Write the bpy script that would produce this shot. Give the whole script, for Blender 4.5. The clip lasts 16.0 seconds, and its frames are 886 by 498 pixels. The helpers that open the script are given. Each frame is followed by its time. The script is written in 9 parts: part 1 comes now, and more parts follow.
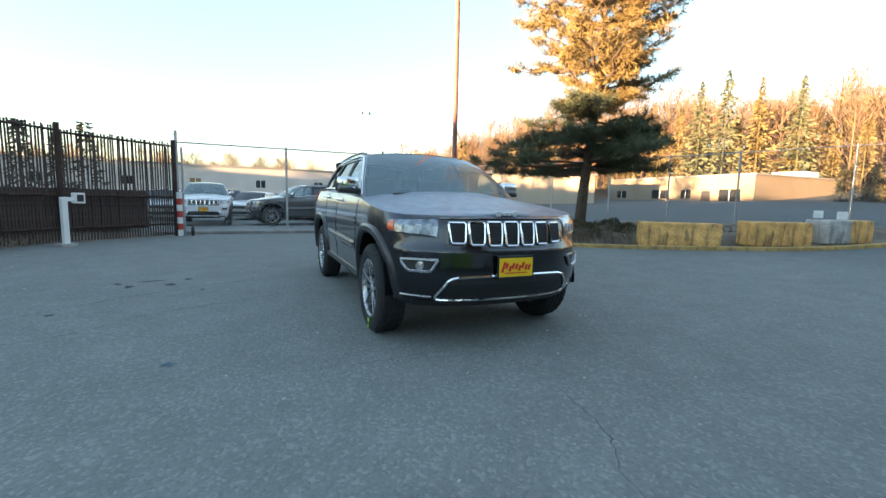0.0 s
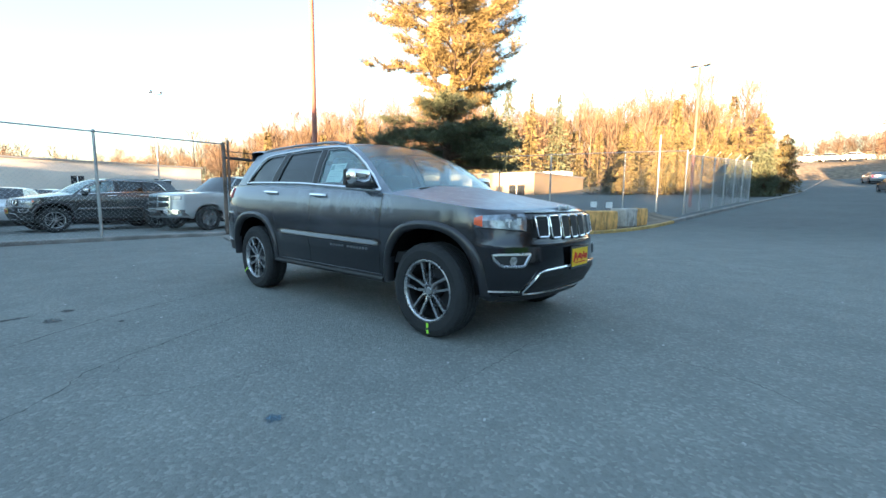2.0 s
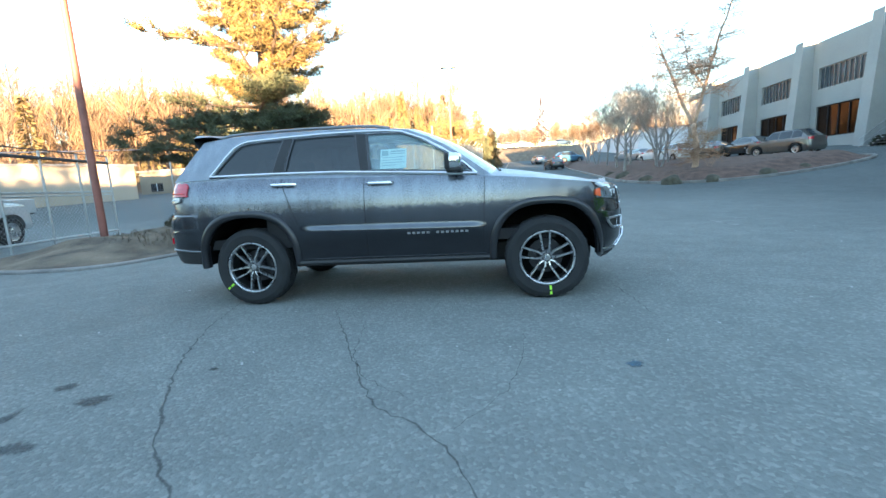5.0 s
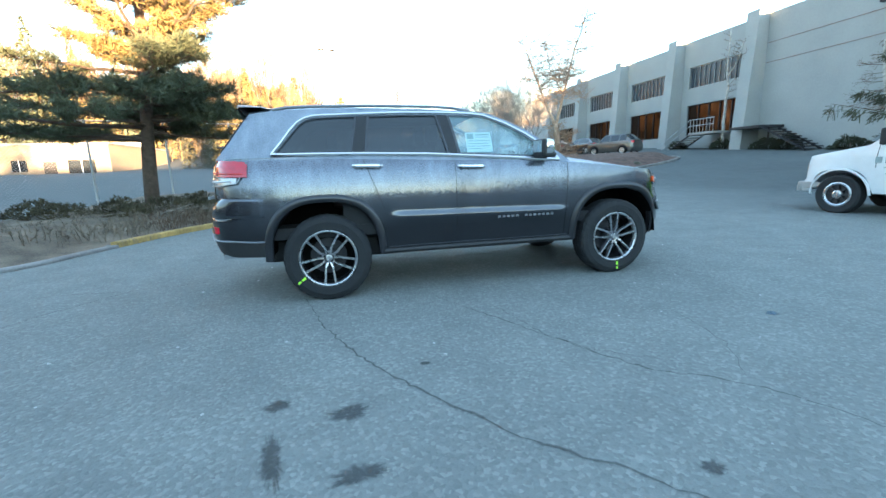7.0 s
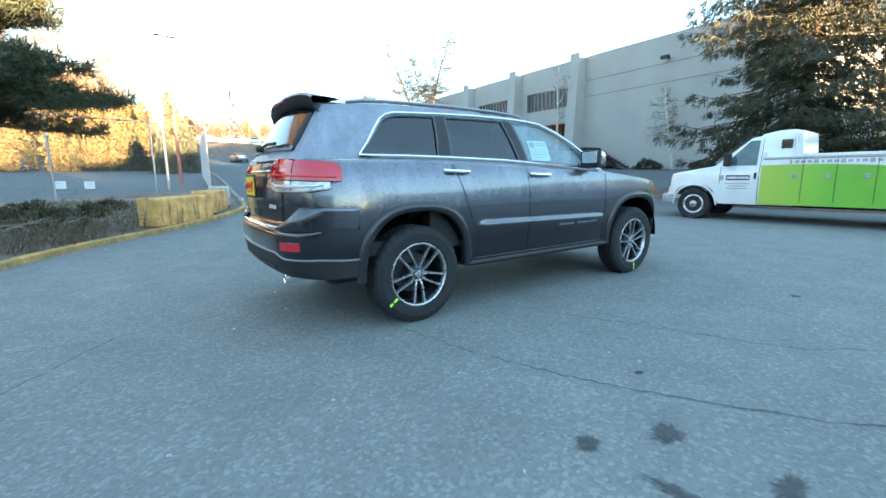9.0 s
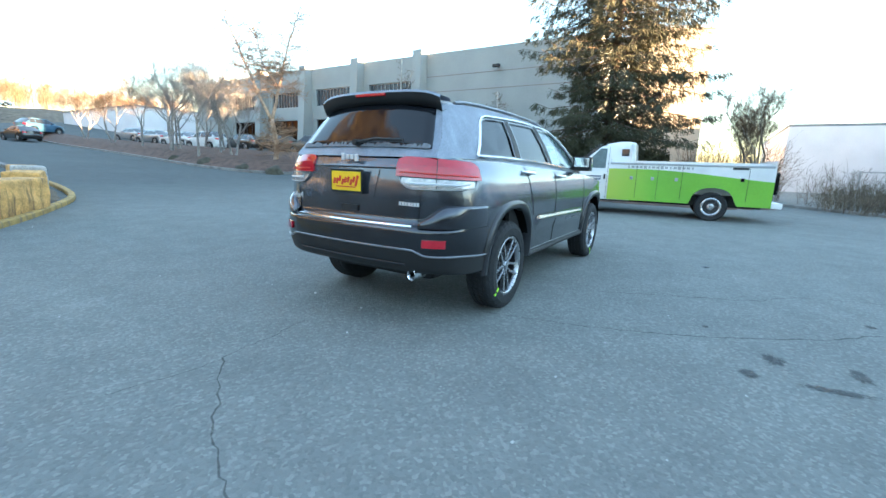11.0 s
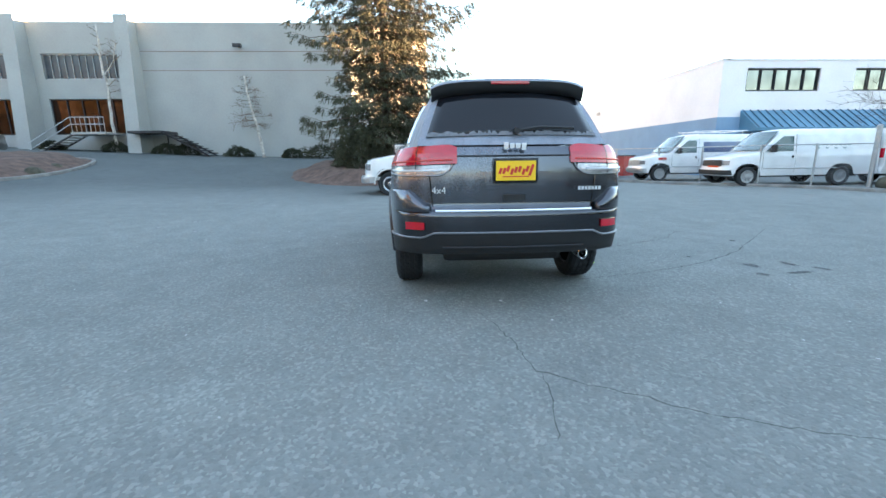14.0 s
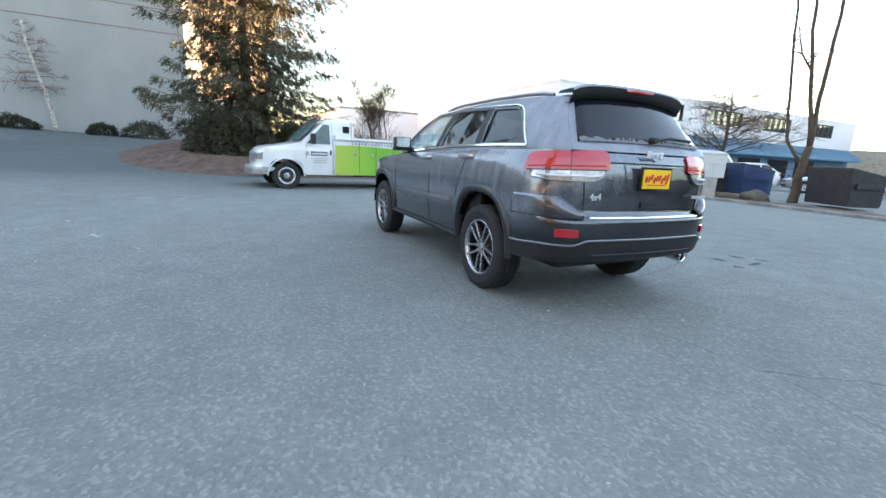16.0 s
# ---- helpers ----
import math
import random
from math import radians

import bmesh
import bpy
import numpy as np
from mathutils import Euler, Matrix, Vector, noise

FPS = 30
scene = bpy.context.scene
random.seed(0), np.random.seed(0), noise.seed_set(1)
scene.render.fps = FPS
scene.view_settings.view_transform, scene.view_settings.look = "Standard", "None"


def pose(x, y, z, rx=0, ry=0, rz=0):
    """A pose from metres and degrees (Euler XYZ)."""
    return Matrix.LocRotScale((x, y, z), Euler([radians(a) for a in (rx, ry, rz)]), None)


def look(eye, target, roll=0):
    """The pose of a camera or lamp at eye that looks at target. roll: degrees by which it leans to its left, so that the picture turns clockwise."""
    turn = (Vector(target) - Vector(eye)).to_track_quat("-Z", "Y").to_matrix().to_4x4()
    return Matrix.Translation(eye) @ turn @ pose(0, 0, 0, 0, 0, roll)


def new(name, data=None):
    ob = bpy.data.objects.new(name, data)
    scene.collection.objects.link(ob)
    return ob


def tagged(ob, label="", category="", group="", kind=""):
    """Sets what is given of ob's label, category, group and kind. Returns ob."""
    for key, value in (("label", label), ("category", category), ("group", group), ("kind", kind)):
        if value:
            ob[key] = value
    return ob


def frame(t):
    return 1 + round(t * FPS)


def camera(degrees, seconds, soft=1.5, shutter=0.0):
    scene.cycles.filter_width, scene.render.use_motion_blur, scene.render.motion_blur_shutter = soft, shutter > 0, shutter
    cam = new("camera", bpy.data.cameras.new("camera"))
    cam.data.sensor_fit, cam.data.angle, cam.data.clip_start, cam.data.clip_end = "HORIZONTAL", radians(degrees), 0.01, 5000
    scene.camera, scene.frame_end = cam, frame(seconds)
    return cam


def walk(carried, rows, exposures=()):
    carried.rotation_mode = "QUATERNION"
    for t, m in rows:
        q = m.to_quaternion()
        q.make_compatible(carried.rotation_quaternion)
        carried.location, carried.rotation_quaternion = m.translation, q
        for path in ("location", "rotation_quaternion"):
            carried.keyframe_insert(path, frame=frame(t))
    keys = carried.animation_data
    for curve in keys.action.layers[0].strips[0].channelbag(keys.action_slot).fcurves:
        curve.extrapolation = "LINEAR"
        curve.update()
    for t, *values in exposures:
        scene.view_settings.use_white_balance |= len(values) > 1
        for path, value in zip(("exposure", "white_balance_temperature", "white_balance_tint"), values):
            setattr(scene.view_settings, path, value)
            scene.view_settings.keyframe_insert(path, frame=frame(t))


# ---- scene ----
cam = camera(92.2, 16.0)
PATH = [
    (0, (5.103, -1.84, 1.161), (3.284, -1.039, 0.938), 1.2),
    (0.5, (4.814, -2.268, 1.146), (3.1, -1.274, 0.873), 2.2),
    (1, (4.505, -2.685, 1.153), (2.943, -1.457, 0.926), -0.8),
    (1.5, (4.146, -3.056, 1.14), (2.717, -1.687, 0.853), -2.5),
    (2, (3.77, -3.433, 1.125), (2.478, -1.925, 0.895), 0.5),
    (2.5, (3.361, -3.775, 1.101), (2.149, -2.22, 0.765), 0.7),
    (3, (2.922, -4.097, 1.112), (1.849, -2.432, 0.836), 1.4),
    (3.5, (2.462, -4.375, 1.114), (1.53, -2.636, 0.79), 1.5),
    (4, (1.974, -4.588, 1.127), (1.245, -2.753, 0.805), 0.8),
    (4.2, (1.785, -4.677, 1.1), (1.256, -2.766, 0.838), -1.1),
    (6.3, (-0.542, -5.032, 1.169), (-0.402, -3.077, 0.773), -0.7),
    (6.5, (-0.774, -5.002, 1.169), (-0.46, -3.052, 0.854), -0.1),
    (7, (-1.3, -4.83, 1.156), (-0.858, -2.916, 0.782), -1.9),
    (7.5, (-1.783, -4.593, 1.166), (-1.164, -2.718, 0.848), -0.6),
    (8, (-2.261, -4.331, 1.149), (-1.451, -2.535, 0.806), -0.8),
    (8.5, (-2.71, -4.04, 1.152), (-1.773, -2.311, 0.788), -0.5),
    (9, (-3.159, -3.768, 1.162), (-2.05, -2.138, 0.822), -0.6),
    (9.2, (-3.322, -3.626, 1.139), (-2.159, -2.039, 0.783), -1.2),
    (11.3, (-5.042, -2.122, 1.239), (-3.315, -1.188, 0.856), 0.7),
    (11.5, (-5.127, -1.927, 1.213), (-3.367, -1.061, 0.826), -0.5),
    (12, (-5.302, -1.424, 1.227), (-3.466, -0.724, 0.855), 0.5),
    (12.5, (-5.51, -0.907, 1.234), (-3.598, -0.442, 0.879), -0.9),
    (13, (-5.624, -0.373, 1.227), (-3.686, -0.075, 0.831), -0.0),
    (13.5, (-5.728, 0.157, 1.213), (-3.774, 0.198, 0.788), -0.0),
    (14, (-5.668, 0.72, 1.195), (-3.715, 0.616, 0.776), -0.7),
    (14.5, (-5.561, 1.282, 1.203), (-3.628, 0.894, 0.863), 3.0),
    (15, (-5.334, 1.849, 1.182), (-3.447, 1.322, 0.778), 3.4),
    (15.5, (-5.079, 2.385, 1.196), (-3.272, 1.61, 0.828), 4.2),
    (16, (-4.776, 2.911, 1.203), (-3.02, 2.058, 0.77), 2.9),
]
walk(cam, [(t, look(eye, to, roll)) for t, eye, to, roll in PATH],
     [(0, 3.30, 5900, 6), (2, 3.50, 5450, 3), (4.2, 3.7, 5450, 3), (6.3, 4.1, 5420, 1), (9.2, 4.12, 5400, 1), (11.3, 4.13, 5520, 4), (13.5, 4.18, 5800, 8), (16, 4.2, 6250, 14)])

# ---- light ----
SUN_EL, SUN_AZ = radians(2.0), radians(166)
world = bpy.data.worlds.new("sky")
scene.world = world
world.use_nodes = True
wn = world.node_tree
sky = wn.nodes.new("ShaderNodeTexSky")
sky.sky_type, sky.sun_disc = "NISHITA", False
sky.sun_elevation, sky.sun_rotation = SUN_EL, SUN_AZ
sky.air_density, sky.dust_density, sky.ozone_density = 1.0, 0.05, 1.4
wn.nodes["Background"].inputs[1].default_value = 0.09
# thin even veil of high cloud over the clear sky
veil = wn.nodes.new("ShaderNodeMix")
veil.data_type, veil.blend_type, veil.inputs[0].default_value = "RGBA", "ADD", 1.0
veil.inputs["B"].default_value = (0.43, 0.50, 0.59, 1)
wn.links.new(sky.outputs[0], veil.inputs["A"])
wn.links.new(veil.outputs["Result"], wn.nodes["Background"].inputs[0])
sun = new("sun", bpy.data.lights.new("sun", "SUN"))
sun.data.energy, sun.data.angle, sun.data.color = 5.5, radians(0.6), (1.0, 0.58, 0.27)
to_sun = Vector((math.sin(SUN_AZ) * math.cos(SUN_EL), math.cos(SUN_AZ) * math.cos(SUN_EL), math.sin(SUN_EL)))
sun.matrix_world = look(to_sun * 60, (0, 0, 0))


# ---- materials ----
def material(name, base, rough=0.6, metal=0.0, vary=0.15, scale=6.0, fine=60.0, bump=0.0, coat=0.0, tint=None, rvary=0.1, piece=0.0):
    """A surface with stains at one scale, grain at a finer one, relief and uneven gloss."""
    m = bpy.data.materials.new(name)
    m.use_nodes = True
    t = m.node_tree
    b = t.nodes["Principled BSDF"]
    tc = t.nodes.new("ShaderNodeTexCoord")
    n1, n2 = t.nodes.new("ShaderNodeTexNoise"), t.nodes.new("ShaderNodeTexNoise")
    for n, s, d in ((n1, scale, 5), (n2, fine, 3)):
        n.inputs["Scale"].default_value, n.inputs["Detail"].default_value = s, d
        t.links.new(tc.outputs["Object"], n.inputs["Vector"])
    ramp = t.nodes.new("ShaderNodeValToRGB")
    lo = tuple(c * (1 - vary * 2) for c in base)
    hi = tint or tuple(min(1, c * (1 + vary)) for c in base)
    ramp.color_ramp.elements[0].position, ramp.color_ramp.elements[1].position = 0.3, 0.7
    ramp.color_ramp.elements[0].color, ramp.color_ramp.elements[1].color = (*lo, 1), (*hi, 1)
    mx = t.nodes.new("ShaderNodeMath")
    mx.operation = "MULTIPLY_ADD"
    mx.inputs[1].default_value, mx.inputs[2].default_value = 0.35, 0.0
    t.links.new(n2.outputs[0], mx.inputs[0])
    ad = t.nodes.new("ShaderNodeMath")
    ad.operation = "MULTIPLY_ADD"
    ad.inputs[1].default_value = 0.65
    t.links.new(n1.outputs[0], ad.inputs[0])
    t.links.new(mx.outputs[0], ad.inputs[2])
    fac = ad
    if piece:
        oi = t.nodes.new("ShaderNodeObjectInfo")
        pm = t.nodes.new("ShaderNodeMath")
        pm.operation = "MULTIPLY_ADD"
        pm.inputs[1].default_value = piece
        t.links.new(oi.outputs["Random"], pm.inputs[0])
        t.links.new(ad.outputs[0], pm.inputs[2])
        fac = pm
    t.links.new(fac.outputs[0], ramp.inputs[0])
    t.links.new(ramp.outputs[0], b.inputs["Base Color"])
    rr = t.nodes.new("ShaderNodeMapRange")
    rr.inputs["To Min"].default_value, rr.inputs["To Max"].default_value = max(0.02, rough - rvary), min(1, rough + rvary)
    t.links.new(ad.outputs[0], rr.inputs[0])
    t.links.new(rr.outputs[0], b.inputs["Roughness"])
    b.inputs["Metallic"].default_value = metal
    if coat:
        b.inputs["Coat Weight"].default_value, b.inputs["Coat Roughness"].default_value = coat, 0.06
    if bump:
        bp = t.nodes.new("ShaderNodeBump")
        bp.inputs["Strength"].default_value, bp.inputs["Distance"].default_value = bump, 0.02
        t.links.new(n2.outputs[0], bp.inputs["Height"])
        t.links.new(bp.outputs[0], b.inputs["Normal"])
    return m


def glass_material(name, tint, rough=0.02, haze=0.07):
    """A window pane: glossy over a tinted see-through body."""
    m = bpy.data.materials.new(name)
    m.use_nodes = True
    t = m.node_tree
    t.nodes.remove(t.nodes["Principled BSDF"])
    out = t.nodes["Material Output"]
    tr, gl, fr, mix = (t.nodes.new(k) for k in ("ShaderNodeBsdfTransparent", "ShaderNodeBsdfGlossy", "ShaderNodeLayerWeight", "ShaderNodeMixShader"))
    tr.inputs[0].default_value = (*tint, 1)
    gl.inputs["Roughness"].default_value = rough
    fr.inputs[0].default_value = 0.5
    pw, ma = t.nodes.new("ShaderNodeMath"), t.nodes.new("ShaderNodeMath")
    pw.operation, ma.operation = "POWER", "MULTIPLY_ADD"
    pw.inputs[1].default_value, ma.inputs[1].default_value, ma.inputs[2].default_value = 5.0, 0.88, 0.085
    t.links.new(fr.outputs["Facing"], pw.inputs[0])
    t.links.new(pw.outputs[0], ma.inputs[0])
    t.links.new(ma.outputs[0], mix.inputs[0])
    film, veil_mix = t.nodes.new("ShaderNodeBsdfDiffuse"), t.nodes.new("ShaderNodeMixShader")
    film.inputs[0].default_value, veil_mix.inputs[0].default_value = (0.41, 0.57, 0.62, 1), haze
    t.links.new(tr.outputs[0], veil_mix.inputs[1])
    t.links.new(film.outputs[0], veil_mix.inputs[2])
    t.links.new(veil_mix.outputs[0], mix.inputs[1])
    t.links.new(gl.outputs[0], mix.inputs[2])
    t.links.new(mix.outputs[0], out.inputs[0])
    return m


def asphalt_material():
    m = bpy.data.materials.new("worn_asphalt")
    m.use_nodes = True
    t = m.node_tree
    b = t.nodes["Principled BSDF"]
    tc = t.nodes.new("ShaderNodeTexCoord")
    big, mid, vor, grit = (t.nodes.new(k) for k in ("ShaderNodeTexNoise", "ShaderNodeTexNoise", "ShaderNodeTexVoronoi", "ShaderNodeTexNoise"))
    for n, s in ((big, 0.22), (mid, 2.3), (vor, 55.0), (grit, 170.0)):
        n.inputs["Scale"].default_value = s
        t.links.new(tc.outputs["Object"], n.inputs["Vector"])
    big.inputs["Detail"].default_value = mid.inputs["Detail"].default_value = 6
    r1 = t.nodes.new("ShaderNodeValToRGB")
    r1.color_ramp.elements[0].position, r1.color_ramp.elements[1].position = 0.32, 0.72
    r1.color_ramp.elements[0].color, r1.color_ramp.elements[1].color = (0.174, 0.185, 0.178, 1), (0.238, 0.252, 0.240, 1)
    half = t.nodes.new("ShaderNodeMath")
    half.operation = "ADD"
    h2 = t.nodes.new("ShaderNodeMath")
    h2.operation, h2.inputs[1].default_value = "MULTIPLY", 0.5
    t.links.new(big.outputs[0], half.inputs[0])
    t.links.new(mid.outputs[0], half.inputs[1])
    t.links.new(half.outputs[0], h2.inputs[0])
    t.links.new(h2.outputs[0], r1.inputs[0])
    # single stones of the aggregate, pale and dark
    r2 = t.nodes.new("ShaderNodeValToRGB")
    for p, c in ((0.0, 0.55), (0.35, 0.85), (0.75, 1.05)):
        e = r2.color_ramp.elements[0] if p == 0 else r2.color_ramp.elements.new(p)
        e.position, e.color = p, (c, c, c, 1)
    r2.color_ramp.elements[-1].position, r2.color_ramp.elements[-1].color = 0.98, (1.75, 1.72, 1.65, 1)
    sep = t.nodes.new("ShaderNodeSeparateColor")
    t.links.new(vor.outputs["Color"], sep.inputs[0])
    t.links.new(sep.outputs[0], r2.inputs[0])
    mul = t.nodes.new("ShaderNodeMix")
    mul.data_type, mul.blend_type, mul.inputs[0].default_value = "RGBA", "MULTIPLY", 0.36
    t.links.new(r1.outputs[0], mul.inputs["A"])
    t.links.new(r2.outputs[0], mul.inputs["B"])
    # darker blacktop on the ramp to the warehouse and up the side street
    xyz, ramp_x, ramp_y, both, street, most, darkened = (t.nodes.new(k) for k in ("ShaderNodeSeparateXYZ", "ShaderNodeMapRange", "ShaderNodeMapRange", "ShaderNodeMath", "ShaderNodeMapRange", "ShaderNodeMath", "ShaderNodeMix"))
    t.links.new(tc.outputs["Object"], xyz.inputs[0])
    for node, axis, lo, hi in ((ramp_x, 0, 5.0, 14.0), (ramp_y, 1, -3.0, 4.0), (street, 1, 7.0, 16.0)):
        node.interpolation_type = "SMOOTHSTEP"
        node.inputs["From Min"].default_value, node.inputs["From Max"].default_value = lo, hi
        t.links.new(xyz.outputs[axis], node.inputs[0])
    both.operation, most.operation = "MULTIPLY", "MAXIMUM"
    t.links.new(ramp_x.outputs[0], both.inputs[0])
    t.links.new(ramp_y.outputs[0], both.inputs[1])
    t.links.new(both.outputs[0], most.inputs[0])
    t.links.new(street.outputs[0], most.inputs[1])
    darkened.data_type, darkened.blend_type = "RGBA", "MULTIPLY"
    darkened.inputs["B"].default_value = (0.58, 0.60, 0.62, 1)
    t.links.new(most.outputs[0], darkened.inputs[0])
    t.links.new(mul.outputs["Result"], darkened.inputs["A"])
    t.links.new(darkened.outputs["Result"], b.inputs["Base Color"])
    b.inputs["Roughness"].default_value, b.inputs["Specular IOR Level"].default_value = 0.9, 0.12
    bp = t.nodes.new("ShaderNodeBump")
    bp.inputs["Strength"].default_value, bp.inputs["Distance"].default_value = 0.55, 0.012
    add = t.nodes.new("ShaderNodeMath")
    add.operation = "SUBTRACT"
    t.links.new(grit.outputs[0], add.inputs[0])
    t.links.new(vor.outputs["Distance"], add.inputs[1])
    t.links.new(add.outputs[0], bp.inputs["Height"])
    t.links.new(bp.outputs[0], b.inputs["Normal"])
    return m


def fading(m, sharp=(0.62, 0.55)):
    """Lets a stain thin out towards its rim and break up over the stones."""
    t = m.node_tree
    b, out = t.nodes["Principled BSDF"], t.nodes["Material Output"]
    at, tc, n, mul, r, tr, mix = (t.nodes.new(k) for k in ("ShaderNodeAttribute", "ShaderNodeTexCoord", "ShaderNodeTexNoise", "ShaderNodeMath", "ShaderNodeMapRange", "ShaderNodeBsdfTransparent", "ShaderNodeMixShader"))
    at.attribute_name = "fade"
    n.inputs["Scale"].default_value, n.inputs["Detail"].default_value = 38, 4
    t.links.new(tc.outputs["Object"], n.inputs["Vector"])
    mul.operation = "MULTIPLY"
    t.links.new(at.outputs["Fac"], mul.inputs[0])
    t.links.new(n.outputs[0], mul.inputs[1])
    r.inputs["From Min"].default_value, r.inputs["From Max"].default_value, r.inputs["To Max"].default_value = 0.12, sharp[1], sharp[0]
    t.links.new(mul.outputs[0], r.inputs[0])
    t.links.new(r.outputs[0], mix.inputs[0])
    t.links.new(tr.outputs[0], mix.inputs[1])
    t.links.new(b.outputs[0], mix.inputs[2])
    t.links.new(mix.outputs[0], out.inputs[0])
    return m


def streaked(name, base, dark):
    """Paint with rain streaks and scuffs that bare the grime."""
    m = material(name, base, 0.8, vary=0.3, scale=3.5, fine=26, bump=0.35)
    t = m.node_tree
    b = t.nodes["Principled BSDF"]
    tc, mp, n, r, mix = (t.nodes.new(k) for k in ("ShaderNodeTexCoord", "ShaderNodeMapping", "ShaderNodeTexNoise", "ShaderNodeMapRange", "ShaderNodeMix"))
    mp.inputs["Scale"].default_value = (5.5, 5.5, 1.1)
    n.inputs["Scale"].default_value, n.inputs["Detail"].default_value = 1.5, 7
    r.inputs["From Min"].default_value, r.inputs["From Max"].default_value, r.inputs["To Max"].default_value = 0.54, 0.70, 0.75
    t.links.new(tc.outputs["Object"], mp.inputs[0])
    t.links.new(mp.outputs[0], n.inputs["Vector"])
    t.links.new(n.outputs[0], r.inputs[0])
    src = b.inputs["Base Color"].links[0].from_socket
    mix.data_type = "RGBA"
    mix.inputs["B"].default_value = (*dark, 1)
    t.links.new(r.outputs[0], mix.inputs[0])
    t.links.new(src, mix.inputs["A"])
    t.links.new(mix.outputs["Result"], b.inputs["Base Color"])
    return m


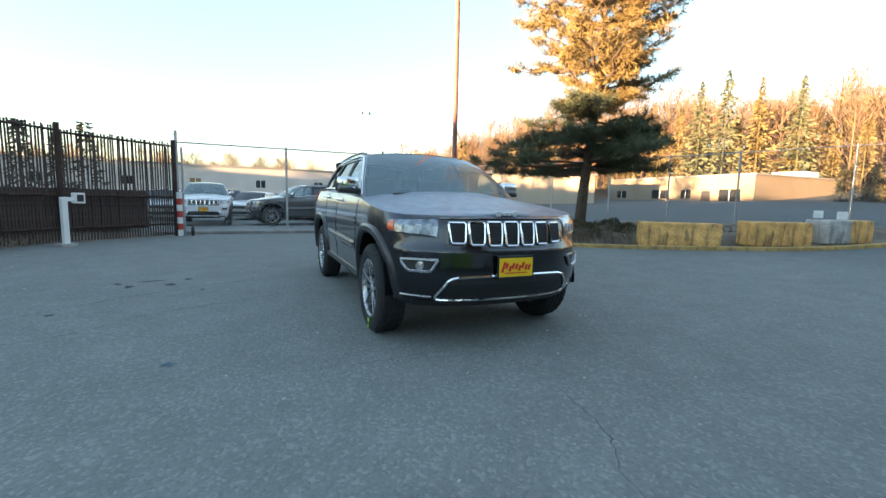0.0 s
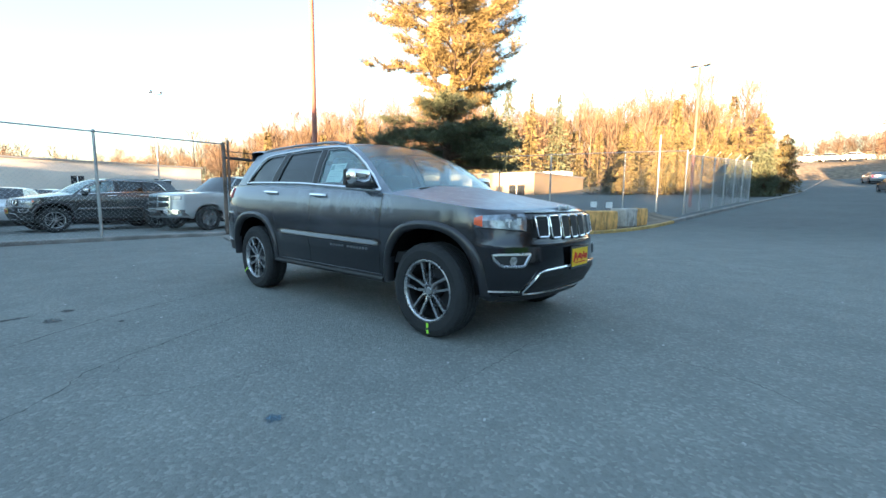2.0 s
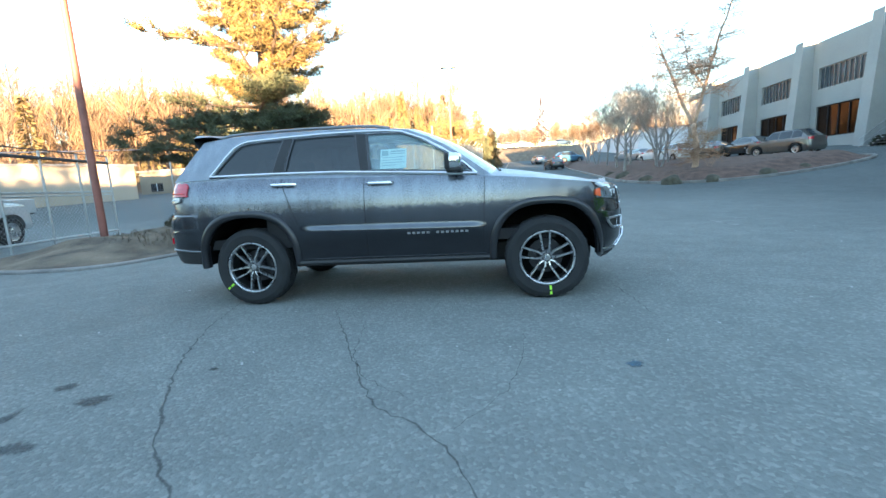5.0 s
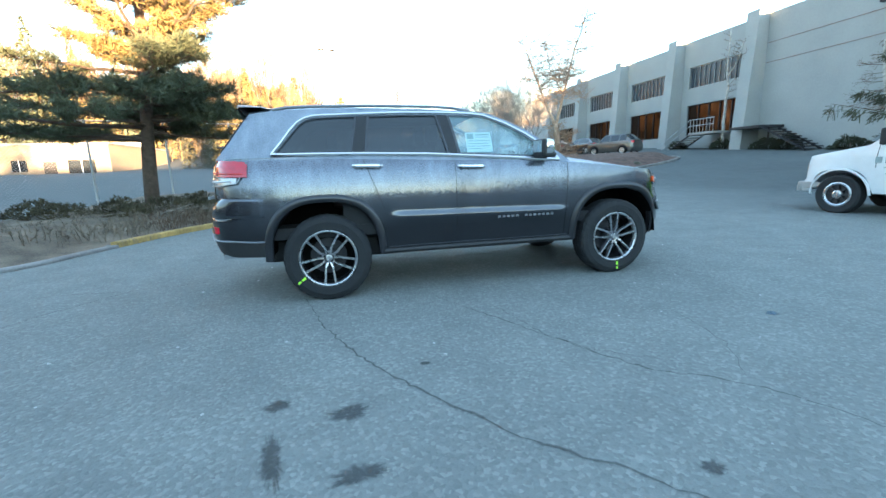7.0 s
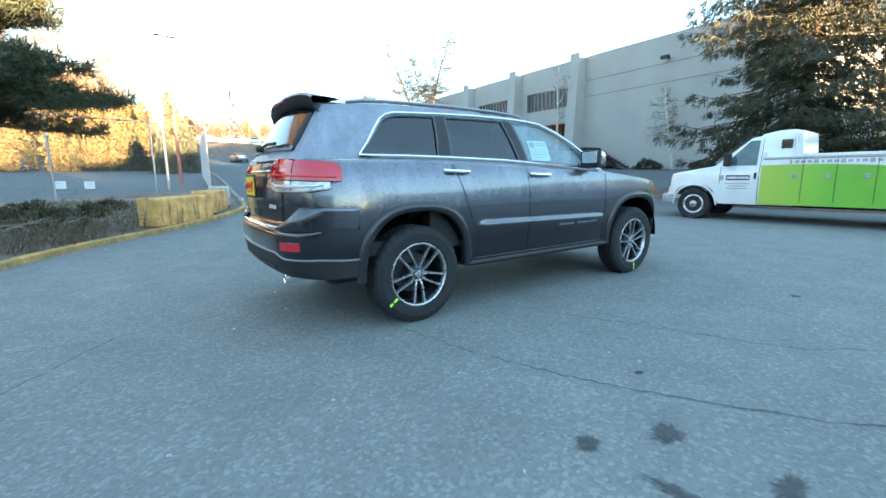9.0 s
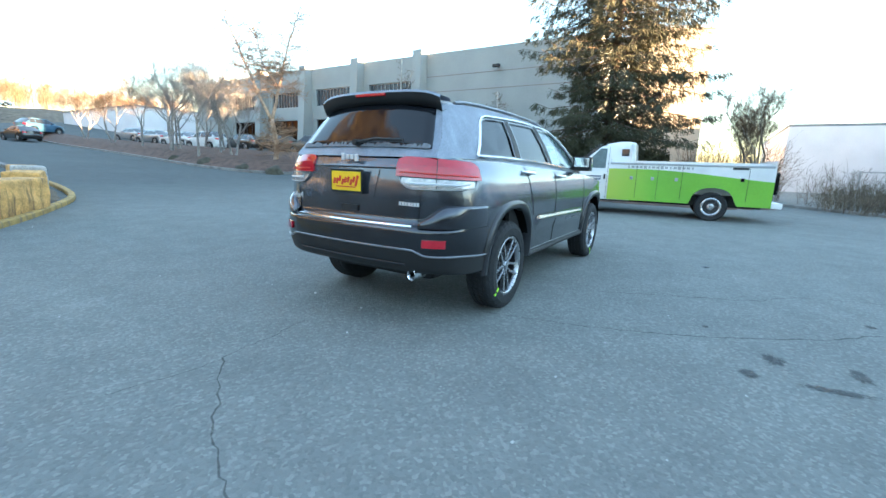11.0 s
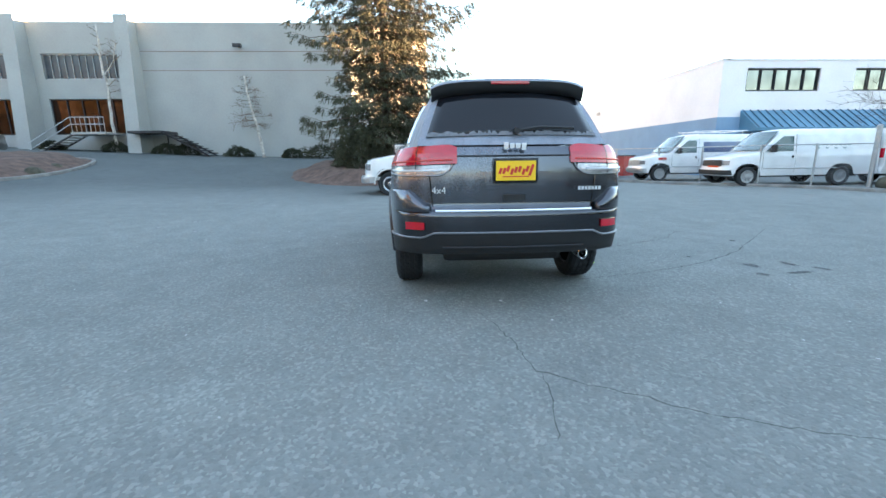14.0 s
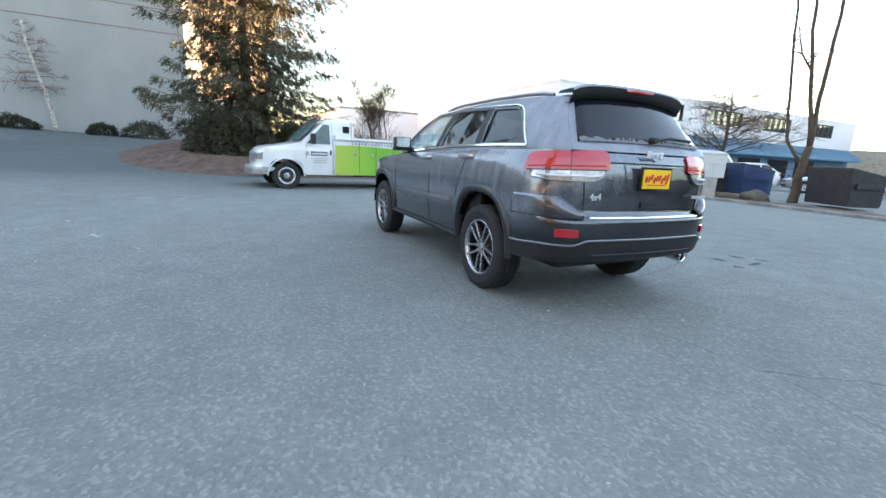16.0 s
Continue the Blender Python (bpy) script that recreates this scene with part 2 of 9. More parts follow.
MAT = {
    "asphalt": asphalt_material(),
    "earth": material("bark_mulch_earth", (0.135, 0.085, 0.065), 0.95, vary=0.35, scale=3, fine=45, bump=0.9),
    "dry_grass": material("dry_grass", (0.185, 0.148, 0.105), 0.95, vary=0.42, scale=1.6, fine=50, bump=0.6),
    "gravel": material("grey_lot", (0.15, 0.15, 0.15), 0.9, vary=0.2, scale=0.6, fine=20, bump=0.4),
    "kerb": material("dirty_kerb_concrete", (0.24, 0.23, 0.215), 0.9, vary=0.28, scale=2.2, fine=30, bump=0.35),
    "pale_wall": material("pale_stucco", (0.60, 0.54, 0.50), 0.85, vary=0.1, scale=0.4, fine=8, bump=0.05),
    "concrete": material("concrete", (0.36, 0.35, 0.33), 0.85, vary=0.15, scale=3, fine=40, bump=0.25),
    "yellow": material("worn_yellow_paint", (0.56, 0.33, 0.045), 0.75, vary=0.34, scale=3.5, fine=26, bump=0.3),
    "block": streaked("weathered_yellow_block", (0.74, 0.43, 0.14), (0.075, 0.058, 0.042)),
    "pale_block": streaked("weathered_grey_block", (0.50, 0.48, 0.45), (0.12, 0.11, 0.10)),
    "kerb_yellow": streaked("worn_yellow_kerb", (0.46, 0.31, 0.10), (0.17, 0.14, 0.11)),
    "panel": material("painted_concrete_panel", (0.36, 0.37, 0.36), 0.85, vary=0.07, scale=0.5, fine=9, bump=0.06),
    "white_wall": material("white_stucco", (0.78, 0.75, 0.76), 0.85, vary=0.05, scale=0.6, fine=12, bump=0.05),
    "office_wall": material("beige_office_wall", (0.27, 0.215, 0.155), 0.85, vary=0.12, scale=0.5, fine=10, bump=0.05),
    "cream_wall": material("cream_wall", (0.40, 0.34, 0.27), 0.85, vary=0.08, scale=0.5, fine=10, bump=0.05),
    "blue_wall": material("blue_painted_wall", (0.20, 0.31, 0.45), 0.8, vary=0.08, scale=0.7, fine=12),
    "blue_metal": material("blue_ribbed_metal", (0.12, 0.25, 0.36), 0.45, metal=0.2, vary=0.1, scale=1.5, fine=20),
    "blue_seam": material("dark_blue_seam", (0.045, 0.11, 0.17), 0.5, metal=0.2, vary=0.1),
    "roof": material("roof_membrane", (0.25, 0.25, 0.26), 0.9, vary=0.1),
    "galv": material("galvanised_steel", (0.42, 0.43, 0.44), 0.45, metal=0.8, vary=0.12, scale=9, fine=70),
    "slat_rust": material("rusty_slat_steel", (0.085, 0.062, 0.055), 0.7, metal=0.35, vary=0.45, scale=4, fine=50, bump=0.3),
    "dark_panel": material("dark_cladding", (0.07, 0.07, 0.075), 0.7, metal=0.1, vary=0.25, scale=0.5, fine=12, bump=0.1),
    "rust": material("rusty_steel", (0.060, 0.036, 0.030), 0.8, metal=0.3, vary=0.4, scale=5, fine=50, bump=0.3),
    "weathered": material("weathered_rusty_steel", (0.20, 0.155, 0.125), 0.75, metal=0.2, vary=0.4, scale=5, fine=50, bump=0.3),
    "red_pole": material("red_brown_pole", (0.26, 0.10, 0.075), 0.6, vary=0.2, scale=4, fine=40),
    "dark_steel": material("dark_steel", (0.045, 0.045, 0.05), 0.55, metal=0.5, vary=0.2),
    "red": material("red_paint", (0.45, 0.05, 0.04), 0.55, vary=0.15),
    "white": material("white_paint", (0.78, 0.78, 0.77), 0.5, vary=0.06, scale=3),
    "window": material("dark_window_glass", (0.02, 0.024, 0.03), 0.04, metal=0.0, vary=0.2, scale=0.8, rvary=0.02, coat=0.5),
    "office_glass": material("bronze_office_glass", (0.045, 0.020, 0.010), 0.06, metal=0.55, vary=0.3, scale=1.2, rvary=0.03),
    "upper_glass": material("grey_office_glass", (0.060, 0.075, 0.095), 0.2, metal=0.3, vary=0.25, scale=1.0, rvary=0.05),
    "cab_glass": material("pale_cab_glass", (0.10, 0.155, 0.155), 0.06, metal=0.0, vary=0.35, scale=1.6, rvary=0.03, coat=0.6),
    "shop_glass": material("bright_shop_glass", (0.26, 0.28, 0.29), 0.05, metal=0.85, vary=0.25, scale=1.1, rvary=0.03),
    "leaf_brush": material("dry_leafy_brush", (0.085, 0.072, 0.036), 0.85, vary=0.45, scale=2.2, fine=18),
    "cabinet": material("pale_grey_enamel", (0.50, 0.52, 0.52), 0.5, vary=0.08, scale=2),
    "timber": material("weathered_timber", (0.24, 0.17, 0.11), 0.85, vary=0.3, scale=4, fine=40, bump=0.3),
    "rock": material("mossy_rock", (0.10, 0.092, 0.066), 0.95, vary=0.4, scale=3, fine=26, bump=0.6),
    "seam": material("reveal_joint", (0.22, 0.15, 0.14), 0.9, vary=0.1),
    "bark": material("bark", (0.10, 0.07, 0.05), 0.95, vary=0.3, scale=9, fine=60, bump=0.8),
    "grey_bark": material("grey_bark", (0.20, 0.17, 0.14), 0.95, vary=0.3, scale=9, fine=60, bump=0.6),
    "rust_needles": material("rust_brown_needles", (0.060, 0.030, 0.022), 0.9, vary=0.3, scale=1.2, fine=14),
    "pale_bark": material("pale_grey_bark", (0.30, 0.28, 0.265), 0.95, vary=0.3, scale=9, fine=60, bump=0.6),
    "birch_bark": material("white_birch_bark", (0.56, 0.52, 0.47), 0.85, vary=0.35, scale=7, fine=30, bump=0.3),
    # low sun's orange painted into one birch's bark and twigs
    "birch_sunlit": material("sunlit_ochre_birch_bark", (0.60, 0.43, 0.31), 0.85, vary=0.3, scale=7, fine=30, bump=0.3),
    "twigs_sunlit": material("sunlit_ochre_twigs", (0.36, 0.22, 0.13), 0.95, vary=0.3, scale=0.5, fine=6),
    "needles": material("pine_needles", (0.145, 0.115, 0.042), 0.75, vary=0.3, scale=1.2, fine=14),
    # one tree's needles in two painted tones: sunlit gold above, shade-dark below
    "pine": material("sun_toned_pine_needles", (0.200, 0.145, 0.048), 0.75, vary=0.3, scale=1.2, fine=14),
    "pine_low": material("shade_toned_pine_needles", (0.090, 0.104, 0.056), 0.75, vary=0.3, scale=1.2, fine=14),
    "spruce": material("spruce_needles", (0.058, 0.060, 0.030), 0.8, vary=0.3, scale=1.2, fine=14),
    "bare_wood": material("bare_twigs", (0.145, 0.098, 0.062), 0.95, vary=0.3, scale=0.4, fine=5),
    "shrub": material("clipped_shrub", (0.040, 0.046, 0.025), 0.85, vary=0.3, scale=3, fine=25),
    "tar": fading(material("tar_crack", (0.055, 0.057, 0.058), 0.9, vary=0.25, scale=6, fine=60), (0.5, 0.62)),
    "oil": fading(material("oil_stain", (0.060, 0.063, 0.064), 0.7, vary=0.25, scale=6, fine=40)),
    "blue_mark": fading(material("blue_chalk", (0.08, 0.15, 0.22), 0.9, vary=0.3, scale=30)),
    "line": fading(material("faded_road_paint", (0.55, 0.55, 0.54), 0.8, vary=0.3, scale=12)),
    "chip": material("pale_stone_chips", (0.45, 0.45, 0.44), 0.8, vary=0.3, scale=12),
}


# ---- mesh helpers ----
def part(name, bm, mat, parent=None, label="", smooth=False):
    me = bpy.data.meshes.new(name)
    bm.normal_update()
    bm.to_mesh(me)
    bm.free()
    me.materials.append(MAT[mat] if isinstance(mat, str) else mat)
    if smooth:
        me.polygons.foreach_set("use_smooth", [True] * len(me.polygons))
    ob = new(name, me)
    if parent:
        ob.parent = parent
    if label:
        ob["label"] = label
    return ob


def empty(name, m, label="", category="", group="", kind=""):
    ob = new(name)
    ob.empty_display_size = 0.2
    ob.matrix_world = m
    return tagged(ob, label, category, group, kind)


def box(bm, c, s, rz=0.0, bevel=0.0, tilt=None):
    m = Matrix.Translation(c) @ (tilt or Matrix.Rotation(rz, 4, "Z")) @ Matrix.Diagonal((*s, 1))
    r = bmesh.ops.create_cube(bm, size=1.0, matrix=m)
    if bevel:
        es = list({e for v in r["verts"] for e in v.link_edges})
        bmesh.ops.bevel(bm, geom=es, offset=bevel, segments=2, affect="EDGES", profile=0.6)
    return bm


def boxed(c, s, rz=0.0, bevel=0.0):
    return box(bmesh.new(), c, s, rz, bevel)


def tube(bm, pts, r, n=6, r2=None, cap=True):
    """A tube along points, with radius r that tapers to r2."""
    pts = [Vector(p) for p in pts]
    rings = []
    for i, p in enumerate(pts):
        d = (pts[min(i + 1, len(pts) - 1)] - pts[max(i - 1, 0)]).normalized()
        a = d.orthogonal().normalized() if i == 0 else (a - d * a.dot(d)).normalized()
        b = d.cross(a)
        k = r if r2 is None else r + (r2 - r) * i / max(1, len(pts) - 1)
        rings.append([bm.verts.new(p + a * (k * math.cos(2 * math.pi * j / n)) + b * (k * math.sin(2 * math.pi * j / n))) for j in range(n)])
    for u, v in zip(rings, rings[1:]):
        for j in range(n):
            bm.faces.new((u[j], u[(j + 1) % n], v[(j + 1) % n], v[j]))
    if cap:
        bm.faces.new(rings[0][::-1])
        bm.faces.new(rings[-1])
    return bm


def tubed(pts, r, n=6, r2=None):
    return tube(bmesh.new(), pts, r, n, r2)


def lathe(profile, n=40, axis="Y"):
    """Spins (radius, along) pairs round the axis."""
    bm = bmesh.new()
    rings = []
    for rad, along in profile:
        ring = []
        for j in range(n):
            a = 2 * math.pi * j / n
            c, s = rad * math.cos(a), rad * math.sin(a)
            ring.append(bm.verts.new((c, along, s) if axis == "Y" else (c, s, along)))
        rings.append(ring)
    for u, v in zip(rings, rings[1:]):
        for j in range(n):
            bm.faces.new((u[j], u[(j + 1) % n], v[(j + 1) % n], v[j]))
    bmesh.ops.recalc_face_normals(bm, faces=bm.faces)
    return bm


def grid(bm, rows, close=False):
    """Faces over rows of points."""
    vs = [[bm.verts.new(p) for p in r] for r in rows]
    for u, v in zip(vs, vs[1:]):
        for j in range(len(u) - 1 + (1 if close else 0)):
            k = (j + 1) % len(u)
            bm.faces.new((u[j], u[k], v[k], v[j]))
    return vs


def prism(outline, z0, z1, bevel=0.0):
    """An upright prism over a plan outline."""
    bm = bmesh.new()
    lo = [bm.verts.new((x, y, z0)) for x, y in outline]
    hi = [bm.verts.new((x, y, z1)) for x, y in outline]
    n = len(lo)
    bm.faces.new(lo[::-1])
    bm.faces.new(hi)
    for i in range(n):
        bm.faces.new((lo[i], lo[(i + 1) % n], hi[(i + 1) % n], hi[i]))
    bmesh.ops.recalc_face_normals(bm, faces=bm.faces)
    if bevel:
        bmesh.ops.bevel(bm, geom=list(bm.edges), offset=bevel, segments=2, affect="EDGES", profile=0.6)
    return bm


def text_mesh(name, body, size, m, mat, parent, depth=0.002):
    cu = bpy.data.curves.new(name, "FONT")
    cu.body, cu.size, cu.extrude, cu.align_x, cu.align_y = body, size, depth, "CENTER", "CENTER"
    tmp = bpy.data.objects.new(name, cu)
    me = bpy.data.meshes.new_from_object(tmp)
    bpy.data.objects.remove(tmp)
    me.materials.append(MAT[mat] if isinstance(mat, str) else mat)
    me.transform(m)
    ob = new(name, me)
    ob.parent = parent
    return ob


def lerp(a, b, u):
    return a + (b - a) * u


def table(x, pts):
    """Smooth-stepped linear table through (x, value) pairs in rising x."""
    if x <= pts[0][0]:
        return pts[0][1]
    for (x0, v0), (x1, v1) in zip(pts, pts[1:]):
        if x <= x1:
            return lerp(v0, v1, (x - x0) / (x1 - x0))
    return pts[-1][1]


def soft(v, s):
    return s * math.log1p(math.exp(min(40.0, v / s)))


def step(a, b, v):
    u = min(1.0, max(0.0, (v - a) / (b - a)))
    return u * u * (3 - 2 * u)


def lie(x, y):
    """The lie of the land: level lot, rising gently to the north and towards the warehouse."""
    up_y = 4 * (1 - math.exp(-0.015 * soft(y - 10, 2.5)))
    up_x = 0.1 * (soft(x - 13, 2) - soft(x - 27, 2)) * step(-8, 4, y)
    return up_y + up_x + 0.065 * (soft(y - 58, 4) - soft(y - 100, 4))


# ---- ground ----
def axis_steps(near, far):
    v, out = 0.0, [0.0]
    while v < far:
        v += 0.8 if v < near else 0.8 + (v - near) * 0.12
        out.append(v)
    return [-a for a in out[:0:-1]] + out


bm = bmesh.new()
xs, ys = axis_steps(34, 900), axis_steps(34, 900)
grid(bm, [[(x, y, lie(x, y)) for x in xs] for y in ys])
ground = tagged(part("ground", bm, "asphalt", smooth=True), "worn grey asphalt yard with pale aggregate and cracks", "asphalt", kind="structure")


# ---- kerbs, verges and islands ----
def strip(line, width, height, lift=0.0, name="kerb", mat="concrete", bevel=0.02):
    """A kerb or low sill along a plan line, following the land."""
    bm = bmesh.new()
    pts = [Vector(p) for p in line]
    rows = []
    for i, p in enumerate(pts):
        d = (pts[min(i + 1, len(pts) - 1)] - pts[max(i - 1, 0)]).normalized()
        n = Vector((-d.y, d.x))
        a, b = p + n * width / 2, p - n * width / 2
        z = lie(p.x, p.y) + lift
        rows.append([(a.x, a.y, z - 0.2), (a.x, a.y, z + height - bevel), (a.x - n.x * bevel, a.y - n.y * bevel, z + height),
                     (b.x + n.x * bevel, b.y + n.y * bevel, z + height), (b.x, b.y, z + height - bevel), (b.x, b.y, z - 0.2)])
    grid(bm, rows)
    for r in (rows[0], rows[-1]):
        bm.faces.new([bm.verts.new(q) for q in r])
    bmesh.ops.recalc_face_normals(bm, faces=bm.faces)
    return bm


def smooth_line(ctrl, n=8):
    """Catmull-Rom through plan points."""
    c = [Vector(p) for p in ctrl]
    c = [c[0] * 2 - c[1]] + c + [c[-1] * 2 - c[-2]]
    out = []
    for i in range(1, len(c) - 2):
        for k in range(n):
            u = k / n
            p0, p1, p2, p3 = c[i - 1:i + 3]
            out.append(0.5 * (2 * p1 + (p2 - p0) * u + (2 * p0 - 5 * p1 + 4 * p2 - p3) * u * u + (3 * p1 - p0 - 3 * p2 + p3) * u ** 3))
    return out + [c[-2]]


def bed(outline, crown, name, mat, label, category, rough=0.05, cell=0.35):
    """A planting bed: a rough low mound inside an outline, laid over the ground."""
    pts = [Vector(p) for p in outline]
    x0, x1 = min(p.x for p in pts), max(p.x for p in pts)
    y0, y1 = min(p.y for p in pts), max(p.y for p in pts)
    nx, ny = max(4, int((x1 - x0) / cell)), max(4, int((y1 - y0) / cell))

    def depth_in(x, y):
        inside, best = False, 1e9
        for a, b in zip(pts, pts[1:] + pts[:1]):
            if (a.y > y) != (b.y > y) and x < (b.x - a.x) * (y - a.y) / (b.y - a.y) + a.x:
                inside = not inside
            ab = b - a
            u = max(0, min(1, ((x - a.x) * ab.x + (y - a.y) * ab.y) / max(1e-9, ab.length_squared)))
            best = min(best, math.hypot(x - a.x - ab.x * u, y - a.y - ab.y * u))
        return best if inside else -best
    bm = bmesh.new()
    vs = {}
    for i in range(nx + 1):
        for j in range(ny + 1):
            x, y = lerp(x0, x1, i / nx), lerp(y0, y1, j / ny)
            d = depth_in(x, y)
            if d > -cell * 1.2:
                k = step(0, 1.6, d)
                z = lie(x, y) + 0.03 + crown * k + rough * noise.noise((x * 1.3, y * 1.3, 3)) * step(0, 0.6, d) + (0 if d > 0 else -0.15 * min(1, -d / cell))
                vs[i, j] = bm.verts.new((x, y, z))
    for i in range(nx):
        for j in range(ny):
            q = [vs.get(k) for k in ((i, j), (i + 1, j), (i + 1, j + 1), (i, j + 1))]
            if all(q):
                bm.faces.new(q)
    return tagged(part(name, bm, mat, smooth=True), label, category, kind="structure")


island_line = smooth_line([(-8.9, 1.75), (-7.2, 1.35), (-5.75, 1.7), (-5.2, 3.0), (-4.75, 4.3), (-4.1, 5.5), (-3.0, 7.0), (-1.9, 8.8), (-0.85, 10.9), (-0.35, 13.5), (-0.1, 17.0), (0.7, 26.0), (1.6, 38.0), (3.0, 60.0), (5.0, 88.0)])
cut = 8 * 3 + 2
end = 8 * 9 + 4
tagged(part("kerb", strip(island_line[:cut + 1], 0.16, 0.05), "kerb"), "grey concrete kerb along the planting strip", "kerb", kind="structure")
tagged(part("kerb", strip(island_line[cut:end + 1], 0.14, 0.10), "kerb_yellow"), "worn yellow painted kerb round the island", "kerb", kind="structure")
tagged(part("kerb", strip(island_line[end:], 0.16, 0.12), "kerb"), "grey concrete kerb beside the road", "kerb", kind="structure")
fence_sill = [(-9.9, -4.6), (-9.95, -2.0), (-9.85, 0.6), (-9.5, 2.0)]
tagged(part("kerb", strip(fence_sill, 0.35, 0.1), "kerb"), "low concrete sill under the chain-link fence", "kerb", kind="structure")
inner = [p + Vector((-0.25, 0.1)) for p in island_line[8 * 1:8 * 10 + 1]]
bed([(p.x, p.y) for p in inner] + [(-1.2, 18.2), (-3.2, 17.0), (-6.0, 15.4), (-9.5, 13.0), (-9.9, 6.5), (-9.4, 2.2)], 0.28, "ground_island", "dry_grass", "planting strip of dry grass, mulch and low brush", "planting bed", 0.1)
bed([(-12.5, -8.5), (-9.3, -4.2), (-8.3, -5.2), (-7.2, -6.3), (-5.0, -7.2), (-3.5, -8.2), (-4.5, -10.5)], 0.05, "ground_verge", "dry_grass", "strip of dry grass at the foot of the slat fence", "verge")
mound_line = smooth_line([(14.0, 80.0), (11.9, 60.0), (10.2, 42.0), (9.0, 29.0), (8.5, 22.3), (9.6, 18.2), (13.0, 17.0), (17.5, 17.8), (20.5, 19.6), (20.2, 22.5), (18.5, 27.0), (17.0, 40.0), (16.5, 60.0), (17.0, 80.0)])
tagged(part("kerb", strip(mound_line, 0.16, 0.13), "kerb"), "pale concrete kerb round the mulched mound", "kerb", kind="structure")
bed([(p.x, p.y) for p in mound_line[::2]], 0.55, "ground_mound", "earth", "mulched mound of red-brown bark under bare birches", "planting bed", 0.12, 0.6)
spruce_line = smooth_line([(12.6, -2.5), (12.0, 1.2), (12.3, 3.9), (13.9, 5.9), (16.3, 7.0), (20.0, 7.0), (22.0, 2.0), (20.0, -3.5), (15.5, -4.6), (12.6, -2.5)])
bed([(p.x, p.y) for p in spruce_line[:-1:2]], 0.5, "ground_spruce", "earth", "needle-strewn mound of red-brown mulch under the spruce", "planting bed", 0.1, 0.5)
south_line = smooth_line([(17.0, -4.6), (15.0, -7.6), (13.0, -9.0), (11.0, -10.3), (9.4, -12.2), (6.5, -13.4), (3.0, -13.4), (-2.0, -12.8), (-8.0, -12.2)])
tagged(part("kerb", strip(south_line, 0.18, 0.11), "kerb"), "dirty concrete kerb with leaf litter", "kerb", kind="structure")
off = [p + Vector((-0.35, -2.3)) for p in south_line]
bed([(p.x, p.y) for p in south_line[40:]] + [(p.x, p.y) for p in off[:38:-1]], 0.06, "ground_litter", "earth", "strip of leaf litter and bare earth behind the kerb", "verge", 0.06)


# ---- the warehouse ----
def wall_with_holes(length, z0, z1, thick, holes):
    """A wall along +Y from 0 to length with its outer face at x = 0 and openings (a, b, lo, hi) through it."""
    bm = bmesh.new()
    ys_ = sorted({0.0, length, *[v for h in holes for v in h[:2]]})
    zs_ = sorted({z0, z1, *[v for h in holes for v in h[2:]]})
    vs = {(k, i, j): bm.verts.new((k * thick, y, z)) for k in (0, 1) for i, y in enumerate(ys_) for j, z in enumerate(zs_)}

    def solid(i, j):
        if not (0 <= i < len(ys_) - 1 and 0 <= j < len(zs_) - 1):
            return False
        y, z = (ys_[i] + ys_[i + 1]) / 2, (zs_[j] + zs_[j + 1]) / 2
        return not any(h[0] < y < h[1] and h[2] < z < h[3] for h in holes)
    for i in range(len(ys_) - 1):
        for j in range(len(zs_) - 1):
            if not solid(i, j):
                continue
            c = ((i, j), (i + 1, j), (i + 1, j + 1), (i, j + 1))
            for k in (0, 1):
                bm.faces.new([vs[(k, *q)] for q in c])
            for (di, dj), a, b in (((0, -1), 0, 1), ((1, 0), 1, 2), ((0, 1), 2, 3), ((-1, 0), 3, 0)):
                if not solid(i + di, j + dj):
                    bm.faces.new((vs[(0, *c[a])], vs[(0, *c[b])], vs[(1, *c[b])], vs[(1, *c[a])]))
    bmesh.ops.recalc_face_normals(bm, faces=bm.faces)
    return bm


def fin(y, w, depth, z0, z1):
    """A battered pier, deeper at its foot than at its head."""
    bm = bmesh.new()
    prof = [(0.3, z0), (-depth, z0), (-depth * 0.55, z1), (0.3, z1)]
    a = [bm.verts.new((x, y - w / 2, z)) for x, z in prof]
    b = [bm.verts.new((x, y + w / 2, z)) for x, z in prof]
    bm.faces.new(a)
    bm.faces.new(b[::-1])
    for i in range(4):
        bm.faces.new((a[i], b[i], b[(i + 1) % 4], a[(i + 1) % 4]))
    bmesh.ops.recalc_face_normals(bm, faces=bm.faces)
    return bm


WX, WY0, WY1, WB, WT = 27.0, 5.4, 56.0, 1.2, 10.45
ware = empty("warehouse", pose(WX, 0, 0), "pale grey tilt-up concrete warehouse with battered piers and bronze windows", "building")
bays = [(21.1 + 7.2 * k, 26.3 + 7.2 * k) for k in range(4)]
holes = [h for a, b in bays for h in ((a - WY0, b - WY0, 3.1, 5.5), (a - WY0, b - WY0, 6.8, 8.45))]
w = part("wall", wall_with_holes(WY1 - WY0, WB - 1.0, WT, 0.3, holes), "panel", ware)
w.location.y = WY0
part("wall", boxed((18, WY0 + 0.15, (WB - 1 + WT) / 2), (35.4, 0.3, WT - WB + 1)), "panel", ware)
part("wall", boxed((18, WY1 - 0.15, (WB - 1 + WT) / 2), (35.4, 0.3, WT - WB + 1)), "panel", ware)
part("roof", boxed((18, (WY0 + WY1) / 2, WT - 0.35), (35.4, WY1 - WY0 - 0.7, 0.2)), "roof", ware)
part("floor", boxed((4, (WY0 + WY1) / 2, WB + 0.3), (7, WY1 - WY0 - 0.7, 0.2)), "concrete", ware)
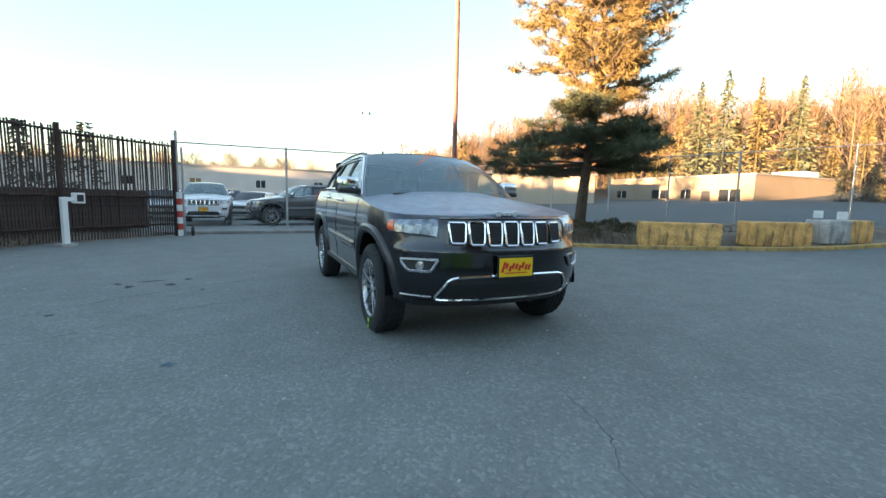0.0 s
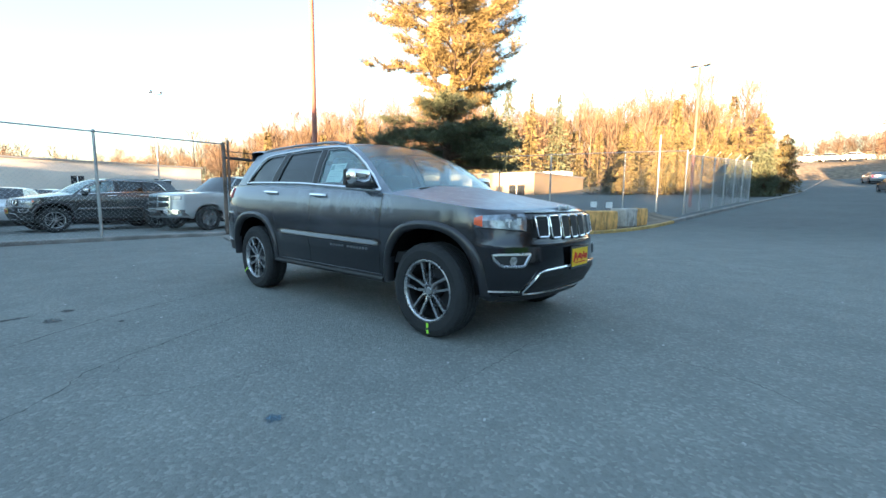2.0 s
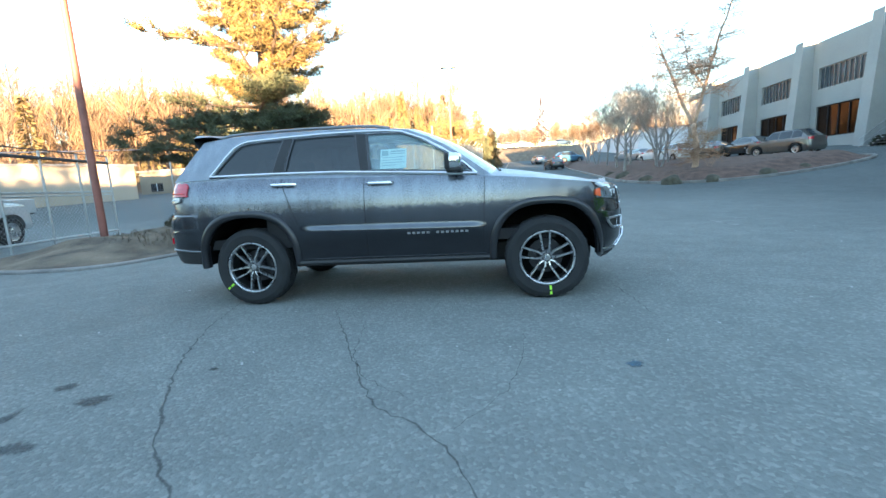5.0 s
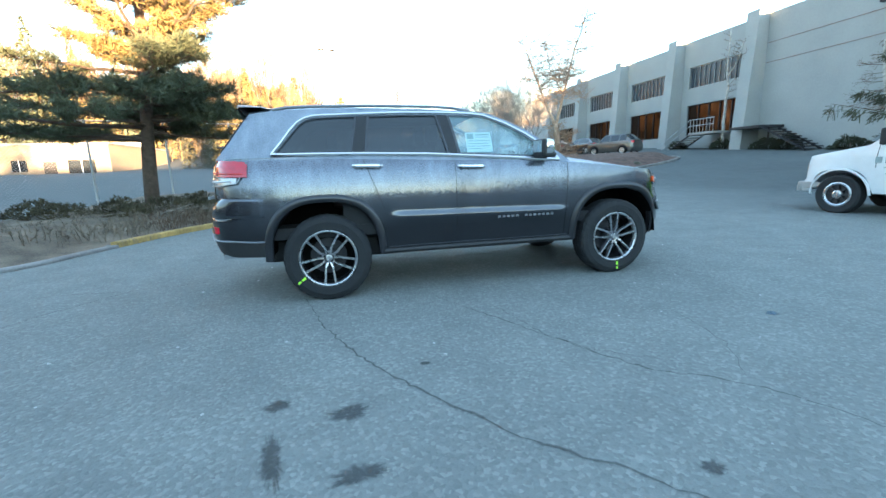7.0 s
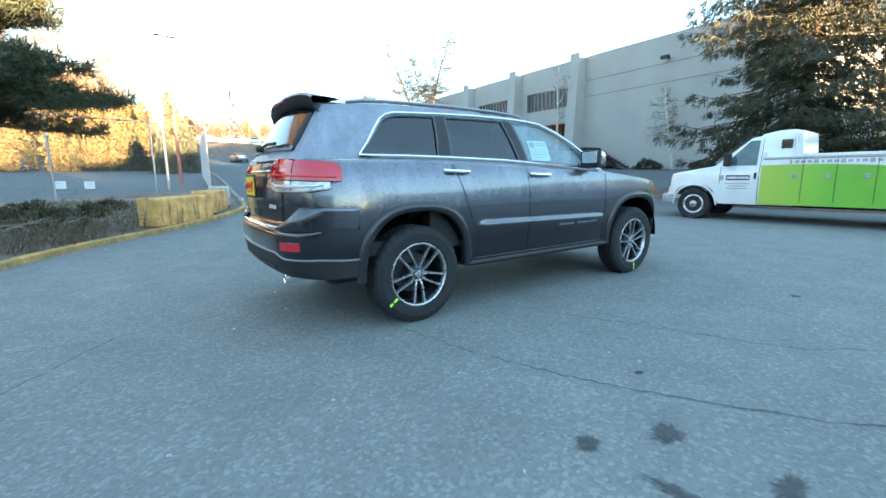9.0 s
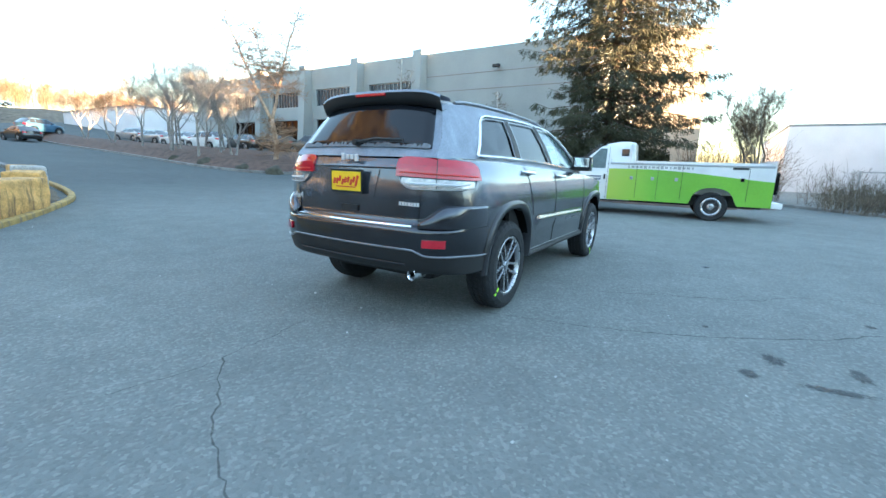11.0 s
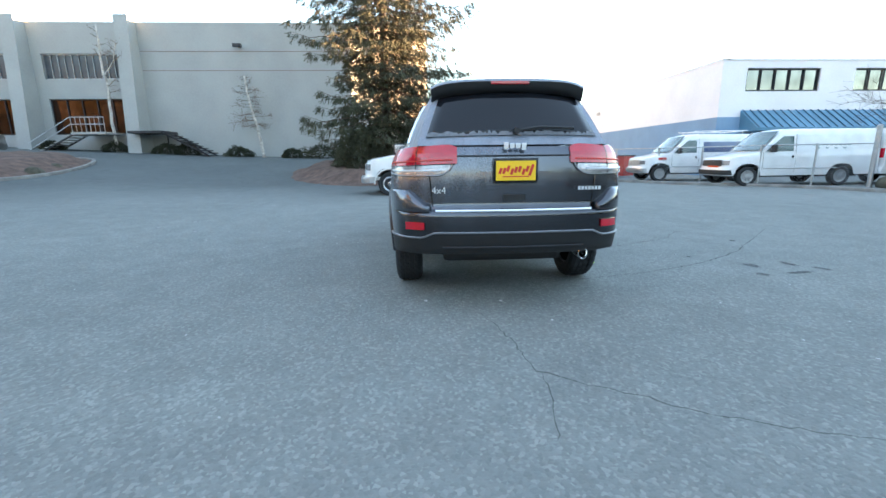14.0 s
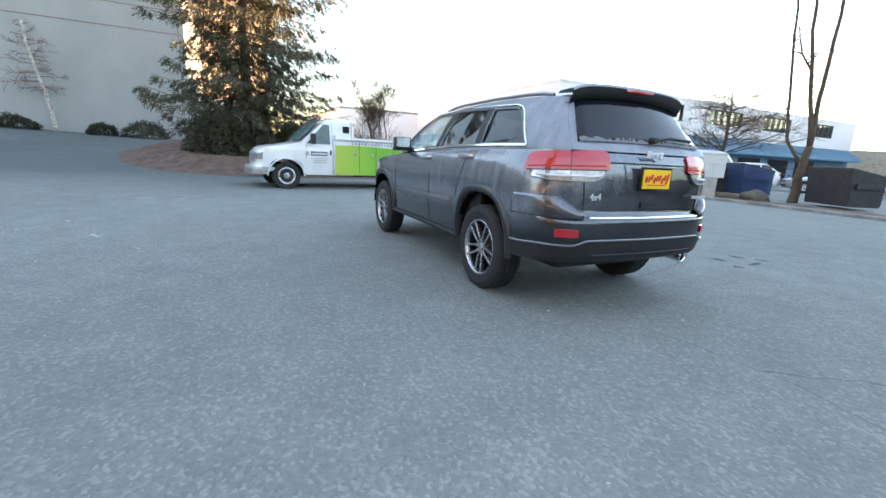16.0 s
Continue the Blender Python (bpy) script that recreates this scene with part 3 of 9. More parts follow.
for k in range(5):
    part("pier", fin(20.2 + 7.2 * k, 0.9, 1.5, WB - 0.5, WT + 0.25), "panel", ware)
for z in (7.35, 8.6):
    part("joint", boxed((-0.004, 12.6, z), (0.02, 14.2, 0.035)), "seam", ware)
for y in (13.2,):
    part("joint", boxed((-0.004, y - 7.5, 5.5), (0.015, 0.03, 8.5)), "seam", ware)
for n_bay, (a, b) in enumerate(bays):
    for lo, hi, mat in ((3.1, 5.5, "office_glass"), (6.8, 8.45, "upper_glass")):
        win = part("window", boxed((0.2, (a + b) / 2, (lo + hi) / 2), (0.03, b - a - 0.02, hi - lo - 0.02)), mat, ware)
        bm = bmesh.new()
        count = 5 if lo < 4 else 11
        for k in range(count + 1):
            box(bm, (0.14, lerp(a + 0.04, b - 0.04, k / count), (lo + hi) / 2), (0.08, 0.05 if count == 5 else 0.03, hi - lo - 0.03))
        for z in (lo + 0.04, hi - 0.04):
            box(bm, (0.14, (a + b) / 2, z), (0.075, b - a - 0.03, 0.05))
        part("frame", bm, "dark_steel" if mat == "office_glass" else "galv", win)


def stair(y, z_floor, z_ground, rise_dir, rail):
    st = empty("entry_stair", pose(WX - 1.6, y, 0), "concrete and steel entry stair against the warehouse wall", "stair")
    n = 9
    part("landing", boxed((0.5, 0, z_floor - 0.08), (2.0, 2.2, 0.16)), "concrete" if rail else "dark_steel", st)
    for k in range(n):
        u = (k + 0.5) / n
        part("step", boxed((0.3, rise_dir * (1.1 + 2.9 * u), lerp(z_floor - 0.1, z_ground + 0.12, u)), (1.3, 0.36, 0.06)), "dark_steel" if not rail else "concrete", st)
    bm = bmesh.new()
    for side in (-0.35, 0.95):
        tube(bm, [(side, rise_dir * 1.1, z_floor - 0.15), (side, rise_dir * 4.0, z_ground)], 0.06, 4)
    part("stringer", bm, "dark_steel", st)
    if rail:
        bm = bmesh.new()
        for h in (0.5, 0.95):
            tube(bm, [(-0.4, -rise_dir * 1.1, z_floor + h), (-0.4, rise_dir * 1.1, z_floor + h), (-0.4, rise_dir * 4.0, z_ground + h)], 0.03, 5)
        for k in range(8):
            tube(bm, [(-0.4, -1.05 + 0.3 * k, z_floor), (-0.4, -1.05 + 0.3 * k, z_floor + 0.95)], 0.02, 4)
        part("railing", bm, "galv", st)
    else:
        for s in (-1, 1):
            part("leg", tubed([(0.4, s, z_ground - 0.3), (0.4, s, z_floor - 0.1)], 0.05, 5), "dark_steel", st)
    return st


stair(22.6, 3.15, 1.5, 1, True)
stair(19.0, 3.2, 1.5, -1, False)
for y, z in ((12.98, 8.9),):
    lamp = empty("wall_lamp", pose(WX - 0.2, y, z), "dark floodlight bracketed on the warehouse wall", "lamp")
    part("housing", boxed((-0.25, 0, 0), (0.3, 0.55, 0.2), bevel=0.03), "dark_steel", lamp)
    part("bracket", boxed((0.03, 0, 0), (0.34, 0.1, 0.1)), "dark_steel", lamp)

# ---- the shop building with the blue awning ----
BX, BY0, BY1, BT = 18.0, -54.0, -15.8, 6.12
shop = empty("shop_building", pose(BX, 0, 0), "white two-storey shop building with blue base band and awning", "building")
wins = [(-21.4, -17.2), (-27.8, -23.4), (-35.2, -31.0), (-42.4, -38.2), (-49.8, -45.6)]
w = part("wall", wall_with_holes(BY1 - BY0, -0.2, BT, 0.3, [(a - BY0, b - BY0, 4.55, 5.75) for a, b in wins]), "white_wall", shop)
w.location.y = BY0
part("wall", boxed((17, BY1 - 0.15, (BT - 0.2) / 2 + 0.0), (33.4, 0.3, BT + 0.2)), "white_wall", shop)
part("wall", boxed((17, BY0 + 0.15, BT / 2), (33.4, 0.3, BT + 0.2)), "white_wall", shop)
part("roof", boxed((17, (BY0 + BY1) / 2, BT - 0.3), (33.4, BY1 - BY0 - 0.7, 0.2)), "roof", shop)
part("coping", boxed((17.0, BY1 - 0.14, BT + 0.06), (34.08, 0.36, 0.12)), "white_wall", shop)
part("coping", boxed((0.14, (BY0 + BY1) / 2, BT + 0.06), (0.36, BY1 - BY0 - 0.4, 0.118)), "white_wall", shop)
part("base_band", boxed((17.0, BY1 + 0.012, 1.55), (34.06, 0.024, 3.3)), "blue_wall", shop)
part("base_band", boxed((-0.012, (BY0 + BY1) / 2, 1.55), (0.024, BY1 - BY0, 3.3)), "blue_wall", shop)
for a, b in wins:
    win = part("window", boxed((0.18, (a + b) / 2, 5.15), (0.03, b - a - 0.02, 1.18)), "shop_glass", shop)
    bm = bmesh.new()
    for k in range(6):
        box(bm, (0.1, lerp(a + 0.04, b - 0.04, k / 5), 5.15), (0.08, 0.045, 1.19))
    for z in (4.6, 5.7):
        box(bm, (0.1, (a + b) / 2, z), (0.075, b - a - 0.02, 0.06))
    part("frame", bm, "dark_steel", win)
awning = part("awning", bmesh.new(), "blue_metal", shop)
bm = bmesh.new()
ya, yb = -53.5, -17.1
n = 150
rows = []
for prof in ((0.0, 3.55), (-1.35, 2.55), (-1.35, 2.4)):
    rows.append([(prof[0] - (0.035 if k % 2 else 0), lerp(ya, yb, k / n), prof[1]) for k in range(n + 1)])
grid(bm, rows)
for y in (ya, yb):
    bm.faces.new([bm.verts.new(p) for p in ((0, y, 3.55), (-1.35, y, 2.55), (-1.35, y, 2.4), (0, y, 2.4))])
grid(bm, [[(0, ya, 2.4), (0, yb, 2.4)], [(-1.35, ya, 2.4), (-1.35, yb, 2.4)]])
bm.to_mesh(awning.data)
bm.free()
bm = bmesh.new()
for k in range(84):
    y = lerp(ya + 0.1, yb - 0.1, k / 83)
    tube(bm, [(-0.01, y, 3.585), (-1.37, y, 2.575)], 0.028, 4)
tagged(part("standing_seam", bm, "blue_seam", awning), kind="stuff")
for k in range(7):
    part("shop_window", boxed((-0.02, -19.5 - 4.4 * k, 1.25), (0.03, 3.2, 1.9)), "window", shop)
vent = part("vent", boxed((16.0, BY1 + 0.1, 4.9), (0.5, 0.15, 0.25)), "galv", shop)

# a lower, farther hall behind the brush
hall = empty("far_hall", pose(54, -13, 0), "distant pale low hall beyond the brush", "building")
part("wall", boxed((0, 0, 2.7), (24, 12, 5.4)), "white_wall", hall)
part("roof", boxed((0, 0, 5.5), (24, 12, 0.2)), "roof", hall)
sunny = empty("sunlit_building", pose(44, 2.4, 0, 0, 0, 30), "tall cream building glowing in low sun behind the spruce", "building")
part("wall", boxed((6, 0, 7.4), (12, 6.5, 14.8)), "cream_wall", sunny)
part("roof", boxed((6, 0, 14.9), (12.3, 6.8, 0.2)), "roof", sunny)


# ---- buildings to the west and north ----
def shed(name, m, size, mat, label, windows=(), roof_over=0.2):
    b = empty(name, m, label, "building")
    lx, ly, h = size
    part("wall", boxed((0, 0, h / 2 - 0.5), (lx, ly, h + 1)), mat, b)
    part("roof", boxed((0, 0, h + 0.1), (lx + roof_over * 2, ly + roof_over * 2, 0.2)), "roof", b)
    for face, along, z, ww, hh in windows:
        c = {"+x": (lx / 2 + 0.01, along, z), "-y": (along, -ly / 2 - 0.01, z)}[face]
        s = {"+x": (0.06, ww, hh), "-y": (ww, 0.06, hh)}[face]
        win = part("window", boxed(c, s), "window", b)
        s2 = {"+x": (0.08, 0.08, hh), "-y": (0.08, 0.08, hh)}[face]
        part("mullion", boxed(c, s2), "white", win)
    return b


shed("long_building", pose(-62, -16, 0, 0, 0, 4), (12, 70, 4.9), "pale_wall", "long low cream building with small windows behind the lot",
     [("+x", y, 2.9, 1.15, 0.95) for y in (-24, -16, -8, 0, 7, 14.5, 22, 30)])
shed("low_building", pose(-58, 40, 0, 0, 0, -28), (44, 14, 4.6), "cream_wall", "low cream building in golden sun beyond the gate",
     [("-y", x, 2.4, 2.6, 1.4) for x in (-17, -10, -3, 4, 11, 18)])
nb = shed("office_building", pose(-37.6, 60.5, 0.8, 0, 0, 1), (22, 18, 4.2), "office_wall", "beige flat-roofed office building across the side street",
          [("-y", -8.5, 2.0, 1.8, 1.1), ("-y", -1.6, 2.0, 2.6, 1.2), ("-y", 2.4, 2.0, 1.4, 1.2), ("-y", 8.2, 1.8, 2.6, 1.5)])
part("rooftop_unit", boxed((9, 3, 4.6), (4, 3, 1.0), bevel=0.1), "white", nb)
part("door", boxed((5.2, -9.02, 1.2), (1.2, 0.08, 2.4)), "dark_steel", nb)
shed("white_warehouse", pose(38, 79, 2.0), (28, 26, 5.8), "white_wall", "white warehouse in shade beyond the mound")
# a plain long hall, added unseen behind the camera, closes the yard, holds it in shade and darkens reflections
shed("shade_hall", pose(-32, -64, 0), (95, 16, 6.0), "dark_panel", "plain dark steel-clad hall added out of view to shade the yard")


# ---- fences ----
def chain_link(name_label, pts, height, spacing=3.05, top_rail=True, lift=0.0, arms=False, r=0.035, wire=0.0017):
    """Posts, top rail and woven wire along a plan line; each bay of wire is a part."""
    f = empty("chain_link_fence", pose(pts[0][0], pts[0][1], 0), name_label, "fence")
    o = Vector((pts[0][0], pts[0][1], 0))
    for (x0, y0), (x1, y1) in zip(pts, pts[1:]):
        length = math.hypot(x1 - x0, y1 - y0)
        n = max(1, round(length / spacing))
        for k in range(n):
            a = Vector((lerp(x0, x1, k / n), lerp(y0, y1, k / n), 0))
            b = Vector((lerp(x0, x1, (k + 1) / n), lerp(y0, y1, (k + 1) / n), 0))
            a.z, b.z = lie(a.x, a.y) + lift, lie(b.x, b.y) + lift
            up = Vector((0, 0, height))
            lean = Vector((0.02 * math.sin(k * 2.1 + x0), 0.02 * math.cos(k * 1.7), 0))
            part("post", tubed([a - o - Vector((0, 0, 0.2)), a - o + up * 1.02 + lean], r, 8), "galv", f)
            if k == n - 1:
                part("post", tubed([b - o - Vector((0, 0, 0.2)), b - o + up * 1.02], r, 8), "galv", f)
            if top_rail:
                part("rail", tubed([a - o + up, b - o + up], 0.022, 6), "galv", f)
            if arms:
                part("arm", tubed([a - o + up, a - o + up * 1.1 + Vector((0.25, 0, 0.05))], 0.02, 5), "galv", f)
            bm = bmesh.new()
            run, h = (b - a), height - 0.06
            ln = run.length
            pitch = 0.11
            m = int((ln + h) / pitch)
            for s in (0, 1):
                for i in range(m):
                    q = i * pitch
                    u0, v0 = (q, 0.03) if q <= ln else (ln, q - ln + 0.03)
                    u1, v1 = (q - h, h + 0.03) if q >= h else (0, q + 0.03)
                    if s:
                        u0, u1 = ln - u0, ln - u1
                    p, q2 = a - o + run * (u0 / ln) + Vector((0, 0, v0)), a - o + run * (u1 / ln) + Vector((0, 0, v1))
                    tube(bm, [p, q2], wire, 3, cap=False)
            part("wire_mesh", bm, "galv", f)
    return f


chain_link("galvanised chain-link fence along the parked cars", [(-9.75, -3.95), (-9.8, 2.17)], 2.72)
chain_link("tall galvanised chain-link fence behind the island", [(-16.0, 8.2), (-9.8, 12.9), (-5.8, 15.6), (-2.9, 17.2), (-0.75, 19.2)], 2.95)
chain_link("tall chain-link fence running up the side street", [(-0.75, 19.2), (0.35, 34.0)], 2.75, 2.5, arms=True, wire=0.0036)
chain_link("low chain-link fence by the white vans", [(17.5, -7.0), (15.3, -9.0), (13.6, -10.2), (12.2, -11.3)], 1.5, 2.1)


slat_mesh = bpy.data.meshes.new("slat")
bm = boxed((0, 0, 0.5), (0.034, 0.014, 1.0))
bm.to_mesh(slat_mesh)
bm.free()
slat_mesh.materials.append(MAT["slat_rust"])


def slat_fence(a, b, height, seed):
    """Rusty upright steel slats on two rails."""
    rnd = random.Random(seed)
    a, b = Vector(a), Vector(b)
    f = empty("slat_fence", pose(a.x, a.y, 0), "rusty dark steel slat fence with uneven tops", "fence")
    d = b - a
    n = int(d.length / 0.066)
    ang = math.atan2(d.y, d.x)
    for k in range(n + 1):
        p = d * (k / n)
        h = height + rnd.uniform(-0.035, 0.02) - (rnd.uniform(0.03, 0.12) if rnd.random() < 0.1 else 0)
        if rnd.random() < 0.015:
            continue
        s = new("slat", slat_mesh)
        s.parent = f
        s.matrix_local = Matrix.Translation((p.x, p.y, 0.03)) @ Matrix.Rotation(ang, 4, "Z") @ Matrix.Rotation(rnd.uniform(-0.012, 0.012), 4, "Y") @ Matrix.Diagonal((1, 1, h, 1))
    nrm = Vector((-d.y, d.x)).normalized() * 0.04
    for z in (0.35, 1.12, height - 0.07):
        part("rail", tubed([(nrm.x, nrm.y, z), (d.x + nrm.x, d.y + nrm.y, z)], 0.028, 6), "rust", f)
    for k in (0, 1):
        p = d * k
        part("post", boxed((p.x + nrm.x * 2, p.y + nrm.y * 2, height / 2 + 0.05), (0.075, 0.075, height + 0.1), ang), "rust", f)
    return f


slat_fence((-9.35, -4.0), (-7.55, -6.0), 2.62, 1)
slat_fence((-7.55, -6.0), (-5.6, -7.3), 2.66, 2)
slat_fence((-5.6, -7.3), (-3.4, -8.6), 2.66, 3)
dark = empty("freight_container", pose(-9.9, -7.7, 0, 0, 0, -45), "dark red-brown freight container behind the slat fence", "container")
bm = bmesh.new()
box(bm, (0.4, 0, 0.7), (6.8, 1.6, 1.2), bevel=0.03)
part("shell", bm, "rust", dark)
for k in range(27):
    part("rib", boxed((-2.9 + 0.25 * k, 0.8, 0.7), (0.1, 0.08, 1.1)), "rust", dark)

# sliding gate with its double rail
gate = empty("sliding_gate", pose(-9.75, 2.17, 0), "weathered steel sliding gate with double top rail and wire infill", "gate")
g_end = Vector((-1.1, 5.2, 0))
for s, h in ((0.0, 2.75), (0.045, 2.85)):
    part("post", tubed([(0, s * 3, -0.1), (0, s * 3, h)], 0.055 - s * 0.4, 8), "weathered", gate)
for z, r in ((2.52, 0.018), (2.32, 0.045), (1.45, 0.025), (1.36, 0.02), (0.25, 0.03)):
    part("rail", tubed([(0, 0, z), (g_end.x, g_end.y, z)], r, 6), "dark_steel" if z > 2 else "galv", gate)
for u in (0.28, 0.52, 0.76, 1.0):
    p = g_end * u
    part("upright", tubed([(p.x, p.y, 0.05), (p.x, p.y, 2.5)], 0.03, 6), "galv", gate)
bm = bmesh.new()
ln = g_end.length
for i in range(int((ln + 1.3) / 0.12)):
    for s in (0, 1):
        q = i * 0.12
        u0, v0 = (q, 0.25) if q <= ln else (ln, q - ln + 0.25)
        u1, v1 = (q - 1.3, 1.55) if q >= 1.3 else (0, q + 0.25)
        if v0 > 1.5:
            continue
        u0, u1 = (ln - u0, ln - u1) if s else (u0, u1)
        tube(bm, [g_end * (u0 / ln) + Vector((0, 0, v0)), g_end * (u1 / ln) + Vector((0, 0, v1))], 0.0035, 3, cap=False)
part("wire_mesh", bm, "galv", gate)

# striped post with the gate's wheel, and the keypad post
sp = empty("striped_post", pose(-9.3, -3.85, 0), "red and white striped gate post with a small wheel", "post")
for k in range(7):
    part("stripe", lathe([(0, 0.18 * k), (0.075, 0.18 * k), (0.075, 0.18 * k + 0.179), (0, 0.18 * k + 0.179)], 14, "Z"), "red" if k % 2 else "white", sp)
wh = part("wheel", lathe([(0.03, -0.03), (0.13, -0.03), (0.15, 0), (0.13, 0.03), (0.03, 0.03), (0.03, -0.03)], 18), "dark_steel", sp)
wh.location = (0.1, 0.32, 0.15)
part("mast", tubed([(-0.05, -0.03, 1.2), (-0.05, -0.03, 3.0)], 0.04, 8), "galv", sp)
part("mast", tubed([(-0.13, 0.09, 0.0), (-0.13, 0.09, 2.55)], 0.03, 8), "galv", sp)
kp = empty("keypad_post", pose(-6.8, -5.68, 0, 0, 0, 132), "white steel gooseneck post with keypad box", "keypad")
part("post", boxed((0, 0, 0.54), (0.11, 0.11, 1.08), bevel=0.01), "white", kp)
part("arm", boxed((0.09, 0.0, 1.03), (0.30, 0.08, 0.09), 0, 0.01), "white", kp)
part("box", boxed((0.28, 0.0, 1.06), (0.20, 0.16, 0.24), 0, 0.015), "white", kp)
part("keypad", boxed((0.28, -0.085, 1.06), (0.12, 0.02, 0.15)), "dark_steel", kp)
part("base", boxed((0, 0, 0.02), (0.30, 0.30, 0.08), bevel=0.01), "concrete", kp)

# ---- barriers, poles ----
rnd = random.Random(5)


def barrier(a, b, label, faces, h=0.44, w=0.6):
    """A chipped cast concrete block between two plan points."""
    a, b = Vector(a), Vector(b)
    d = b - a
    m = (a + b) / 2
    ang = math.atan2(d.y, d.x)
    ob = empty("concrete_barrier", pose(m.x, m.y, lie(m.x, m.y) + 0.24, 0, 0, math.degrees(ang)), label, "barrier", "yellow barriers on the island")
    for k, (u0, u1, mat) in enumerate(faces):
        x0, x1 = (u0 - 0.5) * d.length, (u1 - 0.5) * d.length
        bm = bmesh.new()
        box(bm, ((x0 + x1) / 2, 0, h / 2 - 0.1), (x1 - x0 - 0.004, w, h + 0.2))
        bmesh.ops.bevel(bm, geom=list(bm.edges), offset=0.045, segments=2, affect="EDGES", profile=0.5)
        bmesh.ops.subdivide_edges(bm, edges=bm.edges, cuts=3, use_grid_fill=True)
        for v in bm.verts:
            v.co += Vector((0, noise.noise(v.co * 3.1 + Vector((m.x, 0, 0))) * 0.03, noise.noise(v.co * 2.3) * 0.02))
        part("block", bm, mat, ob)
    return ob


barrier((-3.2, 7.5), (-2.05, 9.0), "chipped yellow-painted concrete block on the island kerb", [(0, 1, "block")])
barrier((-1.95, 9.9), (-1.42, 11.48), "chipped yellow-painted concrete block beside the kerb", [(0, 0.5, "block"), (0.5, 1, "block")])
barrier((-1.30, 11.82), (-1.06, 13.5), "half grey, half yellow concrete block beside the kerb", [(0, 0.52, "pale_block"), (0.52, 1, "block")])

pole = empty("tall_pole", pose(-8.52, 4.52, 0), "tall red-brown steel pole behind the gate", "pole")
part("shaft", tubed([(0, 0, -0.1), (0, 0, 3.2)], 0.085, 12, 0.08), "red_pole", pole)
part("shaft", tubed([(0, 0, 3.2), (0, 0, 13.0)], 0.08, 12, 0.06), "red_pole", pole)
part("base_plate", boxed((0, 0, 0.04), (0.4, 0.4, 0.08)), "dark_steel", pole)


def lot_lamp(x, y, h, label, mat, heads=2, turn=0.0, r=0.09):
    z = lie(x, y)
    ob = empty("street_lamp", pose(x, y, z, 0, 0, turn), label, "street lamp")
    part("pole", tubed([(0, 0, -0.1), (0, 0, h)], r, 10, r * 0.7), mat, ob)
    for k in range(heads):
        s = 1 if k == 0 else -1
        arm = part("arm", tubed([(0, 0, h - 0.05), (s * 0.2, 0, h + 0.05)], 0.03, 6), "dark_steel", ob)
        part("head", boxed((s * 0.38, 0, h + 0.06 + 0.1 * k), (0.38, 0.34, 0.2), bevel=0.04), "galv", arm)
    return ob


lot_lamp(-1.6, 25.0, 7.9, "tall red-brown street lamp with two boxy heads", "red_pole", 2, -20)
lot_lamp(-33.3, 7.2, 8.6, "distant lot lamp with two floodlights", "galv", 2, 40, 0.06)
lot_lamp(30, 95.0, 11, "distant lot lamp up the street", "galv", 1, 0, 0.07)
tp = empty("fence_pole", pose(-2.35, 20.8, lie(-2.35, 20.8)), "tall pale steel pole inside the fence", "pole")
part("shaft", tubed([(0, 0, -0.1), (0, 0, 3.9)], 0.06, 8, 0.05), "galv", tp)

hydrant = empty("fire_hydrant", pose(16.9, -8.5, 0.06), "yellow cast-iron fire hydrant at the kerb", "hydrant")
part("barrel", lathe([(0, 0), (0.17, 0), (0.17, 0.05), (0.12, 0.06), (0.11, 0.5), (0.15, 0.52), (0.15, 0.56), (0.13, 0.6), (0.08, 0.7), (0.03, 0.74), (0.03, 0.78), (0, 0.78)], 20, "Z"), "yellow", hydrant, smooth=False)
for a in (0, 120, 240):
    c = part("outlet_cap", lathe([(0, 0.1), (0.055, 0.1), (0.055, 0.2), (0.03, 0.2), (0.03, 0.23), (0, 0.23)], 10), "yellow", hydrant)
    c.matrix_local = pose(0, 0, 0.42, 0, 0, a)


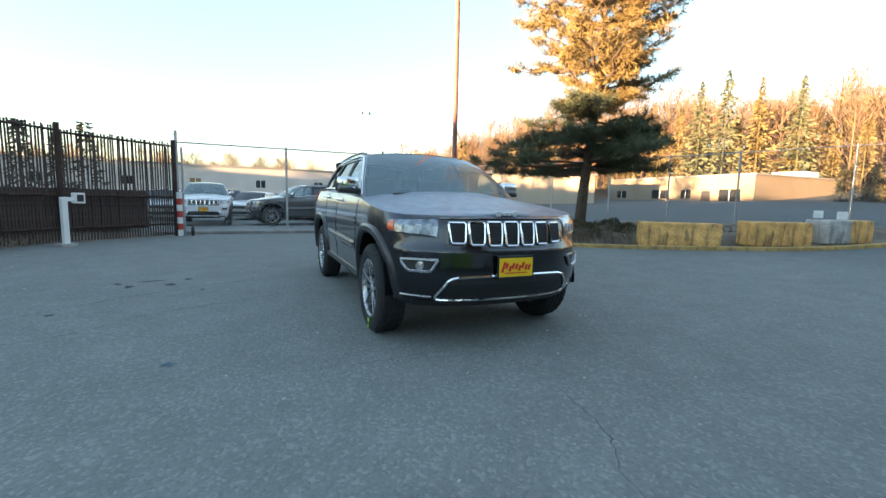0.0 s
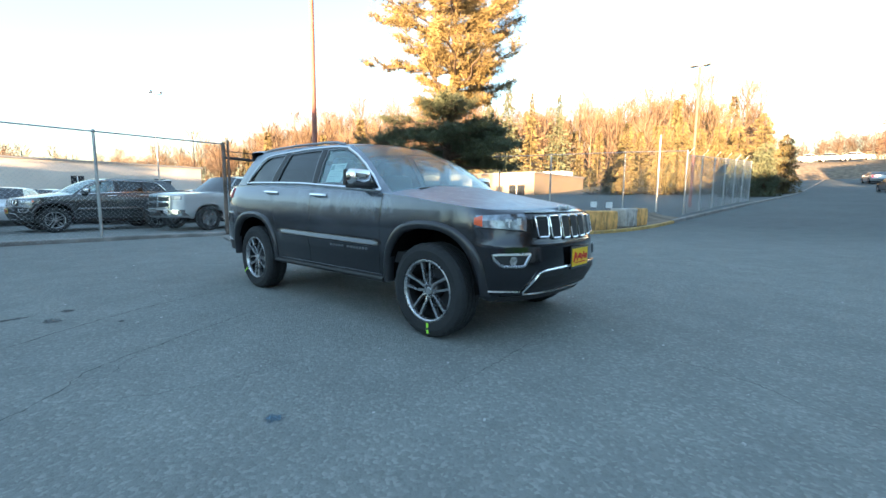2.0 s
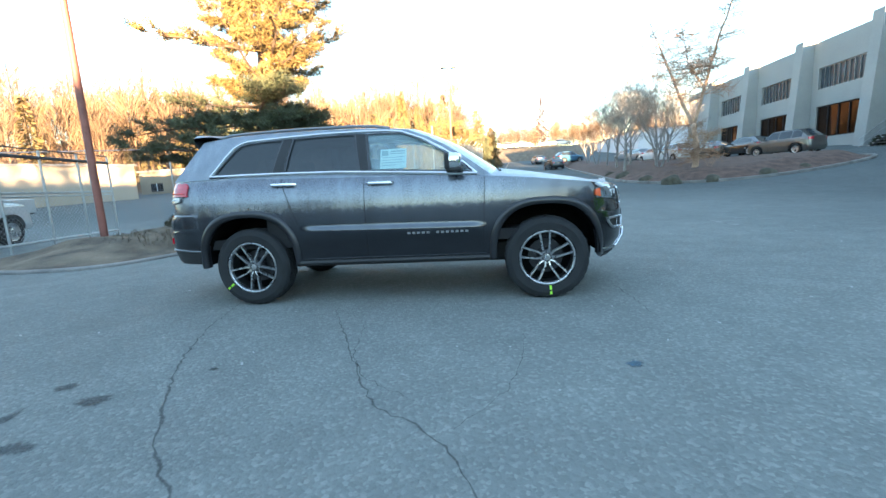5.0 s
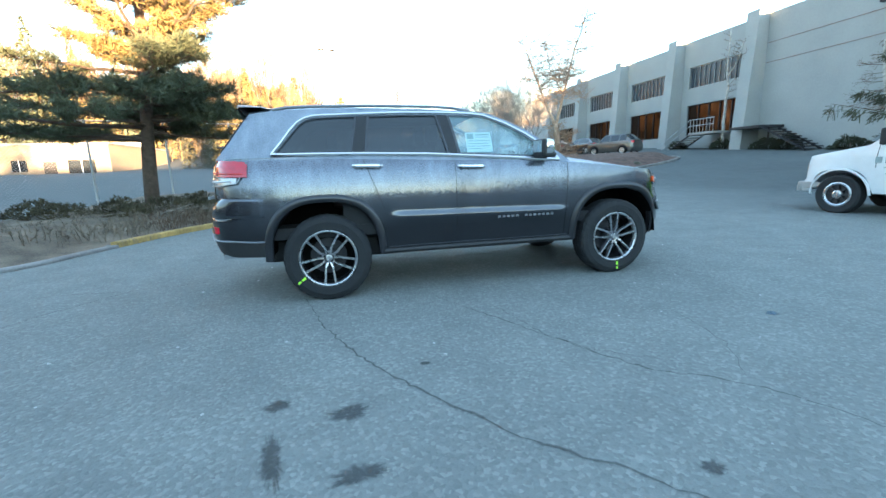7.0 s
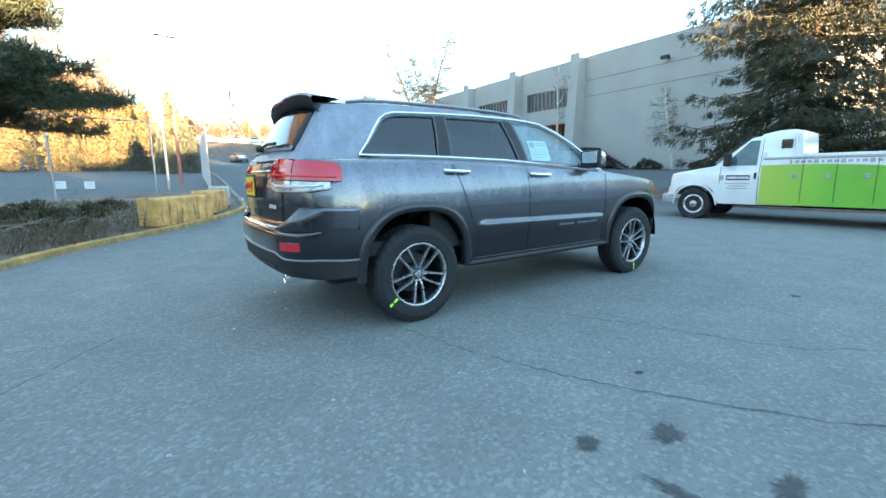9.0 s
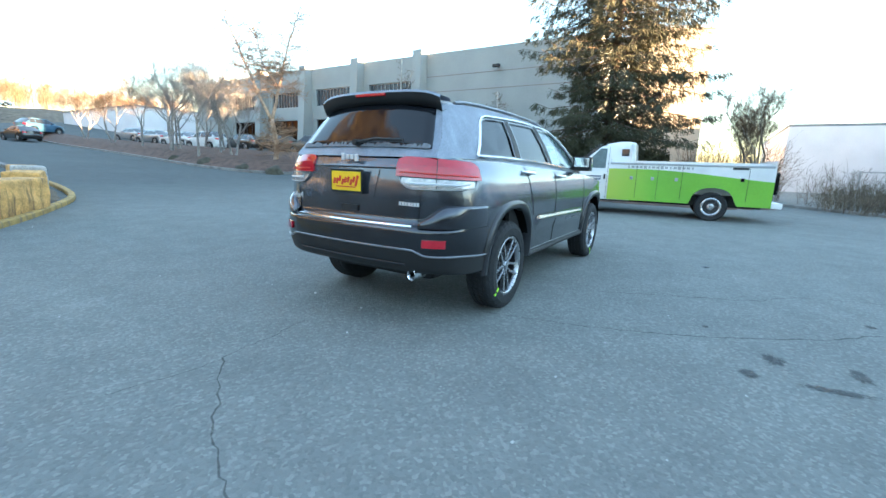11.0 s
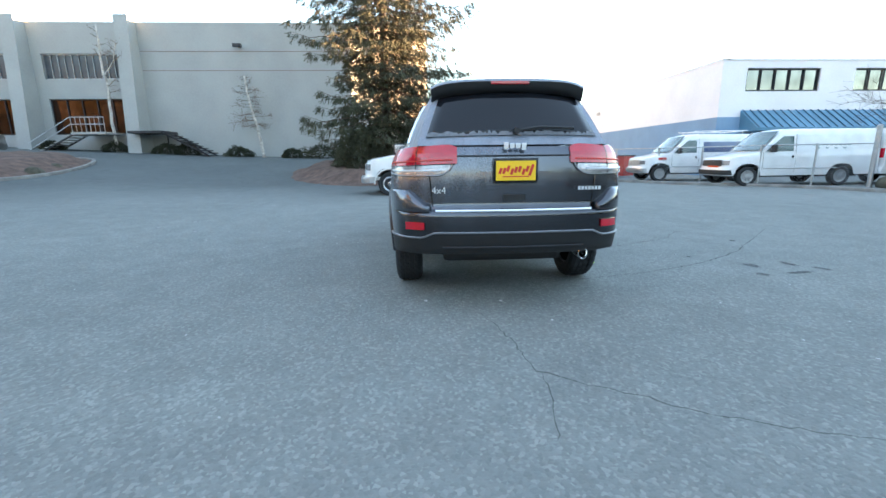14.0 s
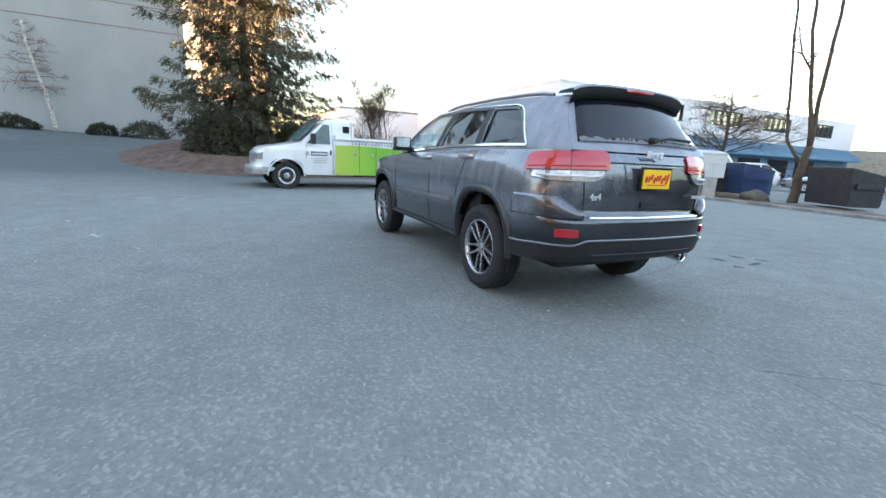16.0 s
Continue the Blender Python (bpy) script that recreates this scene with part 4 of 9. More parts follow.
# ---- the sport utility vehicle ----
def paint_material(name, base, metal, rough=0.3, dirt=0.25, coat=1.0, dust=(0.12, 0.12, 0.125), ior=1.7, film=(0.02, 0.10), dew_sheen=None):
    """Car paint under clear coat, with beaded dewdrops that have run off in upright streaks. A height band also adds
    painted sky sheen.
    """
    m = material(name, base, rough, metal, 0.08, 2.5, 90, 0.0, coat)
    t = m.node_tree
    b = t.nodes["Principled BSDF"]
    b.inputs["Coat IOR"].default_value = ior
    tc, mp, n, fine, mul, r, mix, r2, bp = (t.nodes.new(k) for k in ("ShaderNodeTexCoord", "ShaderNodeMapping", "ShaderNodeTexNoise", "ShaderNodeTexNoise", "ShaderNodeMath",
                                                                  "ShaderNodeMapRange", "ShaderNodeMix", "ShaderNodeMapRange", "ShaderNodeBump"))
    mp.inputs["Scale"].default_value = (8, 8, 1.6)
    n.inputs["Scale"].default_value, n.inputs["Detail"].default_value = 1.3, 7
    fine.inputs["Scale"].default_value, fine.inputs["Detail"].default_value = 95, 2
    t.links.new(tc.outputs["Object"], mp.inputs[0])
    t.links.new(mp.outputs[0], n.inputs["Vector"])
    t.links.new(tc.outputs["Object"], fine.inputs["Vector"])
    mul.operation = "ADD"
    t.links.new(n.outputs[0], mul.inputs[0])
    t.links.new(fine.outputs[0], mul.inputs[1])
    r.inputs["From Min"].default_value, r.inputs["From Max"].default_value, r.inputs["To Max"].default_value = 0.10, 1.90, dirt
    t.links.new(mul.outputs[0], r.inputs[0])
    src = b.inputs["Base Color"].links[0].from_socket
    mix.data_type = "RGBA"
    mix.inputs["B"].default_value = (*dust, 1)
    cover = r
    if dew_sheen:
        # pale film, part dewdrops, part painted sky sheen: thick on the upper body and the tail, thinning down the
        # flanks and towards the nose
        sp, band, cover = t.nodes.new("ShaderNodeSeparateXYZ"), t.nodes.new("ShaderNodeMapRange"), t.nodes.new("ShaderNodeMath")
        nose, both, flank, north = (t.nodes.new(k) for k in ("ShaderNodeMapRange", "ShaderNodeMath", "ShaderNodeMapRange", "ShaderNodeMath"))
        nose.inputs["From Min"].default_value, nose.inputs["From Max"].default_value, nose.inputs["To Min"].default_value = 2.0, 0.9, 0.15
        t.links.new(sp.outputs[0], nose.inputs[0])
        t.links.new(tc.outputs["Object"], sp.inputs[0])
        band.inputs["From Min"].default_value, band.inputs["From Max"].default_value, band.inputs["To Min"].default_value = dew_sheen
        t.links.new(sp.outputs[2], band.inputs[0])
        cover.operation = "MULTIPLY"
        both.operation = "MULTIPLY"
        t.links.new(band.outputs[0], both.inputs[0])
        # less of the film on the steep tail
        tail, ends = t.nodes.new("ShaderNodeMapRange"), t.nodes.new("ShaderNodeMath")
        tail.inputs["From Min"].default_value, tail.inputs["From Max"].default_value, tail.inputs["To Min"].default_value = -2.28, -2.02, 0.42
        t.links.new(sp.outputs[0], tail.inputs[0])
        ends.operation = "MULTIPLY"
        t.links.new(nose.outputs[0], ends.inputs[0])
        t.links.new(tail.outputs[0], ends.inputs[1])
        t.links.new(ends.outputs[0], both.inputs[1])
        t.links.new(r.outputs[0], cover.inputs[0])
        # thicker on the +y flank, painting in the north sky's reflection
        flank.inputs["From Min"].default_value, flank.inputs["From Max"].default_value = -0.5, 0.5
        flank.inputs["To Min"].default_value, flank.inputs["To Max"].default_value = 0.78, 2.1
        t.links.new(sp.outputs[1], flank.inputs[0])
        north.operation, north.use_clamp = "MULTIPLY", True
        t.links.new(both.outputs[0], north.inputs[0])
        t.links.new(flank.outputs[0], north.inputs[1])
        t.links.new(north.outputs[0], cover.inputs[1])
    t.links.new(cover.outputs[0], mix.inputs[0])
    bare = t.nodes.new("ShaderNodeMath")
    bare.operation = "MULTIPLY_ADD"
    bare.inputs[1].default_value, bare.inputs[2].default_value = -metal, metal
    t.links.new(cover.outputs[0], bare.inputs[0])
    t.links.new(bare.outputs[0], b.inputs["Metallic"])
    t.links.new(src, mix.inputs["A"])
    t.links.new(mix.outputs["Result"], b.inputs["Base Color"])
    r2.inputs["From Min"].default_value, r2.inputs["From Max"].default_value = 0.7, 1.3
    r2.inputs["To Min"].default_value, r2.inputs["To Max"].default_value = film
    t.links.new(mul.outputs[0], r2.inputs[0])
    t.links.new(r2.outputs[0], b.inputs["Coat Roughness"])
    bp.inputs["Strength"].default_value, bp.inputs["Distance"].default_value = 0.05, 0.004
    t.links.new(fine.outputs[0], bp.inputs["Height"])
    t.links.new(bp.outputs[0], b.inputs["Coat Normal"])
    return m


MAT.update({
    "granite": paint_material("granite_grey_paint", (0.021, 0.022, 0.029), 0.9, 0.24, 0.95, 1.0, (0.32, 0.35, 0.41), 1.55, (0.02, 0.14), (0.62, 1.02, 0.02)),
    # paler copy of granite: dewdrops plus skylight painted into the upper panels
    "granite_dewy_lit": paint_material("dewy_skylit_granite_paint", (0.10, 0.108, 0.128), 0.2, 0.45, 0.95, 0.2, (0.40, 0.445, 0.53), 1.5, (0.15, 0.30)),
    "white_car": paint_material("white_car_paint", (0.72, 0.73, 0.74), 0.0, 0.35, 0.1, 0.8, (0.5, 0.5, 0.5)),
    "black_car": paint_material("dark_car_paint", (0.012, 0.014, 0.016), 0.2, 0.3, 0.08),
    "pale_car": paint_material("pale_silver_car_paint", (0.52, 0.53, 0.54), 0.2, 0.35, 0.1, 0.8, (0.4, 0.4, 0.4)),
    "silver_car": paint_material("silver_car_paint", (0.36, 0.38, 0.40), 0.5, 0.3, 0.12, 0.8),
    "red_car": paint_material("dark_red_car_paint", (0.20, 0.02, 0.03), 0.3, 0.3, 0.15),
    "blue_car": paint_material("blue_car_paint", (0.03, 0.06, 0.16), 0.3, 0.3, 0.15),
    "rose_car": paint_material("faded_rose_car_paint", (0.34, 0.20, 0.20), 0.3, 0.35, 0.15),
    "teal_car": paint_material("bright_blue_car_paint", (0.03, 0.11, 0.20), 0.1, 0.35, 0.15),
    "tan_car": paint_material("taupe_car_paint", (0.12, 0.115, 0.105), 0.5, 0.3, 0.15),
    "satin": material("satin_strip", (0.26, 0.265, 0.28), 0.35, 0.7, 0.08),
    "badge_silver": material("badge_silver", (0.66, 0.67, 0.69), 0.35, 0.35, 0.05),
    "tail_glass": paint_material("dark_rear_glass", (0.008, 0.009, 0.012), 0.0, 0.1, 0.04, 1.0, (0.08, 0.08, 0.09), 1.42, (0.01, 0.05)),
    "chrome": material("chrome", (0.85, 0.85, 0.86), 0.08, 1.0, 0.03, rvary=0.04),
    "alloy": material("machined_alloy", (0.47, 0.475, 0.49), 0.28, 0.9, 0.06, 9, 60),
    "dark_alloy": material("dark_alloy", (0.06, 0.06, 0.065), 0.4, 0.6, 0.15, 9, 60),
    "well": material("wheel_well_black", (0.006, 0.006, 0.006), 1.0, 0.0, 0.2, 6, 60),
    "rubber": material("tyre_rubber", (0.017, 0.018, 0.020), 0.8, 0.0, 0.2, 9, 80, 0.3),
    "plastic": material("black_plastic", (0.014, 0.014, 0.015), 0.55, 0.0, 0.15, 12, 140, 0.15),
    "trim": material("dark_flare_trim", (0.020, 0.020, 0.024), 0.32, 0.1, 0.15, 6, 90, 0.05, coat=0.35),
    "gloss_black": material("gloss_black", (0.008, 0.008, 0.009), 0.08, 0.0, 0.1, coat=0.8, rvary=0.03),
    "tail_red": material("red_tail_lens", (0.46, 0.006, 0.022), 0.12, 0.0, 0.1, 20, 90, coat=1.0, rvary=0.04),
    "clear_lens": material("clear_lamp_lens", (0.46, 0.45, 0.46), 0.16, 0.45, 0.35, 22, 90, coat=1.0, rvary=0.04),
    "head_lens": material("headlamp_lens", (0.27, 0.30, 0.34), 0.10, 0.6, 0.4, 26, 90, coat=1.0, rvary=0.05),
    "amber": material("amber_lens", (0.72, 0.10, 0.02), 0.15, 0.0, 0.1, 20, coat=0.8, rvary=0.04),
    "plate_yellow": material("yellow_plate", (0.85, 0.55, 0.01), 0.4, 0.0, 0.05),
    "script_red": material("red_script", (0.55, 0.03, 0.02), 0.5, 0.0, 0.05),
    "dust": material("pale_road_dust", (0.16, 0.17, 0.19), 0.7, 0.0, 0.2, 30, 120),
    "paper": material("paper_sheet", (0.78, 0.82, 0.78), 0.8, 0.0, 0.04),
    "print": material("grey_print", (0.30, 0.36, 0.36), 0.8, 0.0, 0.1),
    "cabin": material("dark_cabin_trim", (0.020, 0.020, 0.022), 0.8, 0.0, 0.15),
    "seat": material("dark_seat_leather", (0.028, 0.027, 0.028), 0.55, 0.0, 0.15, 5, 60, 0.2),
    "green_mark": material("green_paint_mark", (0.45, 0.85, 0.05), 0.6, 0.0, 0.1),
    "clear_glass": glass_material("dewy_clear_glass", (0.80, 0.93, 0.92), 0.02, 0.33),
    "shield_glass": glass_material("dewy_windscreen_glass", (0.70, 0.82, 0.84), 0.02, 0.24),
    "privacy_glass": glass_material("privacy_glass", (0.045, 0.048, 0.055), 0.015, 0.025),
})


MAT["tail_glass"].node_tree.nodes["Principled BSDF"].inputs["Specular IOR Level"].default_value = 0.0
MAT["granite_dewy_lit"].node_tree.nodes["Principled BSDF"].inputs["Specular IOR Level"].default_value = 0.22
MAT["well"].node_tree.nodes["Principled BSDF"].inputs["Specular IOR Level"].default_value = 0.05


class Shell:
    """Half of a car's plan outline from nose to tail with inset profiles, evaluated at any height."""

    def __init__(self, ctrl, side, front, rear, top, bottom, arches, flat=()):
        line = smooth_line(ctrl, 24)
        self.pts, acc = [], 0.0
        pick = [line[0]]
        for p in line[1:]:
            if (p - pick[-1]).length >= 0.033:
                pick.append(p)
        pick[-1] = line[-1]
        for i, p in enumerate(pick):
            d = (pick[min(i + 1, len(pick) - 1)] - pick[max(i - 1, 0)]).normalized()
            if i in (0, len(pick) - 1):
                d = Vector((0, 1)) if i == 0 else Vector((0, -1))
            n = Vector((d.y, -d.x))
            self.pts.append((p, n))
        self.side, self.front, self.rear, self.top, self.bottom, self.arches, self.flat = side, front, rear, top, bottom, arches, flat

    def weights(self, n):
        f = step(0.25, 0.9, n.x)
        r = step(0.25, 0.9, -n.x)
        return f, r, 1 - f - r

    def at(self, i, z, off=0.0):
        p, n = self.pts[i]
        f, r, s = self.weights(n)
        ins = f * table(z, self.front) + r * table(z, self.rear) + s * (table(z, self.side) - self.ledge(p.x, z))
        q = p - n * (ins - off)
        return Vector((q.x, max(0.0, q.y), z))

    def ledge(self, x, z):
        if not self.flat:
            return 0.0
        x0, x1, zc, amp = self.flat
        k = step(x0, x0 + 0.12, x) * (1 - step(x1 - 0.12, x1, x))
        zz = z - (zc - 0.03 * (x - x0) / (x1 - x0))
        return amp * k * (step(-0.10, 0.0, zz) if zz < 0 else 1 - step(0.0, 0.055, zz))

    def low(self, i):
        p, n = self.pts[i]
        z = table(-p.x, self.bottom) if abs(n.x) < 0.5 else table(-p.x, self.bottom)
        for cx, cz, rx, rz in self.arches:
            u = abs(p.x - cx) / rx
            if u < 1 and n.y > 0.3:
                z = max(z, cz + rz * (1 - u ** 2.6) ** (1 / 2.6))
        return z

    def high(self, i):
        return table(-self.pts[i][0].x, self.top)

    def index(self, x=None, y=None, zone="side"):
        """The outline's index nearest to a plan place: along the side by x, along the nose or tail by y."""
        best, bi = 1e9, 0
        for i, (p, n) in enumerate(self.pts):
            if zone == "side":
                d = abs(p.x - x) + (10 if n.y < 0.5 else 0)
            elif zone == "front":
                d = abs(p.y - abs(y)) + (10 if p.x < 1.0 else 0)
            else:
                d = abs(p.y - abs(y)) + (10 if p.x > -1.5 else 0)
            if d < best:
                best, bi = d, i
        return bi

    def surf(self, a, z, zone, off=0.0, sgn=1):
        """A point on the skin. Side zones take x, ends take y; between the outline's points it is interpolated."""
        if zone == "side":
            i = self.index(x=a, zone=zone)
            key = lambda k: self.at(k, z, off).x
            want = a
        else:
            i = self.index(y=a, zone=zone)
            key = lambda k: self.at(k, z, off).y
            want = abs(a)
        best = None
        for k in range(max(0, i - 12), min(len(self.pts) - 1, i + 12)):
            u, v = key(k), key(k + 1)
            if (u - want) * (v - want) <= 0 and abs(u - v) > 1e-9:
                w = (want - u) / (v - u)
                best = self.at(k, z, off).lerp(self.at(k + 1, z, off), w)
                break
        if best is None:
            best = self.at(i, z, off)
        y = best.y * (sgn if zone == "side" else (1 if a >= 0 else -1))
        return Vector((best.x, y, z))

    def mesh(self, zs, i0=0, i1=None, sgn=1):
        """The skin of one side between two outline indices."""
        bm = bmesh.new()
        i1 = len(self.pts) - 1 if i1 is None else i1
        rows = []
        for i in range(i0, i1 + 1):
            lo, hi = self.low(i), self.high(i)
            rows.append([(p.x, p.y * sgn, p.z) for p in (self.at(i, min(max(z, lo), hi)) for z in zs)])
        grid(bm, rows)
        return bm


def finish(bm):
    bmesh.ops.remove_doubles(bm, verts=bm.verts, dist=2e-4)
    bmesh.ops.dissolve_degenerate(bm, edges=bm.edges, dist=1e-4)
    bmesh.ops.recalc_face_normals(bm, faces=bm.faces)
    return bm


def face_out(bm, way):
    """Turns all faces of an open panel towards a direction."""
    bm.normal_update()
    bmesh.ops.reverse_faces(bm, faces=[f for f in bm.faces if f.normal.dot(Vector(way)) < 0])
    return bm


def merge(bm, other):
    me = bpy.data.meshes.new("tmp")
    other.to_mesh(me)
    other.free()
    bm.from_mesh(me)
    bpy.data.meshes.remove(me)
    return bm


def slab(point, rows, thick=0.02):
    """A raised panel: rows of (a, z) pairs mapped by point(a, z, off), with a rim that runs back into the body."""
    bm = bmesh.new()
    top = [[point(a, z, 1) for a, z in r] for r in rows]
    grid(bm, top)
    back = [[point(a, z, 0) for a, z in r] for r in rows]
    ring = [(0, j) for j in range(len(rows[0]))] + [(i, len(rows[0]) - 1) for i in range(1, len(rows))]
    ring += [(len(rows) - 1, j) for j in range(len(rows[0]) - 2, -1, -1)] + [(i, 0) for i in range(len(rows) - 2, 0, -1)]
    for (i, j), (k, l) in zip(ring, ring[1:] + ring[:1]):
        bm.faces.new([bm.verts.new(p) for p in (top[i][j], top[k][l], back[k][l], back[i][j])])
    return finish(bm)


def quad_rows(z0, z1, left, right, nz=6, na=8):
    """Rows of (a, z) between two edges that may depend on u = 0..1 upwards."""
    fl = left if callable(left) else (lambda u: left)
    fr = right if callable(right) else (lambda u: right)
    return [[(lerp(fl(i / nz), fr(i / nz), j / na), lerp(z0, z1, i / nz)) for j in range(na + 1)] for i in range(nz + 1)]


def make_wheel(name, radius, width, rim, parent, m, alloy="alloy", spokes=5, mark=None, n=44, turn=54.0):
    """A wheel facing -Y: tyre, barrel, lip, spokes, cap and bolts."""
    w = empty(name, m)
    w.parent = parent
    R, W, r = radius, width / 2, rim
    prof = [(r, W * 0.8), (r + 0.02, W * 0.95), (R - 0.06, W), (R - 0.018, W * 0.86), (R, W * 0.66), (R, -W * 0.66), (R - 0.018, -W * 0.86), (R - 0.06, -W), (r + 0.02, -W * 0.95), (r, -W * 0.8)]
    prof[4:6] = [(R, W * 0.66), (R, W * 0.42), (R - 0.009, W * 0.40), (R - 0.009, W * 0.34), (R, W * 0.32), (R, W * 0.04), (R - 0.009, W * 0.03), (R - 0.009, -W * 0.03), (R, -W * 0.04), (R, -W * 0.32), (R - 0.009, -W * 0.34), (R - 0.009, -W * 0.40), (R, -W * 0.42), (R, -W * 0.66)]
    bm = lathe(prof, 96)
    for v in bm.verts:
        a = math.atan2(v.co.z, v.co.x)
        if math.hypot(v.co.x, v.co.z) > R - 0.02 and round(a / (2 * math.pi) * 96 + v.co.y * 60) % 3 == 0:
            k = 1 - 0.005 / R
            v.co.x, v.co.z = v.co.x * k, v.co.z * k
    part("tyre", bm, "rubber", w, smooth=False)
    part("barrel", lathe([(r, W * 0.8), (r - 0.012, 0), (r - 0.010, -W * 0.7), (r - 0.002, -W * 0.8)], n), "dark_alloy", w, smooth=True)
    part("backing", lathe([(r - 0.004, W * 0.62), (0.001, W * 0.62)], 24), "well", w)
    part("lip", lathe([(r - 0.014, -W * 0.55), (r - 0.010, -W * 0.84), (r + 0.003, -W * 0.93), (r + 0.010, -W * 0.88), (r + 0.006, -W * 0.7)], n), alloy, w, smooth=True)
    for k in range(spokes):
        a = 2 * math.pi * k / spokes + radians(turn)
        for s in (-1, 1):
            bm = bmesh.new()
            vs = []
            for rad, off, hw, y in ((0.040, 0.010, 0.010, -W * 0.66), (0.082, 0.030, 0.010, -W * 0.74), (r * 0.66, 0.039, 0.0095, -W * 0.80), (r - 0.010, 0.047, 0.0105, -W * 0.84)):
                ring = []
                for dw, dy in ((-hw, 0.004), (-hw * 0.8, 0), (hw * 0.8, 0), (hw, 0.004), (hw * 0.7, W * 0.34), (-hw * 0.7, W * 0.34)):
                    x, z = rad, s * off + dw
                    ring.append(bm.verts.new((x * math.cos(a) - z * math.sin(a), y + dy, x * math.sin(a) + z * math.cos(a))))
                vs.append(ring)
            for u, v in zip(vs, vs[1:]):
                for j in range(6):
                    bm.faces.new((u[j], u[(j + 1) % 6], v[(j + 1) % 6], v[j]))
            bm.faces.new(vs[0])
            bm.faces.new(vs[-1])
            bmesh.ops.recalc_face_normals(bm, faces=bm.faces)
            part("spoke", bm, alloy, w)
    part("hub", lathe([(0.085, W * 0.1), (0.080, -W * 0.40), (0.060, -W * 0.52), (0.001, -W * 0.52)], 24), "dark_alloy", w, smooth=True)
    part("cap", lathe([(0.034, -W * 0.4), (0.034, -W * 0.68), (0.028, -W * 0.76), (0.020, -W * 0.77), (0.001, -W * 0.76)], 20), "alloy", w)
    part("disc", lathe([(0.165, W * 0.30), (0.165, W * 0.40), (0.05, W * 0.40), (0.05, W * 0.30), (0.165, W * 0.30)], 28), "dark_steel", w)
    for k in range(5):
        a = 2 * math.pi * (k + 0.5) / 5 + radians(turn)
        b = part("lug_nut", lathe([(0.010, -W * 0.4), (0.010, -W * 0.66), (0.006, -W * 0.70), (0.001, -W * 0.70)], 6), "alloy", w)
        b.location = (0.056 * math.cos(a), 0, 0.056 * math.sin(a))
    if mark is not None:
        bm = bmesh.new()
        for dr, sz in ((0.035, 0.04), (0.085, 0.03)):
            rr = r + dr
            box(bm, (rr * math.cos(mark), -W * 0.985, rr * math.sin(mark)), (sz, 0.006, 0.02), tilt=Matrix.Rotation(-mark, 4, "Y"))
        part("paint_mark", bm, "green_mark", w)
    return w


